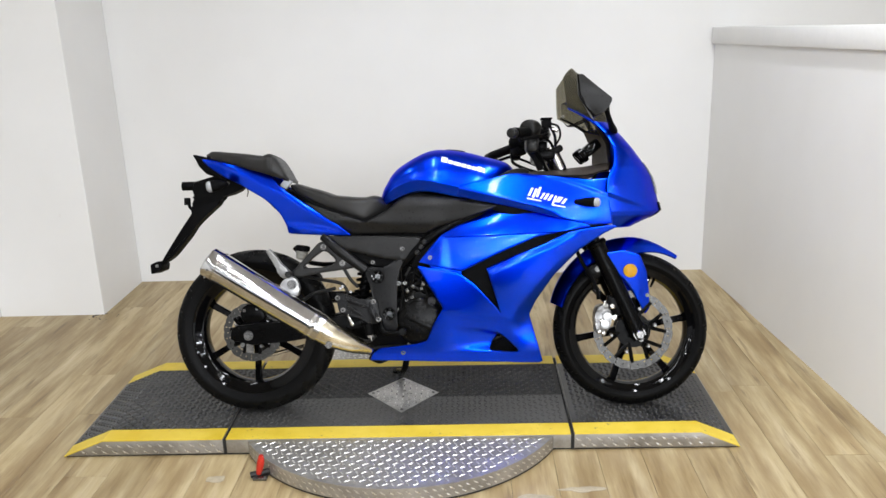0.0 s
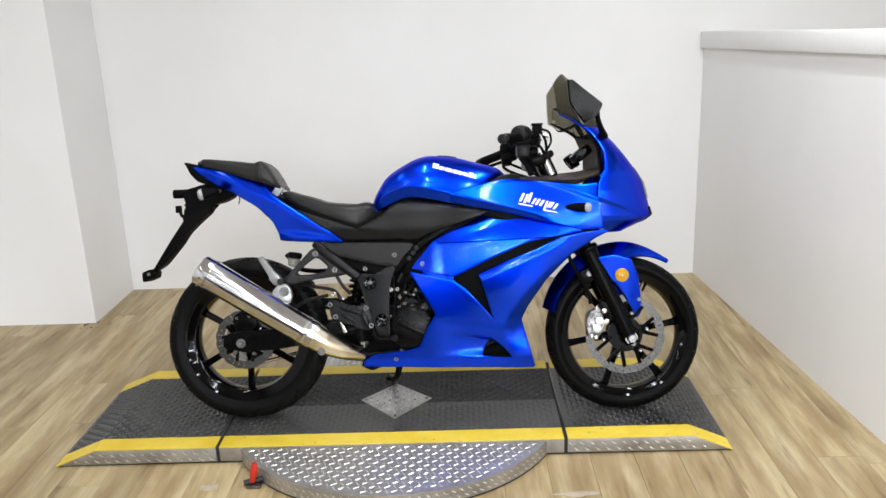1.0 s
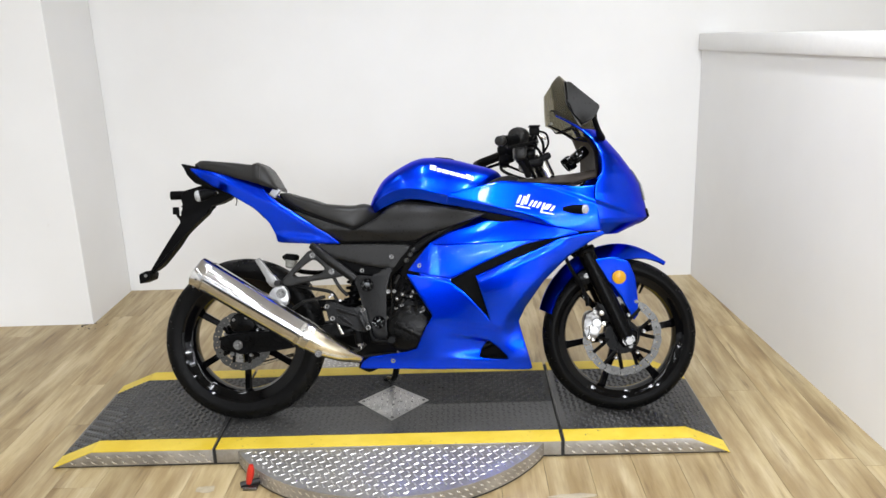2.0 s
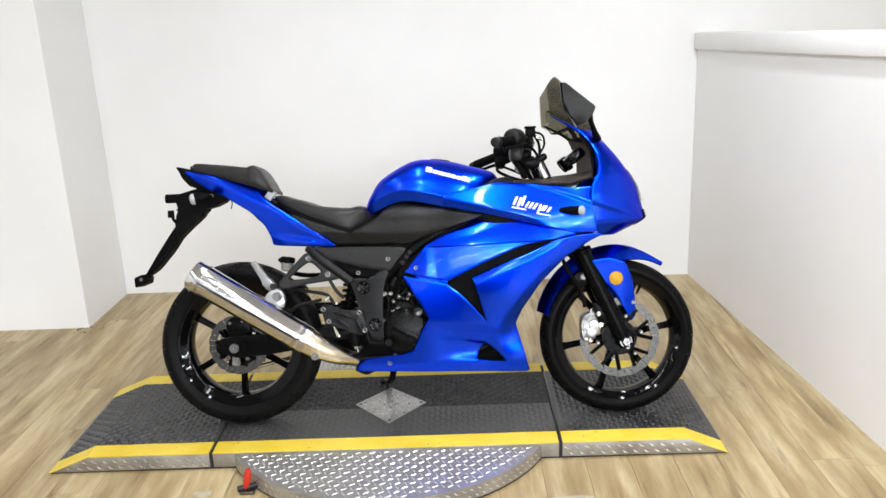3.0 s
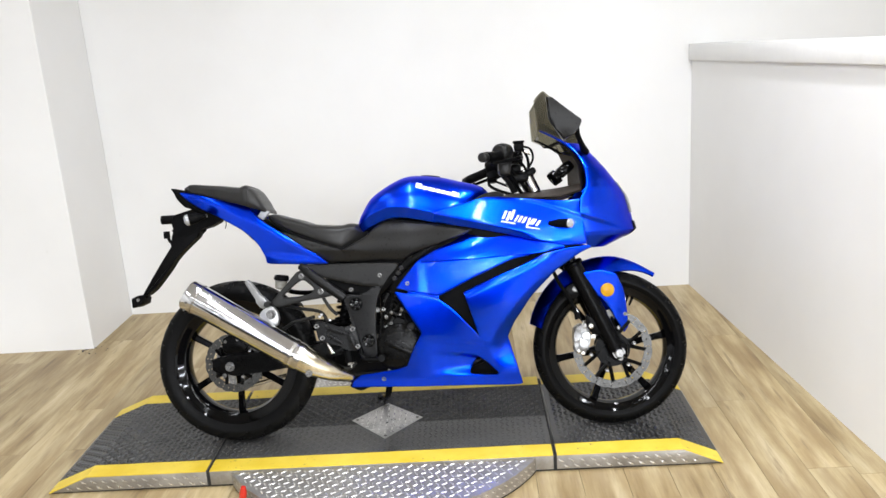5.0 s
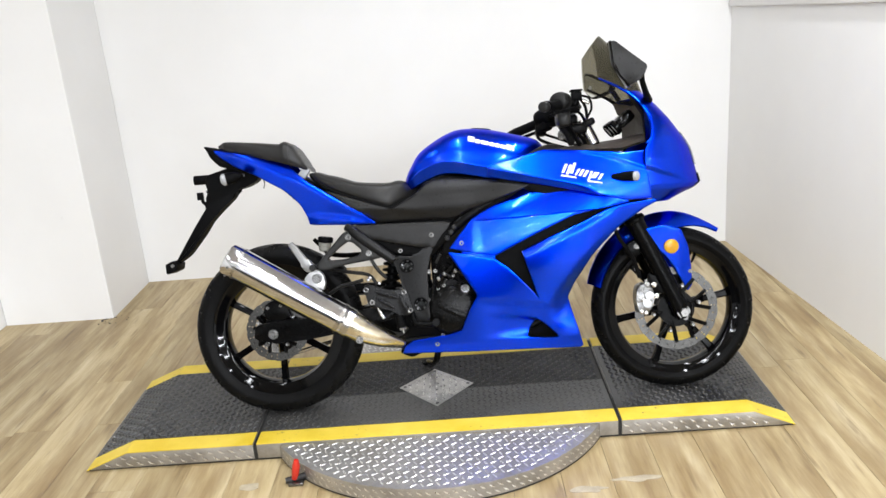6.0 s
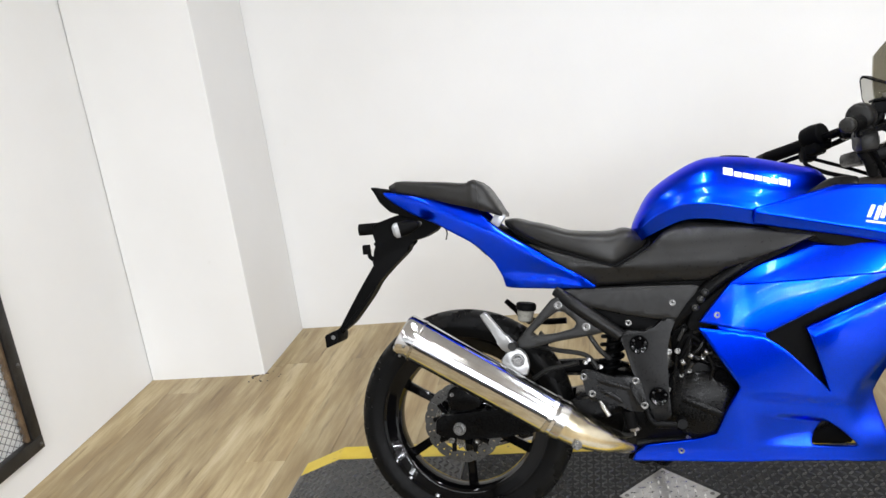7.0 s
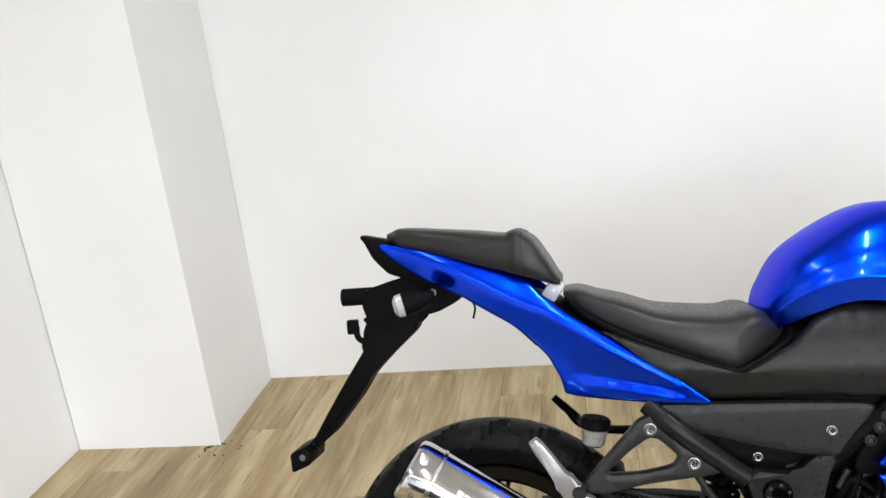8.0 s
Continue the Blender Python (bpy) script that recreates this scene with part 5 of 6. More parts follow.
# mudguard behind the engine
bm = bmesh.new()
rows = []
for k in range(15):
    a = radians(128 - 90 * k / 14)
    rr = 0.318
    rows.append([(RW.x + rr * math.cos(a), y, RW.z + rr * math.sin(a) - 0.012 * (abs(y) > 0.05)) for y in (-0.060, -0.045, 0, 0.045, 0.060)])
rows = [r for r in rows if r[2][0] > 0.225]
for up in (0.0, 0.004):
    vv = [[bm.verts.new((x, y, z + up)) for x, y, z in r] for r in rows]
    for a, b in zip(vv, vv[1:]):
        for i in range(4):
            bm.faces.new((a[i], a[i + 1], b[i + 1], b[i]))
part("inner_mudguard", bm, BLACK_MATTE, bike, "black inner rear mudguard", angle=60)

# frame
for side in (-1, 1):
    bm = bmesh.new()
    add_tube(bm, [(0.296, side * 0.128, 0.652), (0.34, side * 0.148, 0.612), (0.440, side * 0.140, 0.530)], 0.0170, 16)
    part("subframe_tube", bm, GREY_METAL, bike, "dark grey subframe tube")
    bm = bmesh.new()
    add_prism(bm, rounded([(0.432, 0.524), (0.446, 0.534), (0.510, 0.527), (0.523, 0.542), (0.543, 0.557), (0.572, 0.556), (0.558, 0.526), (0.545, 0.478), (0.542, 0.373), (0.544, 0.304), (0.490, 0.304), (0.492, 0.343), (0.481, 0.374), (0.459, 0.424), (0.446, 0.476)], 2, 0.12), *sorted((side * 0.118, side * 0.150)), 0.007, seg=3)
    settle([part("pivot_plate", bm, GREY_METAL, bike, "dark grey cast pivot plate")])
    bm = bmesh.new()
    add_tube(bm, [(0.56, side * 0.12, 0.545), (0.70, side * 0.14, 0.66), (0.90, side * 0.12, 0.76), (1.08, side * 0.05, 0.84)], 0.020, 12)
    part("main_frame_tube", bm, BLACK_METAL, bike)
    bm = bmesh.new()
    add_tube(bm, [(1.06, side * 0.05, 0.78), (0.98, side * 0.09, 0.62), (0.90, side * 0.095, 0.42), (0.80, side * 0.085, 0.27)], 0.017, 12)
    part("down_tube", bm, BLACK_METAL, bike)
for x, z, y, r in ((0.478, 0.498, -0.151, 0.0185), (0.516, 0.366, -0.151, 0.0185)):
    bm = bmesh.new()
    add_lathe(bm, [(r * 1.25, y), (r * 1.25, y - 0.005), (r * 1.12, y - 0.009), (r * 0.62, y - 0.008), (r * 0.5, y + 0.003), (0.0001, y + 0.003)], "y", 28, (x, 0, z))
    bolt = settle([part("pivot_bolt", bm, BLACK_GLOSS, bike, "black recessed pivot bolt")])[0]
    for k in range(6):
        a = math.pi * k / 3 + 0.3
        bm = bmesh.new()
        add_lathe(bm, [(0.0030, y - 0.008), (0.0030, y - 0.0112), (0.0001, y - 0.0116)], "y", 8, (x + r * 0.90 * math.cos(a), 0, z + r * 0.90 * math.sin(a)))
        settle([part("cap_screw", bm, HANGER_GREY, bolt)])
# rearset hanger, an open triangle
settle(panel("footrest_hanger", [(0.174, 0.522), (0.217, 0.568), (0.268, 0.622), (0.287, 0.630), (0.312, 0.622), (0.322, 0.602), (0.337, 0.578), (0.372, 0.561), (0.400, 0.549), (0.401, 0.533), (0.370, 0.527), (0.276, 0.516), (0.204, 0.501), (0.180, 0.505)],
             lambda x, z: 0.148 + 0.03 * max(0, 0.30 - x), HANGER_GREY, None, "grey cast triangular pillion footrest hanger", holes=[[(0.208, 0.534), (0.256, 0.575), (0.284, 0.593), (0.300, 0.590), (0.330, 0.561), (0.320, 0.545), (0.270, 0.535)]], grid=0.010, edge=0.004, thick=0.014, cut=0.08, both=False))
settle([fairing_bolt(0.2865, 0.608, 0.151, r=0.0095), fairing_bolt(0.3525, 0.549, 0.149, r=0.0095)])
bm = bmesh.new()
add_prism(bm, rounded([(0.088, 0.597), (0.101, 0.606), (0.107, 0.602), (0.152, 0.540), (0.170, 0.528), (0.172, 0.508), (0.150, 0.500), (0.136, 0.510), (0.132, 0.526)], 1, 0.12), -0.182, -0.160, 0.004)
settle([part("pillion_footrest", bm, ALLOY, bike, "folded aluminium pillion footrest")])
bm = bmesh.new()
add_lathe(bm, [(0.010, -0.188), (0.0115, -0.184), (0.0115, -0.156)], "y", 18, (0.166, 0, 0.515))
settle([part("footrest_pivot", bm, HANGER_GREY, bike, "dark footrest pivot pin")])
bm = bmesh.new()
add_tube(bm, [(0.132, 0.150, 0.612), (0.152, 0.150, 0.592), (0.178, 0.148, 0.568)], [0.009, 0.011, 0.010], 10, flat=0.75)
part("pillion_footrest", bm, BLACK_METAL, bike, "far folded pillion footrest")
bm = bmesh.new()
add_prism(bm, rounded([(0.142, 0.484), (0.159, 0.504), (0.180, 0.520), (0.205, 0.510), (0.217, 0.479), (0.210, 0.444), (0.184, 0.458)], 2), -0.172, -0.150, 0.004)
part("silencer_bracket", bm, ALLOY, bike, "cast aluminium silencer bracket")
nut("silencer_bolt", (0.189, 0.488), 0.0125, -0.172, -0.186)
# fluid cup
cup = Matrix.Translation((0.205, -0.075, 0.574)) @ Matrix.Rotation(radians(9), 4, "Y")
bm = bmesh.new()
add_lathe(bm, [(0.014, -0.004), (0.019, 0.0), (0.022, 0.024), (0.020, 0.026)], "z", 24, m=cup)
part("fluid_cup", bm, CUP, bike, "translucent brake fluid cup")
bm = bmesh.new()
add_lathe(bm, [(0.024, 0.027), (0.026, 0.029), (0.026, 0.042), (0.022, 0.046), (0.0001, 0.046)], "z", 24, m=cup)
part("cup_cap", bm, BLACK_MATTE, bike, "black cap of the fluid cup")
for pts, r in (([(0.176, 0.146, 0.570), (0.192, 0.10, 0.562), (0.205, 0.02, 0.560), (0.212, -0.05, 0.566), (0.210, -0.070, 0.580)], 0.007), ([(0.160, 0.148, 0.584), (0.185, 0.146, 0.556), (0.240, 0.140, 0.545), (0.300, 0.130, 0.545)], 0.009)):
    bm = bmesh.new()
    add_tube(bm, pts, r, 8)
    part("footrest_bracket", bm, BLACK_METAL, bike, "black bracket behind the fluid cup")

# heel plate and pedal
bm = bmesh.new()
add_prism(bm, rounded([(0.332, 0.444), (0.353, 0.445), (0.421, 0.420), (0.455, 0.424), (0.474, 0.416), (0.488, 0.348), (0.475, 0.334), (0.444, 0.338), (0.411, 0.357), (0.351, 0.366), (0.340, 0.386), (0.334, 0.417)], 2, 0.12), -0.176, -0.168, 0.003)
heel = settle([part("heel_plate", bm, HEEL_GREY, bike, "black heel guard plate")])[0]
for rib in ([(0.366, 0.424), (0.400, 0.414), (0.450, 0.398), (0.440, 0.390), (0.400, 0.400), (0.372, 0.412)], [(0.372, 0.400), (0.410, 0.385), (0.432, 0.362), (0.424, 0.358), (0.398, 0.374), (0.374, 0.390)], [(0.448, 0.412), (0.462, 0.395), (0.474, 0.352), (0.464, 0.350), (0.452, 0.388)]):
    bm = bmesh.new()
    add_prism(bm, rounded(rib, 1, 0.15), -0.182, -0.1755, 0.002)
    settle([part("heel_plate_rib", bm, HEEL_GREY, heel)])
for x, z in ((0.337, 0.428), (0.355, 0.385), (0.463, 0.412), (0.480, 0.350)):
    settle([fairing_bolt(x, z, 0.1765, r=0.0082)])
for x, z in ((0.342, 0.459), (0.379, 0.446), (0.350, 0.466)):
    bm = bmesh.new()
    add_tube(bm, [(x, -0.140, z), (x + 0.003, -0.156, z + 0.001)], [0.0060, 0.0045], 8)
    settle([part("hose_clip", bm, ZINC, bike, "bright hose union")])
bm = bmesh.new()
add_tube(bm, [(0.485, -0.150, 0.362), (0.50, -0.168, 0.318), (0.53, -0.172, 0.312), (0.578, -0.178, 0.312)], [0.010, 0.010, 0.010, 0.008], 10)
part("brake_pedal", bm, BLACK_METAL, bike, "black brake pedal arm")
bm = bmesh.new()
add_tube(bm, [(0.567, -0.165, 0.318), (0.567, -0.205, 0.320)], 0.012, 12)
part("pedal_tip", bm, BLACK_METAL, bike)
bm = bmesh.new()
add_tube(bm, [(0.376, -0.168, 0.382), (0.386, -0.180, 0.366), (0.400, -0.188, 0.342)], [0.003, 0.006, 0.0065], 10)
part("rider_footrest", bm, STEEL, bike, "aluminium rider footrest folded up")
bm = bmesh.new()
add_tube(bm, [(0.447, -0.165, 0.348), (0.452, -0.165, 0.306)], 0.0145, 16)
switch = part("brake_switch", bm, BLACK_MATTE, bike, "black rear brake light switch")
bm = bmesh.new()
add_tube(bm, [(0.452, -0.165, 0.307), (0.4535, -0.165, 0.298)], 0.0125, 6)
add_tube(bm, [(0.4535, -0.165, 0.300), (0.455, -0.165, 0.286)], 0.0025, 8)
part("switch_nut", bm, STEEL, switch, "bright steel switch nut and rod")
for pts in ([(0.219, -0.12, 0.429), (0.257, -0.13, 0.452), (0.298, -0.14, 0.461), (0.335, -0.15, 0.470)], [(0.217, -0.10, 0.513), (0.282, -0.12, 0.499), (0.353, -0.135, 0.485), (0.381, -0.15, 0.452)],
            [(0.352, -0.13, 0.560), (0.385, -0.13, 0.50), (0.41, -0.12, 0.47)], [(0.38, -0.12, 0.30), (0.44, -0.14, 0.28), (0.47, -0.14, 0.30)]):
    bm = bmesh.new()
    add_tube(bm, pts, 0.0062, 8)
    part("hose", bm, HANGER_GREY, bike)

# engine
bm = bmesh.new()
add_prism(bm, rounded([(0.42, 0.230), (0.45, 0.400), (0.56, 0.440), (0.74, 0.420), (0.80, 0.30), (0.72, 0.215), (0.50, 0.205)], 2, 0.15), -0.112, 0.115, 0.012)
part("crankcase", bm, BLACK_METAL, bike, "black engine crankcase")
bm = bmesh.new()
add_box(bm, (-0.075, -0.110, 0.0), (0.075, 0.110, 0.20), 0.010, Matrix.Translation((0.685, 0, 0.40)) @ Matrix.Rotation(radians(24), 4, "Y"))
part("cylinder_block", bm, BLACK_METAL, bike)
for k in range(6):
    bm = bmesh.new()
    add_box(bm, (-0.088, -0.122, 0.024 + 0.022 * k), (0.088, 0.122, 0.030 + 0.022 * k), 0.002, Matrix.Translation((0.685, 0, 0.40)) @ Matrix.Rotation(radians(24), 4, "Y"))
    part("cooling_fin", bm, BLACK_METAL, bike)
bm = bmesh.new()
add_lathe(bm, [(0.084, -0.110), (0.085, -0.132), (0.079, -0.139), (0.062, -0.145), (0.034, -0.148), (0.0001, -0.149)], "y", 40, (0.625, 0, 0.345))
add_box(bm, (-0.060, -0.151, -0.011), (0.062, -0.140, 0.011), 0.004, Matrix.Translation((0.628, 0, 0.342)) @ Matrix.Rotation(radians(28), 4, "Y"))
part("clutch_cover", bm, COVER_BLACK, bike, "black round clutch cover", angle=30)
bm = bmesh.new()
add_lathe(bm, [(0.016, -0.120), (0.017, -0.142), (0.014, -0.147), (0.008, -0.147), (0.006, -0.144), (0.0001, -0.144)], "y", 20, (0.668, 0, 0.418))
part("oil_filler_cap", bm, BLACK_GLOSS, bike, "black oil filler cap")
for pts, r in (([(0.590, -0.135, 0.440), (0.604, -0.142, 0.470), (0.628, -0.140, 0.490), (0.640, -0.130, 0.520)], 0.0055), ([(0.640, -0.138, 0.400), (0.652, -0.145, 0.440), (0.640, -0.140, 0.475), (0.612, -0.132, 0.500)], 0.0048),
               ([(0.560, -0.125, 0.300), (0.556, -0.134, 0.350), (0.561, -0.136, 0.410), (0.572, -0.130, 0.470)], 0.0042), ([(0.612, -0.128, 0.520), (0.600, -0.138, 0.482), (0.584, -0.138, 0.452), (0.578, -0.128, 0.425)], 0.0050)):
    bm = bmesh.new()
    add_tube(bm, pts, r, 8)
    part("breather_hose", bm, COVER_BLACK, bike)
for x, z, a in ((0.604, 0.470, 35), (0.640, 0.478, 110), (0.584, 0.455, 60)):
    bm = bmesh.new()
    add_lathe(bm, [(0.0078, -0.005), (0.0084, -0.004), (0.0084, 0.004), (0.0078, 0.005)], "z", 14, m=Matrix.Translation((x, -0.140, z)) @ Matrix.Rotation(radians(a), 4, "Y"))
    part("hose_clamp", bm, ZINC, bike, "bright hose clamp")
bm = bmesh.new()
add_prism(bm, rounded([(0.540, 0.30), (0.545, 0.42), (0.60, 0.455), (0.67, 0.44), (0.70, 0.36), (0.66, 0.27), (0.60, 0.255)], 2), -0.128, -0.110, 0.005)
part("engine_cover", bm, BLACK_METAL, bike)
for k in range(8):
    a = 2 * math.pi * k / 8 + 0.3
    fairing_bolt(0.625 + 0.090 * math.cos(a), 0.345 + 0.090 * math.sin(a), 0.128, r=0.0055)
for x, z, r in ((0.595, 0.275, 0.010), (0.566, 0.312, 0.012), (0.562, 0.372, 0.008), (0.552, 0.480, 0.009), (0.574, 0.481, 0.0075), (0.632, 0.461, 0.006), (0.579, 0.421, 0.006), (0.566, 0.338, 0.006), (0.589, 0.309, 0.008), (0.613, 0.275, 0.006)):
    fairing_bolt(x, z, 0.128, r=r * 0.85)
bm = bmesh.new()
for pts in ([(0.575, -0.118, 0.48), (0.60, -0.13, 0.52), (0.63, -0.13, 0.50), (0.65, -0.12, 0.45)], [(0.60, -0.12, 0.62), (0.615, -0.13, 0.56), (0.60, -0.13, 0.50), (0.57, -0.12, 0.44)], [(0.63, -0.12, 0.56), (0.66, -0.13, 0.50), (0.68, -0.12, 0.45)]):
    add_tube(bm, pts, 0.006, 8)
part("coolant_hose", bm, BLACK_MATTE, bike)
bm = bmesh.new()
add_box(bm, (0.560, -0.100, 0.445), (0.690, 0.100, 0.640), 0.010)
add_box(bm, (0.575, -0.122, 0.545), (0.625, -0.1005, 0.63), 0.006)
part("carburettor", bm, BLACK_METAL, bike)
for x, z, a, n in ((0.585, 0.520, 60, 0.030), (0.622, 0.528, 20, 0.026), (0.606, 0.470, -35, 0.034), (0.650, 0.505, 75, 0.028), (0.640, 0.470, 10, 0.022), (0.597, 0.438, 50, 0.026), (0.668, 0.462, -20, 0.024)):
    d = Vector((math.cos(radians(a)), 0, math.sin(radians(a)))) * n / 2
    c = Vector((x, -0.128, z))
    bm = bmesh.new()
    add_tube(bm, [c - d, c + d], 0.0045, 8)
    add_lathe(bm, [(0.0062, -0.004), (0.0062, 0.004)], "z", 10, m=Matrix.Translation(c + d) @ d.to_track_quat("Z", "Y").to_matrix().to_4x4())
    part("hose_fitting", bm, HANGER_GREY, bike)
for x, z in ((0.647, 0.625), (0.636, 0.608), (0.622, 0.589)):
    bm = bmesh.new()
    add_lathe(bm, [(0.009, -0.150), (0.009, -0.158), (0.006, -0.160), (0.004, -0.157), (0.0001, -0.157)], "y", 14, (x, 0, z))
    part("rubber_bush", bm, HANGER_GREY, bike)
bm = bmesh.new()
add_tube(bm, [(0.95, -0.06, 0.50), (0.96, -0.07, 0.36), (0.90, -0.08, 0.28), (0.74, -0.098, 0.258), (0.55, -0.100, 0.255), (0.455, -0.104, 0.250)], 0.016, 14)
part("header_pipe", bm, BLACK_METAL, bike, "blackened exhaust header pipe")
bm = bmesh.new()
add_box(bm, (0.935, -0.13, 0.38), (0.97, 0.13, 0.64), 0.006, Matrix.Translation((0.0, 0, 0.0)))
part("radiator", bm, BLACK_METAL, bike, "black radiator behind the front wheel")
bm = bmesh.new()
add_tube(bm, [(0.44, -0.08, 0.212), (0.475, -0.09, 0.204), (0.51, -0.09, 0.212)], [0.008, 0.013, 0.008], 10)
part("stand_boss", bm, BLACK_METAL, bike)
bm = bmesh.new()
add_prism(bm, rounded([(0.345, 0.300), (0.350, 0.400), (0.44, 0.425), (0.50, 0.40), (0.50, 0.24), (0.42, 0.235)], 2, 0.15), -0.070, 0.090, 0.008)
part("rear_casing", bm, BLACK_METAL, bike, "black rear engine casing")
# side stand on the far side
bm = bmesh.new()
foot = bike.matrix_world.inverted() @ Vector((0.50, 0.262, P + 0.0065))
add_tube(bm, [(0.565, 0.10, 0.235), (0.54, 0.14, 0.12), foot], [0.013, 0.012, 0.010], 10)
add_lathe(bm, [(0.022, -0.0035), (0.022, 0.0035)], "z", 16, m=Matrix.Translation(foot) @ Matrix.Rotation(-LEAN, 4, "X"))
part("side_stand", bm, BLACK_METAL, bike, "black side stand propping the machine")

# silencer
A0, A1 = Vector((-0.092, -0.200, 0.580)), Vector((0.281, -0.186, 0.337))
axis = (A1 - A0).normalized()
turn_to = axis.to_track_quat("Z", "Y").to_matrix().to_4x4()
LEN = (A1 - A0).length
muff = Matrix.Translation(A0) @ turn_to
bm = bmesh.new()
add_lathe(bm, [(0.034, 0.006), (0.046, 0.0), (0.0515, 0.004), (0.0535, 0.012), (0.0540, 0.040), (0.0530, 0.20), (0.0500, LEN - 0.030), (0.0490, LEN - 0.004), (0.0460, LEN), (0.030, LEN)], "z", 56, m=muff)
part("silencer", bm, CHROME, bike, "polished stainless silencer can", angle=35)
for z0, w in ((0.040, 0.006), (LEN - 0.035, 0.012)):
    bm = bmesh.new()
    r = 0.0548 if z0 < 0.1 else 0.0512
    add_lathe(bm, [(r, z0), (r + 0.0012, z0 + 0.001), (r + 0.0012, z0 + w), (r, z0 + w + 0.001)], "z", 56, m=muff)
    part("band", bm, STEEL, bike, "steel silencer band")
bm = bmesh.new()
add_lathe(bm, [(0.0001, 0.014), (0.020, 0.014), (0.024, 0.004), (0.034, 0.0055)], "z", 32, m=muff)
part("end_cap", bm, BLACK_METAL, bike, "dark silencer outlet")
bm = bmesh.new()
add_tube(bm, [A1 - axis * 0.012, A1 + axis * 0.010], [0.0512, 0.050], 40)
part("collar", bm, STEEL, bike, "steel collar at the silencer mouth")
bm = bmesh.new()
add_tube(bm, [A1 + axis * 0.002, A1 + axis * 0.05 + Vector((0, 0.006, 0)), (0.385, -0.158, 0.277), (0.448, -0.112, 0.246)], [0.047, 0.044, 0.033, 0.019], 32)
part("link_pipe", bm, GOLD_STEEL, bike, "tapered heat-tinted steel link pipe")
for k in range(4):
    p = A0 + axis * 0.024
    a = radians(200 + 50 * k)
    q = muff @ Vector((0.0542 * math.cos(a), 0.0542 * math.sin(a), 0.024))
    bm = bmesh.new()
    bmesh.ops.create_icosphere(bm, subdivisions=2, radius=0.0045)
    bmesh.ops.translate(bm, vec=q, verts=bm.verts[:])
    part("rivet", bm, ZINC, bike)
facing = Vector((0, -1, 0.55))
facing = (facing - axis * facing.dot(axis)).normalized()
side_way = axis.cross(facing)
along = 0.085
for w, h in ((0.010, 0.012), (0.008, 0.012), (0.012, 0.012), (0.009, 0.012), (0.008, 0.012), (0.009, 0.012), (0.011, 0.012), (0.006, 0.012)):
    turn = Matrix((axis, side_way, facing)).transposed().to_4x4()
    bm = bmesh.new()
    add_box(bm, (0, -h / 2, -0.0010), (w, h / 2, 0.0004), 0.0, Matrix.Translation(A0 + axis * along + facing * 0.0541) @ turn)
    part("stamped_mark", bm, STEEL, bike, "etched maker's mark", smooth=False)
    along += w + 0.003
nut("clamp_bolt", (0.318, 0.282), 0.009, -0.215, -0.228)

# ---------------------------------------------------------------- plate hanger and rear signals
bm = bmesh.new()
add_prism(bm, rounded([(-0.203, 0.858), (-0.138, 0.876), (-0.090, 0.886), (-0.040, 0.868), (-0.008, 0.846), (-0.030, 0.826), (-0.060, 0.812), (-0.100, 0.803), (-0.106, 0.781), (-0.162, 0.733), (-0.197, 0.700), (-0.224, 0.660), (-0.284, 0.590), (-0.318, 0.566), (-0.327, 0.573), (-0.291, 0.629), (-0.253, 0.686), (-0.206, 0.752), (-0.211, 0.773), (-0.198, 0.804), (-0.206, 0.829)], 2, 0.12), -0.026, 0.026, 0.006)
part("plate_hanger", bm, BLACK_MATTE, bike, "black plastic plate hanger")
bm = bmesh.new()
add_prism(bm, rounded([(-0.364, 0.562), (-0.334, 0.574), (-0.322, 0.562), (-0.326, 0.540), (-0.362, 0.526)], 1, 0.1), -0.046, 0.046, 0.003)
part("plate_lamp", bm, BLACK_MATTE, bike, "small black plate lamp at the hanger tip")
bm = bmesh.new()
add_lathe(bm, [(0.006, -0.0465), (0.006, -0.049), (0.0001, -0.049)], "y", 12, (-0.338, 0, 0.556))
part("lamp_screw", bm, ZINC, bike)
bm = bmesh.new()
add_tube(bm, [(-0.336, 0, 0.560), (-0.300, 0, 0.592)], 0.010, 10)
part("hanger_tip", bm, BLACK_MATTE, bike)
bm = bmesh.new()
add_tube(bm, [(-0.190, -0.005, 0.846), (-0.248, -0.005, 0.846)], 0.0165, 18)
part("tail_reflector_housing", bm, BLACK_MATTE, bike, "black round housing")
bm = bmesh.new()
add_tube(bm, [(-0.203, 0.0, 0.752), (-0.224, -0.004, 0.768), (-0.226, -0.006, 0.790)], 0.006, 8)
add_box(bm, (-0.243, -0.014, 0.776), (-0.222, 0.002, 0.803), 0.003)
part("hook", bm, BLACK_MATTE, bike)


def turn_signal(root, tip, lens_dir, r, name="turn_signal"):
    """A stubby black signal pod with a clear lens on its outer end."""
    root, tip = Vector(root), Vector(tip)
    bm = bmesh.new()
    add_tube(bm, [root, root.lerp(tip, 0.5), tip], [r * 0.45, r * 0.9, r], 20)
    ob = part(name, bm, BLACK_MATTE, bike, "black turn signal pod with clear lens")
    d = (tip - root).normalized()
    bm = bmesh.new()
    add_tube(bm, [tip, tip + d * r * 0.5, tip + d * r * 0.8], [r, r * 0.92, r * 0.5], 20, steps=3)
    part("lens", bm, LENS_PALE, ob, "clear signal lens")
    bm = bmesh.new()
    add_tube(bm, [tip - d * 0.002, tip + d * r * 0.35], [r * 0.8, r * 0.6], 16)
    part("bulb_reflector", bm, CHROME, ob)


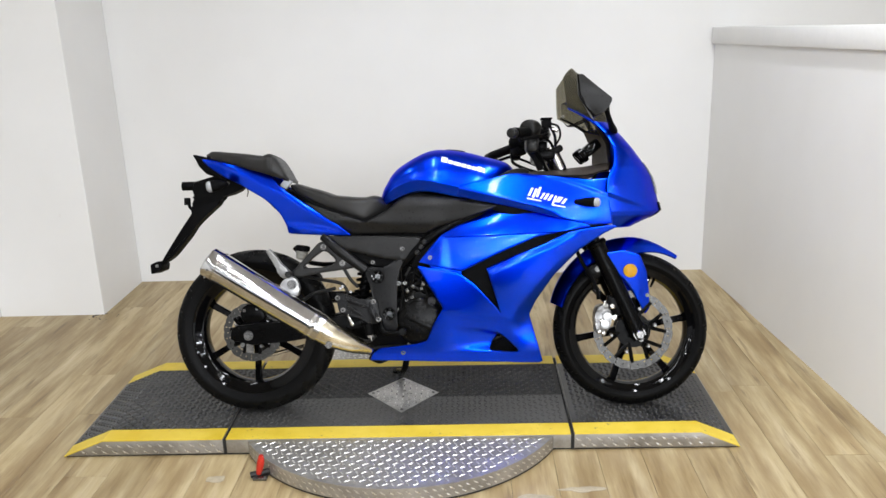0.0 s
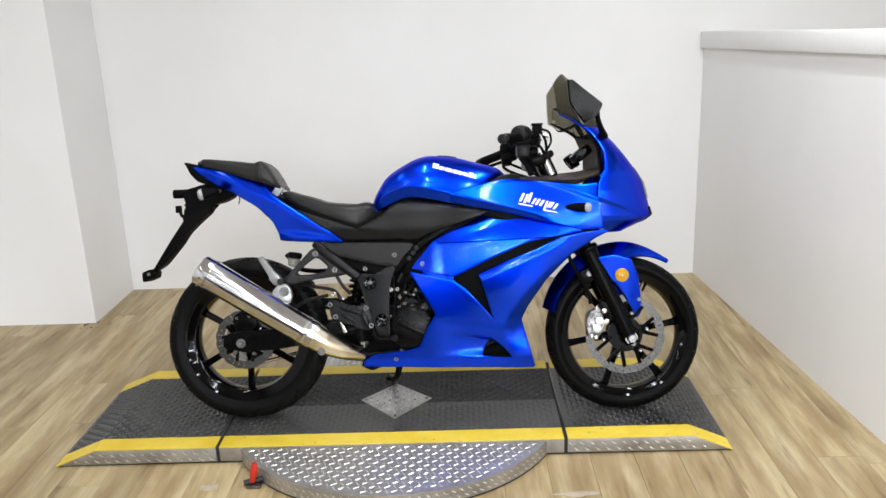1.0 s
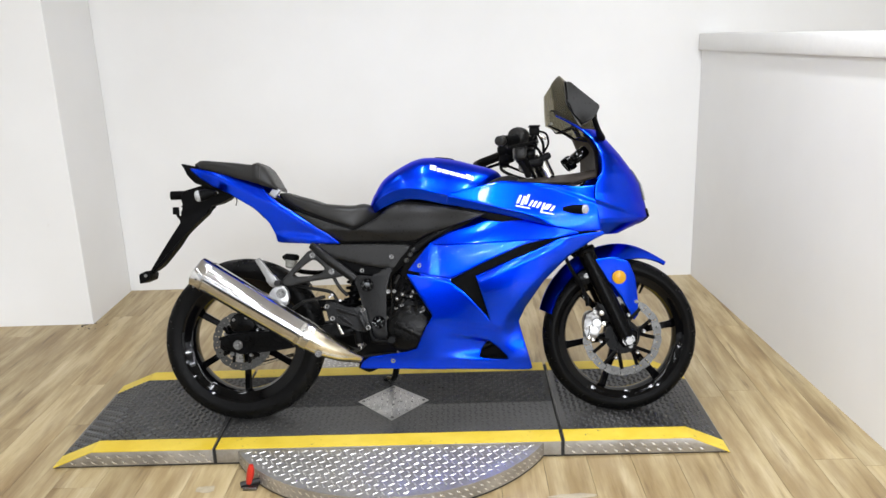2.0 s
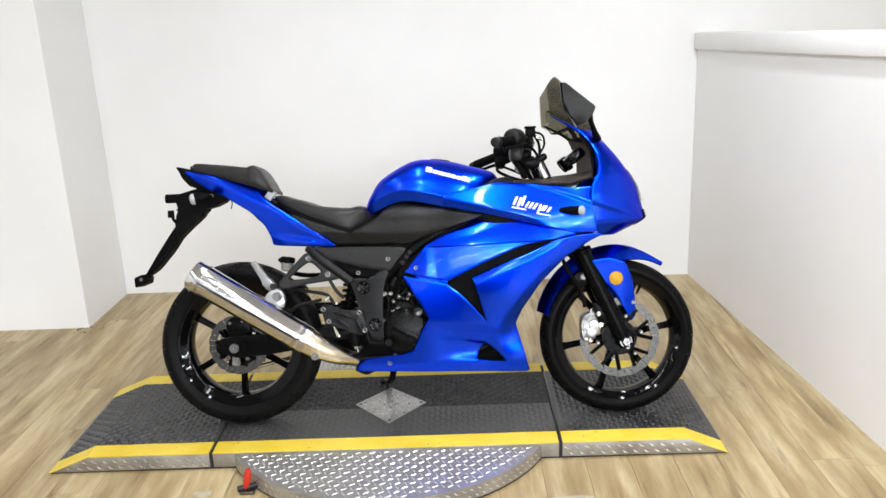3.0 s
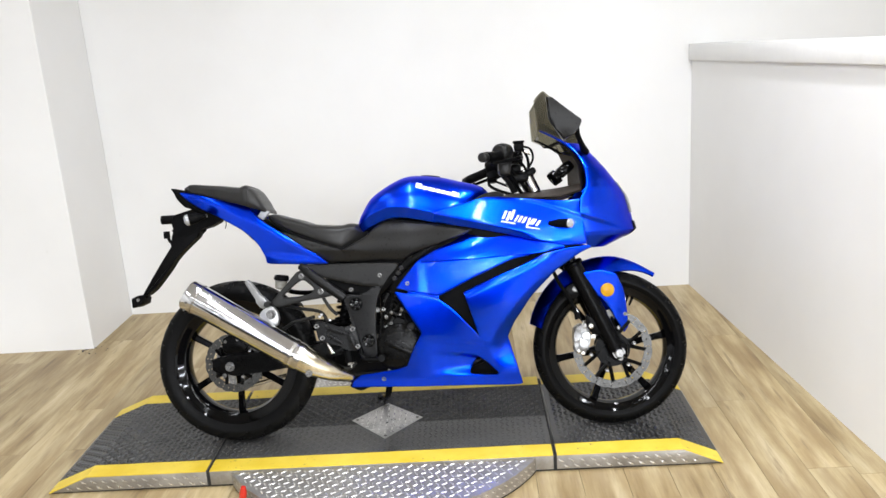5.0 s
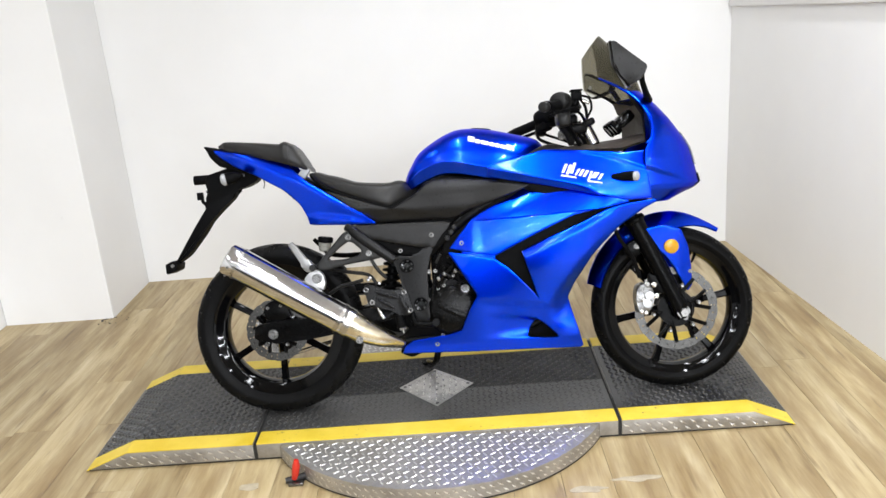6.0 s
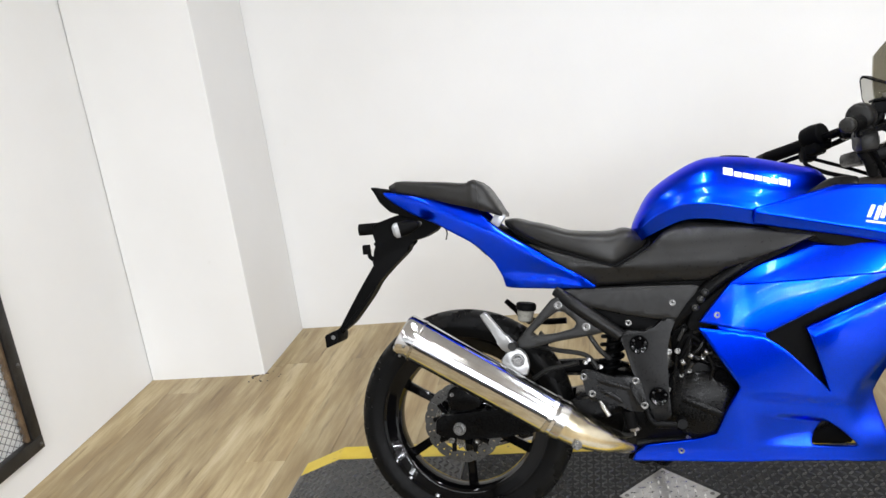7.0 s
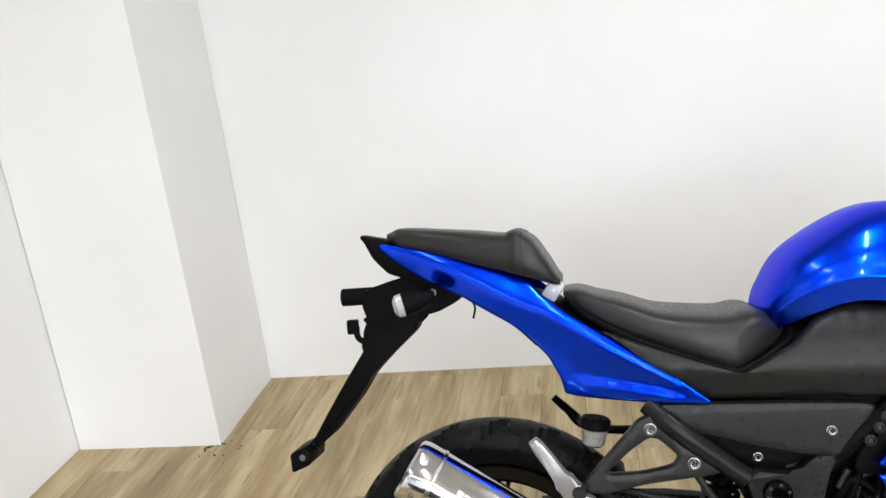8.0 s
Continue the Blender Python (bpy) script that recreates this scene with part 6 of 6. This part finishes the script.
for side in (-1, 1):
    turn_signal((-0.050, side * 0.104, 0.848), (-0.098, side * 0.118, 0.838), 0, 0.021)
    bm = bmesh.new()
    add_tube(bm, [(-0.060, side * 0.05, 0.848), (-0.066, side * 0.105, 0.845)], 0.009, 12)
    part("signal_stem", bm, BLACK_MATTE, bike)
    fairing_bolt(-0.055, 0.850, 0.060, r=0.006) if side < 0 else None
    turn_signal((1.160, side * 0.215, 0.752), (1.222, side * 0.262, 0.748), 0, 0.0165)
bm = bmesh.new()
add_tube(bm, [(0.004, -0.06, 0.846), (0.018, -0.062, 0.822), (0.014, -0.062, 0.800)], 0.002, 6)
part("loose_wire", bm, BLACK_MATTE, bike, "loose black wire")

# ---------------------------------------------------------------- front end
RAKE = Vector((-0.405, 0, 0.914)).normalized()
for side in (-1, 1):
    y = side * 0.088
    base = Vector((1.394, y, 0.282))
    bm = bmesh.new()
    add_tube(bm, [base - RAKE * 0.018, base + RAKE * 0.06, base + RAKE * 0.36], [0.027, 0.0290, 0.0300], 22)
    add_lathe(bm, [(0.033, 0.0), (0.036, 0.006), (0.036, 0.014), (0.032, 0.02)], "z", 22, m=Matrix.Translation(base + RAKE * 0.34) @ RAKE.to_track_quat("Z", "Y").to_matrix().to_4x4())
    add_box(bm, (1.365, y - 0.018, 0.262), (1.428, y + 0.018, 0.318), 0.012)
    leg = part("fork_leg", bm, BLACK_METAL, bike, "black fork lower leg")
    bm = bmesh.new()
    add_tube(bm, [base + RAKE * 0.35, base + RAKE * 0.73], 0.0185, 18)
    part("fork_tube", bm, STEEL if side > 0 else BLACK_METAL, bike, "fork upper tube")
nut("axle_nut", (1.394, 0.282), 0.0165, -0.106, -0.124)
fairing_bolt(1.390, 0.262, 0.107, r=0.008)
for s, w in ((0.55, 0.13), (0.71, 0.12)):
    c = Vector((1.394, 0, 0.282)) + RAKE * s
    bm = bmesh.new()
    add_box(bm, (-0.045, -w, -0.012), (0.035, w, 0.012), 0.008, Matrix.Translation(c) @ Matrix.Rotation(radians(-24), 4, "Y"))
    part("fork_yoke", bm, BLACK_METAL, bike, "black fork yoke")

# front mudguard
bm = bmesh.new()
grids = []
for o in (0.0, -0.004):
    g = []
    for k in range(37):
        a = radians(160 - 102.5 * k / 36)
        u = k / 36
        rr = 0.312 + 0.027 * math.sin(min(1, u * 1.5) * math.pi / 2) - 0.022 * step((u - 0.66) / 0.34)
        hw = 0.070 * (1 - 0.84 * step((u - 0.58) / 0.42)) * (0.72 + 0.28 * step(u / 0.2))
        row = []
        for i in range(13):
            s = -1 + 2 * i / 12
            drop = (0.030 * abs(s) ** 3 + 0.010 * s * s) * (1 + 0.55 * step((u - 0.35) / 0.25) - 1.25 * step((u - 0.62) / 0.38))
            r2 = rr - drop + o
            row.append(bm.verts.new((FW.x + r2 * math.cos(a), s * (hw + o), FW.z + r2 * math.sin(a))))
        g.append(row)
    grids.append(g)
g, h = grids
for q in grids:
    for k in range(36):
        for i in range(12):
            bm.faces.new((q[k][i], q[k][i + 1], q[k + 1][i + 1], q[k + 1][i]))
loop = [(0, i) for i in range(12)] + [(k, 12) for k in range(36)] + [(36, i) for i in range(12, 0, -1)] + [(k, 0) for k in range(36, 0, -1)]
for (k, i), (l, j) in zip(loop, loop[1:] + loop[:1]):
    bm.faces.new((g[k][i], g[l][j], h[l][j], h[k][i]))
part("front_mudguard", bm, BLUE, bike, "glossy blue front mudguard", angle=60)
panel("mudguard_flank", [(1.284, 0.572), (1.345, 0.580), (1.401, 0.562), (1.426, 0.505), (1.436, 0.44), (1.441, 0.368), (1.424, 0.346), (1.400, 0.390), (1.372, 0.438), (1.340, 0.480), (1.304, 0.506), (1.276, 0.528)],
      lambda x, z: 0.090 + 0.20 * (z - 0.45) - 0.25 * max(0.0, x - 1.40), BLUE, label="blue mudguard flank over the fork", edge=0.004, cut=0.07, thick=0.006)
bm = bmesh.new()
add_lathe(bm, [(0.0235, -0.100), (0.0245, -0.104), (0.0240, -0.112), (0.020, -0.1155), (0.0001, -0.1165)], "y", 32, (1.366, 0, 0.506))
part("side_reflector", bm, ORANGE, bike, "round amber side reflector")
fairing_bolt(1.414, 0.418, 0.107, r=0.006)
fairing_bolt(1.248, 0.512, 0.088, r=0.009)
bm = bmesh.new()
add_prism(bm, rounded([(1.205, 0.50), (1.245, 0.535), (1.285, 0.525), (1.275, 0.49), (1.235, 0.470)], 2), -0.086, -0.070, 0.003)
part("mudguard_stay", bm, BLACK_METAL, bike)

# front caliper
cal = tagged(empty("front_caliper"), "bright aluminium front brake caliper")
cal.parent = bike
bm = bmesh.new()
add_prism(bm, rounded([(1.232, 0.405), (1.262, 0.420), (1.290, 0.395), (1.286, 0.350), (1.268, 0.318), (1.240, 0.312), (1.228, 0.350)], 2), -0.112, -0.045, 0.006)
cal.location = (0.010, 0, -0.030)
part("caliper_body", bm, CALIPER_GREY, cal, "grey cast caliper body")
for x, z, r in ((1.272, 0.376, 0.0165), (1.263, 0.350, 0.0165)):
    bm = bmesh.new()
    add_lathe(bm, [(r, -0.108), (r, -0.1165), (r * 0.90, -0.1185), (r * 0.5, -0.1190), (0.0001, -0.1190)], "y", 26, (x, 0, z))
    part("piston_cap", bm, ALLOY, cal)
for x, z, r, d in ((1.244, 0.324, 0.0070, 0.116), (1.236, 0.362, 0.0075, 0.117), (1.248, 0.400, 0.0080, 0.115), (1.292, 0.410, 0.0070, 0.112), (1.298, 0.372, 0.0065, 0.110), (1.258, 0.318, 0.007, 0.116), (1.268, 0.412, 0.0075, 0.119), (1.252, 0.362, 0.006, 0.121)):
    bm = bmesh.new()
    add_lathe(bm, [(r * 1.3, -0.104), (r * 1.3, -d + 0.008), (r, -d + 0.0075), (r, -d + 0.001), (r * 0.8, -d), (r * 0.45, -d), (r * 0.4, -d + 0.003), (0.0001, -d + 0.003)], "y", 16, (x, 0, z))
    part("caliper_bolt", bm, STEEL if r < 0.0074 else ZINC, cal)
for k in range(3):
    bm = bmesh.new()
    add_box(bm, (1.240 + 0.006 * k, -0.1165, 0.335 + 0.024 * k), (1.262 + 0.006 * k, -0.111, 0.342 + 0.024 * k), 0.002)
    part("caliper_rib", bm, CALIPER_GREY, cal)
bm = bmesh.new()
add_tube(bm, [(1.262, -0.108, 0.415), (1.266, -0.110, 0.432)], [0.005, 0.003], 10)
part("bleed_nipple", bm, STEEL, cal)
bm = bmesh.new()
add_prism(bm, rounded([(1.285, 0.425), (1.325, 0.40), (1.345, 0.345), (1.31, 0.35), (1.285, 0.375)], 2), -0.100, -0.084, 0.004)
part("caliper_bracket", bm, BLACK_METAL, bike)
bm = bmesh.new()
add_tube(bm, [(1.16, -0.11, 0.62), (1.188, -0.115, 0.545), (1.222, -0.112, 0.487), (1.240, -0.112, 0.44), (1.245, -0.112, 0.408)], 0.0065, 8)
part("brake_hose", bm, BLACK_MATTE, bike, "black front brake hose")

# handlebars
for side in (-1, 1):
    root = Vector((1.068, side * 0.070, 1.004)) if side < 0 else Vector((1.078, side * 0.115, 1.006))
    end = Vector((0.956, side * 0.300, 0.982)) if side < 0 else Vector((0.892, side * 0.345, 0.962))
    d = (end - root).normalized()
    bm = bmesh.new()
    add_tube(bm, [root, root.lerp(end, 0.5)], 0.012, 14)
    add_box(bm, (root.x - 0.03, root.y - 0.022, root.z - 0.03), (root.x + 0.03, root.y + 0.022, root.z + 0.012), 0.010)
    part("handlebar", bm, BLACK_METAL, bike, "black clip-on handlebar")
    bm = bmesh.new()
    g0, g1 = root.lerp(end, 0.46), root.lerp(end, 0.94)
    add_tube(bm, [g0, g0 + d * 0.006, g0.lerp(g1, 0.5), g1], [0.0215, 0.0175, 0.0175, 0.0185], 20)
    part("grip", bm, BLACK_MATTE, bike, "black rubber grip")
    bm = bmesh.new()
    add_tube(bm, [g1 + d * 0.001, g1 + d * 0.010, g1 + d * 0.030, g1 + d * 0.034], [0.015, 0.0175, 0.0165, 0.010], 20, steps=3)
    part("bar_end", bm, HANGER_GREY, bike, "round black bar-end weight")
    bm = bmesh.new()
    c = root.lerp(end, 0.40) + Vector((0, 0, 0.012))
    add_tube(bm, [c - d * 0.034, c - d * 0.030, c, c + d * 0.024, c + d * 0.030], [0.020, 0.030, 0.033, 0.030, 0.022], 22, steps=2)
    add_box(bm, (-0.026, -0.022, -0.052), (0.018, 0.020, -0.020), 0.008, Matrix.Translation(c) @ d.to_track_quat("Y", "Z").to_matrix().to_4x4())
    part("switch_housing", bm, SIDE_GREY if side < 0 else BLACK_MATTE, bike, "black switch housing")
    bm = bmesh.new()
    fwd = Vector((0.052, 0, -0.020)) if side < 0 else Vector((-0.0, 0, -0.045))
    lev0 = root.lerp(end, 0.20) + Vector((0.045, 0, -0.008))
    add_tube(bm, [lev0, lev0.lerp(end + Vector((0.045, 0, -0.016)), 0.4) + Vector((0.014, 0, 0)), end + Vector((0.030, side * -0.03, -0.020))], [0.009, 0.007, 0.006], 10, flat=0.7)
    bmesh.ops.create_icosphere(bm, subdivisions=2, radius=0.0085, matrix=Matrix.Translation(end + Vector((0.030, side * -0.03, -0.020))))
    part("lever", bm, BLACK_METAL, bike, "black hand lever")
bm = bmesh.new()
add_box(bm, (1.062, -0.120, 1.014), (1.096, -0.084, 1.042), 0.005)
part("fluid_reservoir", bm, BLACK_MATTE, bike, "square black brake reservoir")
bm = bmesh.new()
add_box(bm, (1.059, -0.123, 1.0425), (1.099, -0.081, 1.049), 0.003)
part("reservoir_lid", bm, BLACK_MATTE, bike)
bm = bmesh.new()
add_tube(bm, [(1.079, -0.102, 1.016), (1.074, -0.100, 1.002), (1.062, -0.095, 0.988)], 0.011, 10)
part("master_cylinder", bm, BLACK_METAL, bike)
for pts, r in (([(1.092, -0.10, 1.02), (1.108, -0.10, 0.985), (1.110, -0.09, 0.93), (1.11, -0.08, 0.86)], 0.005), ([(1.03, -0.13, 0.965), (1.06, -0.12, 0.93), (1.09, -0.09, 0.89), (1.11, -0.05, 0.86)], 0.006),
               ([(1.0, -0.17, 0.965), (1.04, -0.14, 0.915), (1.08, -0.09, 0.87)], 0.004), ([(1.0, 0.22, 0.94), (1.06, 0.12, 0.90), (1.10, 0.05, 0.87)], 0.005)):
    bm = bmesh.new()
    add_tube(bm, pts, r, 8)
    part("cable", bm, BLACK_MATTE, bike)
c = Vector((1.394, 0, 0.282)) + RAKE * 0.70
for y in (-0.088, 0.088):
    bm = bmesh.new()
    add_tube(bm, [Vector((c.x, y, c.z)) - RAKE * 0.06, Vector((c.x, y, c.z)) + RAKE * 0.03], 0.0205, 18)
    part("fork_top", bm, STEEL, bike, "bright fork tube top")

bm = bmesh.new()
add_box(bm, (1.035, -0.125, 0.902), (1.108, 0.120, 0.938), 0.012, Matrix.Translation((0, 0, 0)))
add_box(bm, (1.045, -0.070, 0.938), (1.085, 0.030, 0.972), 0.010)
part("top_yoke", bm, BLACK_METAL, bike, "black cast top yoke with the ignition lock")
bm = bmesh.new()
add_box(bm, (1.004, -0.205, 0.925), (1.048, -0.130, 0.978), 0.012)
add_tube(bm, [(1.03, -0.135, 0.935), (1.05, -0.115, 0.905), (1.06, -0.09, 0.872)], [0.020, 0.017, 0.012], 12)
part("switch_box", bm, SIDE_GREY, bike, "black kill switch box under the grip")
for pts, r in (([(1.085, -0.112, 1.030), (1.118, -0.112, 1.018), (1.126, -0.105, 0.985), (1.112, -0.095, 0.955)], 0.004), ([(1.02, -0.165, 0.95), (1.05, -0.14, 0.915), (1.075, -0.10, 0.872), (1.09, -0.07, 0.85)], 0.006),
               ([(1.045, -0.155, 0.985), (1.085, -0.135, 0.965), (1.105, -0.10, 0.925), (1.105, -0.07, 0.865)], 0.005), ([(0.985, 0.235, 0.955), (0.975, 0.20, 0.925), (1.01, 0.14, 0.895), (1.06, 0.06, 0.868)], 0.006)):
    bm = bmesh.new()
    add_tube(bm, pts, r, 8)
    part("cable", bm, BLACK_MATTE, bike)
bm = bmesh.new()
add_box(bm, (0.972, 0.205, 0.935), (1.012, 0.262, 0.985), 0.010)
add_tube(bm, [(0.985, 0.235, 0.985), (0.990, 0.235, 1.004)], 0.006, 10)
add_box(bm, (1.000, 0.180, 0.962), (1.045, 0.222, 0.996), 0.008)
part("switch_box", bm, BLACK_MATTE, bike, "black light switch box and clutch perch")
bm = bmesh.new()
add_box(bm, (0.998, -0.180, 1.014), (1.010, -0.168, 1.024), 0.002)
part("kill_switch", bm, RED, bike, "small red kill switch")
bm = bmesh.new()
add_tube(bm, [(1.096, -0.118, 1.010), (1.118, -0.120, 1.000)], [0.007, 0.005], 10)
part("banjo_bolt", bm, STEEL, bike, "bright hose bolt")

# mirrors
mir = tagged(empty("mirror"), "dark grey folded mirror on a black stalk")
mir.parent = bike
MY = -0.245
bm = bmesh.new()
add_prism(bm, rounded([(1.186, 1.172), (1.197, 1.173), (1.243, 1.133), (1.297, 1.088), (1.295, 1.080), (1.283, 1.054), (1.270, 1.043), (1.237, 1.027), (1.210, 1.062), (1.192, 1.096)], 1, 0.08), MY - 0.012, MY + 0.018, 0.005)
settle([part("mirror_shell", bm, SIDE_GREY, mir, "dark grey mirror shell")])
bm = bmesh.new()
add_prism(bm, rounded([(1.179, 1.172), (1.186, 1.174), (1.192, 1.096), (1.238, 1.025), (1.232, 1.024), (1.184, 1.096)], 1, 0.06), MY - 0.010, MY + 0.020, 0.002)
settle([part("mirror_rim", bm, BLACK_GLOSS, mir, "black rim round the mirror glass")])
bm = bmesh.new()
add_tube(bm, [(1.278, MY + 0.006, 1.066), (1.284, MY + 0.02, 1.040), (1.300, -0.19, 1.012), (1.318, -0.140, 0.990)], [0.011, 0.009, 0.010, 0.015], 12)
settle([part("mirror_stalk", bm, BLACK_MATTE, mir, "black mirror stalk")])
mir = tagged(empty("mirror"), "black-framed mirror on the far side")
mir.parent = bike
# its glass faces the rider: plane coordinates run inward from the outer edge
OUT = Vector((1.192, 0.440, 0))
INWARD = Vector((0.072, -0.150, 0)).normalized()
FACE = Vector((-0.150, -0.072, 0)).normalized()
ML = [(0.0, 1.184), (0.012, 1.190), (0.085, 1.154), (0.158, 1.122), (0.172, 1.108), (0.168, 1.092), (0.052, 1.082), (0.040, 1.084), (0.002, 1.112)]


def mirror_plate(name, outline, d0, d1, material, label="", bevel=0.0):
    bm = bmesh.new()
    add_prism(bm, rounded(outline, 1, 0.12), d0, d1, bevel)
    for v in bm.verts:
        u, d, z = v.co
        v.co = OUT + INWARD * u + FACE * d + Vector((0, 0, z))
    part(name, bm, material, mir, label)


mirror_plate("mirror_shell", ML, -0.022, 0.0, BLACK_MATTE, "black mirror shell", 0.004)
mirror_plate("mirror_glass", [(0.082 + (u - 0.082) * 0.91, 1.128 + (z - 1.128) * 0.86) for u, z in ML], 0.0004, 0.0016, MIRROR_GLASS, "mirror glass")
bm = bmesh.new()
add_tube(bm, [(1.268, 0.282, 1.092), (1.282, 0.225, 1.040), (1.290, 0.150, 0.985)], [0.010, 0.009, 0.014], 12)
part("mirror_stalk", bm, BLACK_MATTE, mir)

# bodywork is a touch longer than first drawn about the engine's middle
BODY = Matrix.Translation((0.67, 0, 0)) @ Matrix.Diagonal((1.013, 1.0, 1.0, 1.0)) @ Matrix.Translation((-0.67, 0, 0))
RUNNING = ("rear_wheel", "front_wheel", "fork", "axle", "swingarm", "sprocket", "front_mudguard", "mudguard", "front_caliper", "caliper", "side_reflector", "side_stand", "plate_hanger", "plate_lamp", "lamp_screw", "hanger_tip", "tail_reflector", "hook", "footrest_hanger", "handlebar", "grip", "bar_end", "switch", "lever")
for ob in bike.children_recursive:
    if ob.type == "MESH" and ob not in SETTLED and not ob.name.startswith(RUNNING) and not (ob.parent and ob.parent.name.startswith(RUNNING)):
        ob.data.transform(BODY)
# the tail kicks up and back a little
KICK = Matrix(((1.036, 0, 0, -0.014), (0, 1, 0, 0), (-0.022, 0, 1, 0.0086), (0, 0, 0, 1)))
for ob in bike.children:
    if ob not in SETTLED and ob.name.startswith(("tail_cowl", "undertail", "pillion_seat", "seat_strap", "seat_bracket")):
        ob.data.transform(KICK)

# all but the wheels and the stand stretch with the lean
TALL = Matrix(((1.011, 0, -0.0017, -0.0071), (0, 1, 0, 0), (0, 0, 1.0109, -0.0106), (0, 0, 0, 1)))
for ob in bike.children_recursive:
    if ob.type == "MESH" and ob not in SETTLED and not ob.name.startswith(("rear_wheel", "front_wheel", "side_stand")) and not ob.parent.name.startswith(("rear_wheel", "front_wheel")):
        ob.data.transform(TALL)
        for v in ob.data.vertices:
            v.co.z -= 0.0258 * abs(v.co.y)

# ---------------------------------------------------------------- floor planks
bm = bmesh.new()
add_box(bm, (-1.8, NEAR_Y - 0.14, -0.06), (5.0, BACK_Y + 0.14, -0.006))
floor = tagged(part("floor", bm, SLAB, smooth=False), "light brown distressed wood-look plank floor", "floor", kind="structure")
PW, PL = 0.152, 1.22


def plank_mesh(length):
    bm = bmesh.new()
    add_box(bm, (0.0006, 0.0006, -0.006), (PW - 0.0006, length - 0.0006, 0.0))
    me = bpy.data.meshes.new("plank")
    bmesh.ops.recalc_face_normals(bm, faces=bm.faces[:])
    bm.to_mesh(me)
    bm.free()
    me.materials.append(PLANK)
    return me


full = plank_mesh(PL)
rng = random.Random(4)
rest_v, rest_f = [], []
col = 0
x = FLOOR_X0
while x < FLOOR_X1:
    y = -4.6 - rng.random() * PL
    while y < BACK_Y:
        y0, y1 = max(y, -4.6), min(y + PL, BACK_Y)
        if y1 - y0 > 0.03:
            if x < 2.4 and y1 > -1.3:
                me = full if y1 - y0 > PL - 0.001 else plank_mesh(y1 - y0)
                ob = new("plank", me)
                ob.location = (x, y0, rng.uniform(-0.0003, 0.0))
                ob.parent = floor
            else:
                k = len(rest_v)
                rest_v += [(x + 0.0006, y0 + 0.0006, 0), (x + PW - 0.0006, y0 + 0.0006, 0), (x + PW - 0.0006, y1 - 0.0006, 0), (x + 0.0006, y1 - 0.0006, 0)]
                rest_f.append((k, k + 1, k + 2, k + 3))
        y += PL
    x += PW
    col += 1
tagged(obj("plank_field", rest_v, rest_f, PLANK, floor), kind="stuff")

# peeled wear patches in the floor's surface and crumbs of dirt at the column's foot
PALE = surface("peeled_floor_film", (0.43, 0.37, 0.265), 0.45, vary=0.25, scale=20, grain=0.3)
rng = random.Random(9)
for px, py, rx, ry in ((-0.064, -0.415, 0.050, 0.028), (0.990, -0.545, 0.085, 0.024), (1.150, -0.505, 0.090, 0.022)):
    bm = bmesh.new()
    ring = []
    for k in range(26):
        a = 2 * math.pi * k / 26
        r = 0.72 + 0.36 * noise.noise((math.cos(a) * 1.6 + px * 5, math.sin(a) * 1.6, py * 3))
        ring.append((px + rx * r * math.cos(a), py + ry * r * math.sin(a)))
    add_prism(bm, ring, 0.0002, 0.0011, 0, "xy")
    part("worn_patch", bm, PALE, floor, "pale peeled patch of floor film", smooth=False)
bm = bmesh.new()
for k in range(22):
    bmesh.ops.create_icosphere(bm, subdivisions=1, radius=rng.uniform(0.002, 0.006), matrix=Matrix.Translation((rng.uniform(-1.16, -1.02), rng.uniform(1.08, 1.20), 0.002)) @ Matrix.Diagonal((1, 1, 0.5, 1)))
tagged(part("dirt_crumbs", bm, SLAB, None, smooth=False), "dark crumbs of dirt by the column", "dirt", kind="stuff")
